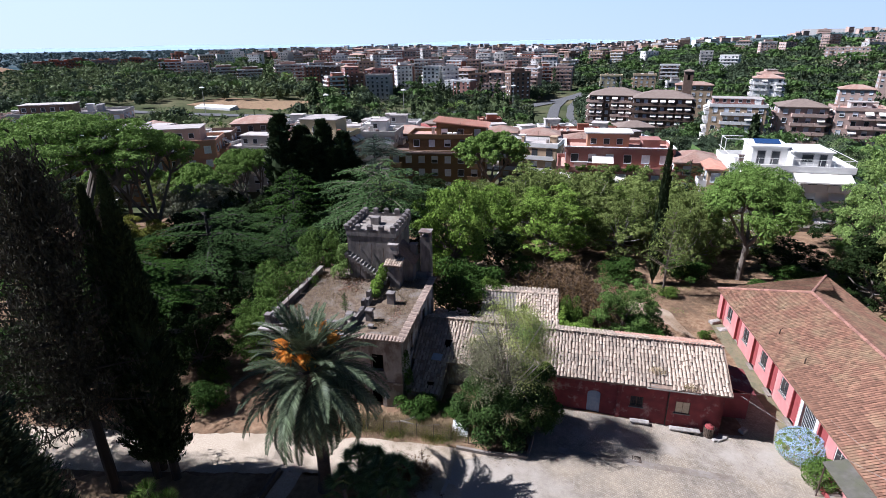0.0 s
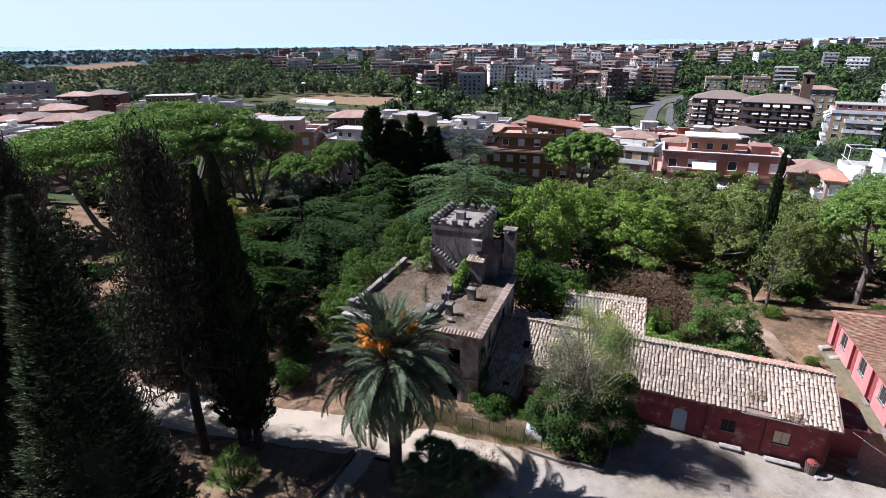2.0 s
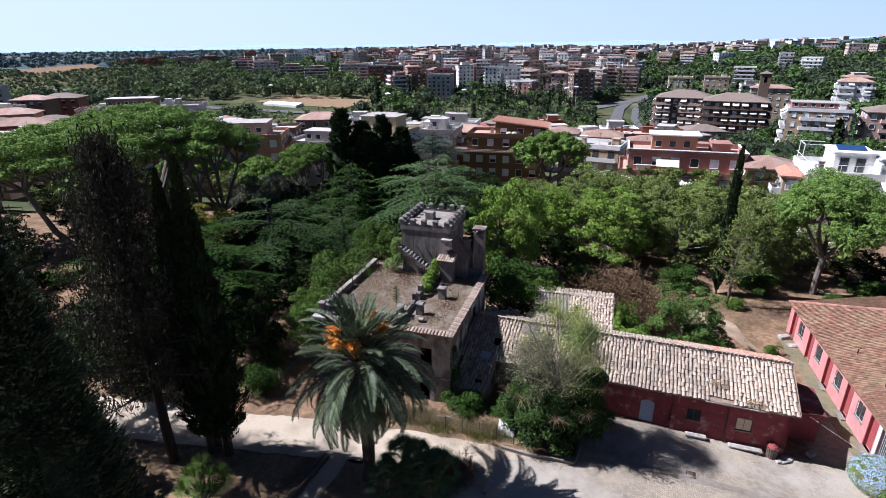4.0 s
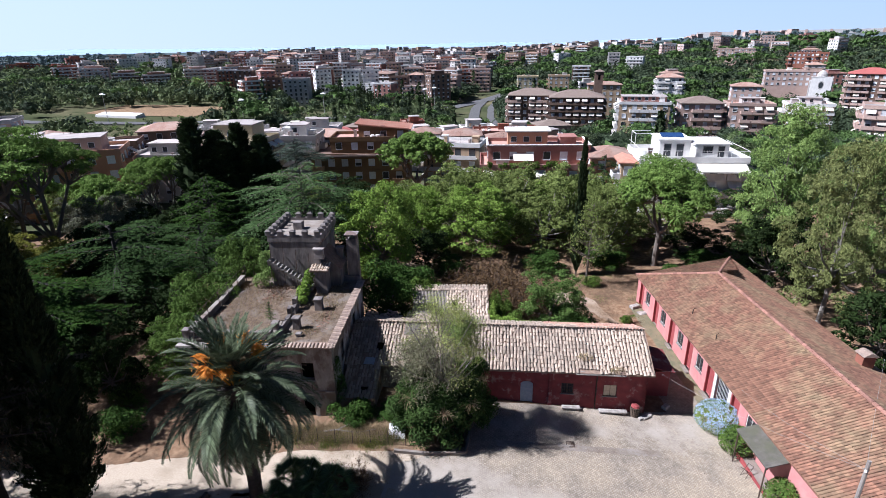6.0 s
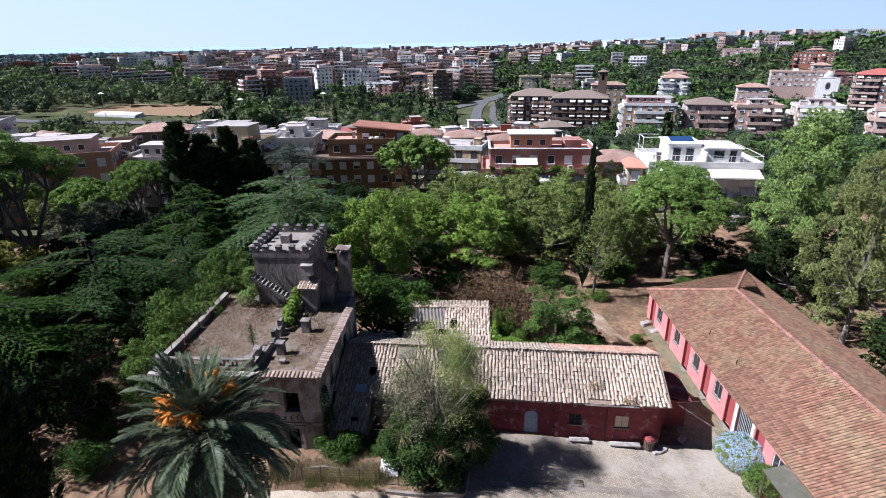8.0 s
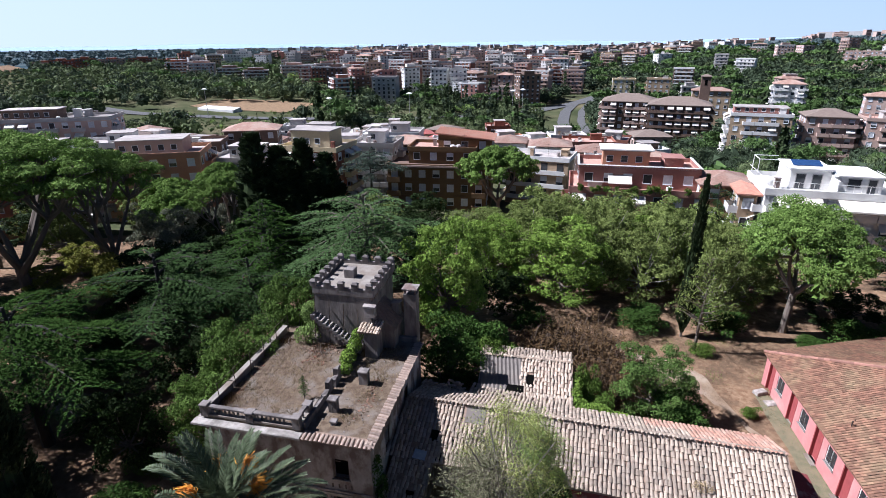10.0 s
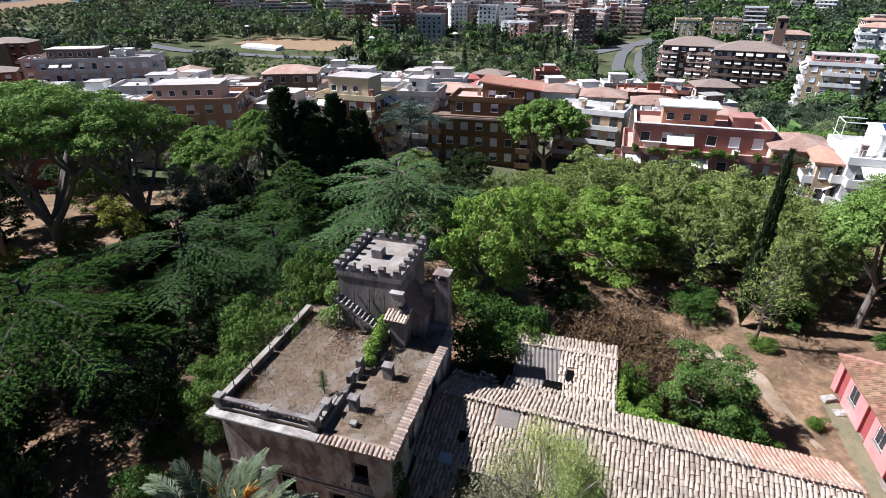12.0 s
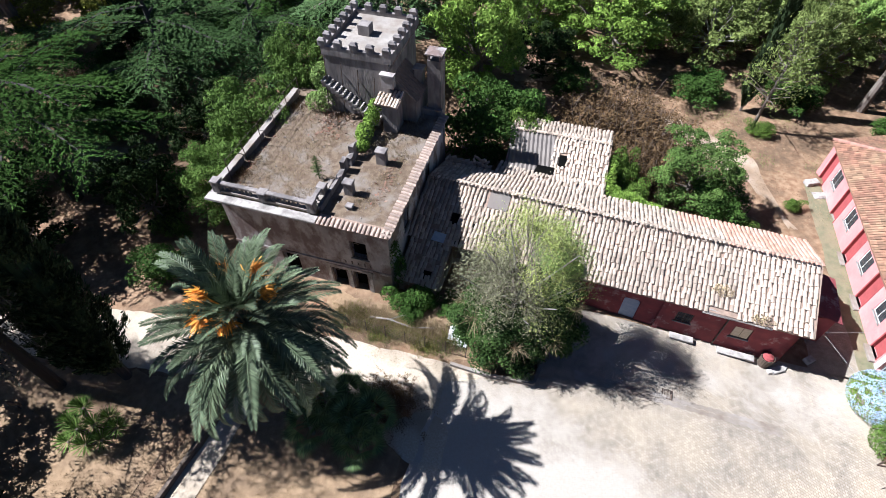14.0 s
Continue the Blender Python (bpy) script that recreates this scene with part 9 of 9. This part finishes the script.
part("limb", Geo().tube([(-1.4, .3, .15), (0, .1, .35), (1.5, -.3, .2), (3, -.25, .3)], [.07, .06, .05, .02], 6).tube([(0, .1, .35), (.9, .5, .4), (1.5, .3, .3)], [.04, .03, .01], 5), M["bark_pale"], lg)


# ---------------------------------------------------------------- fence, benches and clutter
def build_fence():
    f = thing("wire_fence", pose(0, 0, 0), "rusty wire-mesh fence on thin posts beside the drive", "fence")
    line = [(-7.6, 34.0), (-6.3, 33.75), (-5.0, 33.45), (-3.7, 33.15), (-2.4, 32.85), (-1.1, 32.6), (0.2, 32.4), (1.5, 32.2)]
    for x, y in line:
        z = ground_z(x, y)
        part("post", Geo().tube([(x, y, z - .2), (x + .03, y, z + 1.35)], .03, 6), M["iron"], f)
    for (a, b), (c, d) in zip(line[:-1], line[1:]):
        g = Geo()
        z0, z1 = ground_z(a, b), ground_z(c, d)
        for k in range(6):
            h = .1 + k * .22
            g.tube([(a, b, z0 + h), ((a + c) / 2, (b + d) / 2, (z0 + z1) / 2 + h - .03), (c, d, z1 + h)], .006, 3, caps=False)
        for k in range(8):
            t = k / 8
            x, y, z = a + (c - a) * t, b + (d - b) * t, z0 + (z1 - z0) * t
            g.tube([(x, y, z + .05), (x, y, z + 1.25)], .005, 3, caps=False)
        part("mesh_panel", g, M["iron"], f)


build_fence()
AX = pose(22.86, 38.06, 0, 0, 0, -13.5)
for u, w, z in ((-6.45, 1.5, .42), (-3.0, 2.3, .2)):
    bn = thing("stone_bench", AX @ pose(u, -4.25, z), "pale weathered stone bench against the red wall", "bench", "benches along the annex")
    part("seat", Geo().box(-w / 2, -.24, .34, w / 2, .22, .46, .03), M["marble"], bn)
    for x in (-w / 2 + .25, w / 2 - .25):
        part("support", Geo().box(x - .12, -.18, -.3, x + .12, .18, .34), M["cement"], bn)
bi = thing("litter_bin", pose(20.7, 34.25, ground_z(20.7, 34.25)), "slatted wooden litter bin with a red cover", "bin")
for i in range(16):
    a = 2 * math.pi * i / 16
    c, s = math.cos(a), math.sin(a)
    part("slat", Geo().hexa([(c * .30 - s * .05, s * .30 + c * .05, .05), (c * .30 + s * .05, s * .30 - c * .05, .05), (c * .33 + s * .05, s * .33 - c * .05, .05), (c * .33 - s * .05, s * .33 + c * .05, .05),
                             (c * .38 - s * .06, s * .38 + c * .06, .95), (c * .38 + s * .06, s * .38 - c * .06, .95), (c * .41 + s * .06, s * .41 - c * .06, .95), (c * .41 - s * .06, s * .41 + c * .06, .95)]), M["wood"], bi)
part("liner", Geo().tube([(0, 0, .05), (0, 0, .9)], [.28, .35], 12), M["dark"], bi)
part("cover", Geo().tube([(0, 0, .95), (0, 0, 1.1), (0.05, 0, 1.2)], [.36, .30, .12], 10), M["pinkdeep"], bi, "crumpled red cover")
lb = thing("litter_bin", pose(-20.4, 29.9, ground_z(-20.4, 29.9)), "dark round litter bin under the cypresses", "bin")
part("drum", Geo().tube([(0, 0, 0), (0, 0, .9), (0, 0, .95)], [.3, .34, .3], 14), M["iron"], lb)
for i, (x, y, w, d, h, a) in enumerate(((21.5, 33.9, .9, .5, .16, 20), (22.0, 34.1, .55, .35, .14, 50), (21.0, 33.7, .35, .3, .2, 10), (23.8, 34.8, .6, .45, .3, 30), (29.6, 52.0, 1.1, .6, .35, 15), (29.9, 50.6, 1.2, .8, .1, 5))):
    sl = thing("stone_slab", pose(x, y, ground_z(x, y) + .03, 0, 0, a), "loose pale stone slab lying on the ground", "stone", "loose slabs")
    part("slab", Geo().box(-w / 2, -d / 2, 0, w / 2, d / 2, h, .04), M["marble"], sl)
dr = thing("drain_cover", pose(14.0, 31.3, ground_z(14, 31.3) + .04, 0, 0, -14), "square dark iron drain grating in the paving", "drain")
part("frame", Geo().box(-.32, -.32, -.03, .32, -.26, .03).box(-.32, .26, -.03, .32, .32, .03).box(-.32, -.26, -.03, -.26, .26, .03).box(.26, -.26, -.03, .32, .26, .03), M["iron"], dr)
for i in range(7):
    part("bar", Geo().box(-.26, -.23 + i * .07, -.03, .26, -.2 + i * .07, .02), M["iron"], dr)
# black sheet close under the bars stands for the unlit pit
part("pit", Geo().box(-.26, -.26, -.05, .26, .26, -.031), M["dark"], dr)
wp = thing("white_panel", pose(.85, 33.0, ground_z(.85, 33) + .02, -62, 0, -12), "ribbed white plastic panel leaning on the fence", "panel")
part("sheet", Geo().box(-.65, -.02, 0, .65, .02, 1.2), M["white"], wp)
for i in range(9):
    part("rib", Geo().box(-.6 + i * .14, -.04, .03, -.55 + i * .14, -.021, 1.17), M["blind"], wp)
# rows of brick set across the cobbles
band = Geo()
rb = random.Random(6)
for i in range(118):
    t = i / 118
    x, y = 8.4 + 12.2 * t, 31.9 - 2.2 * t + .04 * math.sin(i * 1.3)
    for k in range(2):
        yy = y + (k - .5) * .34
        z = ground_z(x, yy) + .038
        w = .045
        band.hexa([(x - w, yy - .15, z), (x + w, yy - .15, z), (x + w, yy + .15, z), (x - w, yy + .15, z), (x - w, yy - .15, z + .02), (x + w, yy - .15, z + .02), (x + w, yy + .15, z + .02), (x - w, yy + .15, z + .02)])
tagged(part("paving_band", band, M["cement"]), "pale brick drainage band set in the cobbles", "paving", kind="stuff")
# garden path with its low dark wall
tagged(drape("garden_path", [((-11.7, 29.4), (-10.3, 29.3)), ((-12.4, 26.5), (-11.1, 26.3)), ((-13.6, 22.5), (-12.2, 22.2)), ((-15.6, 16), (-14.1, 15.8))], M["gravel"], "pale concrete garden path past the palm", "path", .06), kind="structure")
gw = thing("garden_wall", pose(0, 0, 0), "low dark stone edging wall along the path", "wall")
gl = [(-11.75, 29.4), (-12.1, 28.0), (-12.5, 26.5), (-13.1, 24.4), (-13.7, 22.5), (-14.7, 19.2), (-15.7, 16)]
for (a, b), (c, d) in zip(gl[:-1], gl[1:]):
    z = ground_z(a, b)
    part("wall_piece", Geo().hexa([(a - .3, b, z - .2), (c - .3, d, z - .2), (c - .02, d, z - .2), (a - .02, b, z - .2), (a - .28, b, z + .42), (c - .28, d, z + .42), (c - .05, d, z + .42), (a - .05, b, z + .42)]), M["wood"], gw)
drape("grass_strip", [((28.2, 33.4), (26.9, 34.2)), ((29.2, 40), (27.4, 40.2)), ((30.0, 46), (28.3, 46.2)), ((30.3, 52), (29.0, 52.2))], M["shortgrass"], "thin strip of short dry grass beside the barn", "grass", .05)
tagged(drape("barn_walk", [((28.6, 33.5), (27.7, 33.6)), ((29.6, 40), (28.8, 40.1)), ((30.6, 46), (29.8, 46.1)), ((31.2, 51), (30.3, 51.1))], M["cement"], "cracked concrete walk along the barn", "walk", .08), kind="structure")
drape("sandy_patch", [((3.5, 66.5), (4.5, 63.2)), ((6, 67), (7, 63)), ((9, 66.4), (9.4, 63.6))], M["dirt"], "bare sandy clearing among the trees", "ground", .05, ragged=2.2)
drape("sandy_patch", [((16.5, 59.5), (17.5, 56)), ((20, 59.5), (21, 55)), ((23.2, 57.5), (24.5, 51.5)), ((25.6, 53), (26.5, 46.5))], M["dirt"], "bare sandy path behind the annex", "ground", .05, ragged=3.0)
drape("sandy_patch", [((-40, 86), (-38, 82)), ((-33, 84.5), (-32, 80.5)), ((-24, 81), (-24, 77.5))], M["gravel"], "pale sandy path through the park", "ground", .05, ragged=2.0)
drape("sandy_patch", [((-34, 50), (-33, 47)), ((-29, 49.5), (-28.5, 46.5)), ((-25, 48.5), (-25, 46.5))], M["dirt"], "sunlit bare earth beneath the cedars", "ground", .05)
# cable pole and cables by the barn
cpole = thing("cable_pole", pose(25.0, 18.9, 0), "weathered wooden cable pole beside the barn", "pole")
part("shaft", Geo().tube([(0, 0, -.2), (0, 0, 8.8)], [.13, .1], 8), M["bark_pale"], cpole)
part("insulator", Geo().tube([(-.15, -.1, 8.2), (.15, .1, 8.2)], .07, 8), M["white"], cpole)
for end in ((27.9, 33.2, 3.7), (22.6, 34.2, 4.1), (40.5, 32.0, 5.0)):
    cb = thing("cable", pose(0, 0, 0), "thin sagging overhead cable across the yard", "cable", "overhead cables")
    a, b = Vector((25.0, 18.9, 8.2)), Vector(end)
    part("wire", Geo().tube([a.lerp(b, t / 8) - Vector((0, 0, 1.6 * (t / 8) * (1 - t / 8))) for t in range(9)], .008, 4), M["cable"], cb)
cb = thing("cable", pose(0, 0, 0), "thin cable from the annex to the barn", "cable", "overhead cables")
part("wire", Geo().tube([Vector((22.6, 34.4, 4.2)).lerp(Vector((28.0, 35.5, 3.6)), t / 6) - Vector((0, 0, .9 * (t / 6) * (1 - t / 6))) for t in range(7)], .008, 4), M["cable"], cb)
bs = thing("garden_sign", pose(-24.2, 26.4, ground_z(-24.2, 26.4)), "plain dark sign board on a short post", "sign")
part("post", Geo().tube([(0, 0, 0), (0, 0, .7)], .03, 6), M["iron"], bs)
part("board", Geo().box(-.4, -.03, .55, .4, .03, .95), M["wood"], bs)


# litter, dry grass and low weeds on the open ground behind the annex
rl2 = random.Random(29)


def patches(n, x0, x1, y0, y1, w):
    out = []
    for _ in range(n):
        x, y = rl2.uniform(x0, x1), rl2.uniform(y0, y1)
        out.append((x, y, ground_z(x, y) + .05, w))
    return out


weeds("leaf_litter", pose(0, 0, 0), patches(30, 15, 31, 45.5, 62, 1.2), "brown fallen leaves on the bare ground", "l_brown", 31, 190, .09)
weeds("dry_grass", pose(0, 0, 0), patches(22, 15, 31, 46, 62, 1.0), "thin dry grass on the bare ground", "l_dry", 32, 170, .16)
weeds("green_weeds", pose(0, 0, 0), patches(9, 18, 31, 50, 62, .6), "low green weeds on the bare ground", "l_drab", 33, 200, .22)
weeds("leaf_litter", pose(0, 0, 0), patches(26, -34, -20, 36, 52, 1.3), "brown needles and leaves under the cedars", "l_brown", 34, 170, .08)
weeds("leaf_litter", pose(0, 0, 0), patches(60, 8, 27, 23, 34, 1.3), "fallen leaves blown over the courtyard", "l_brown", 35, 26, .075)
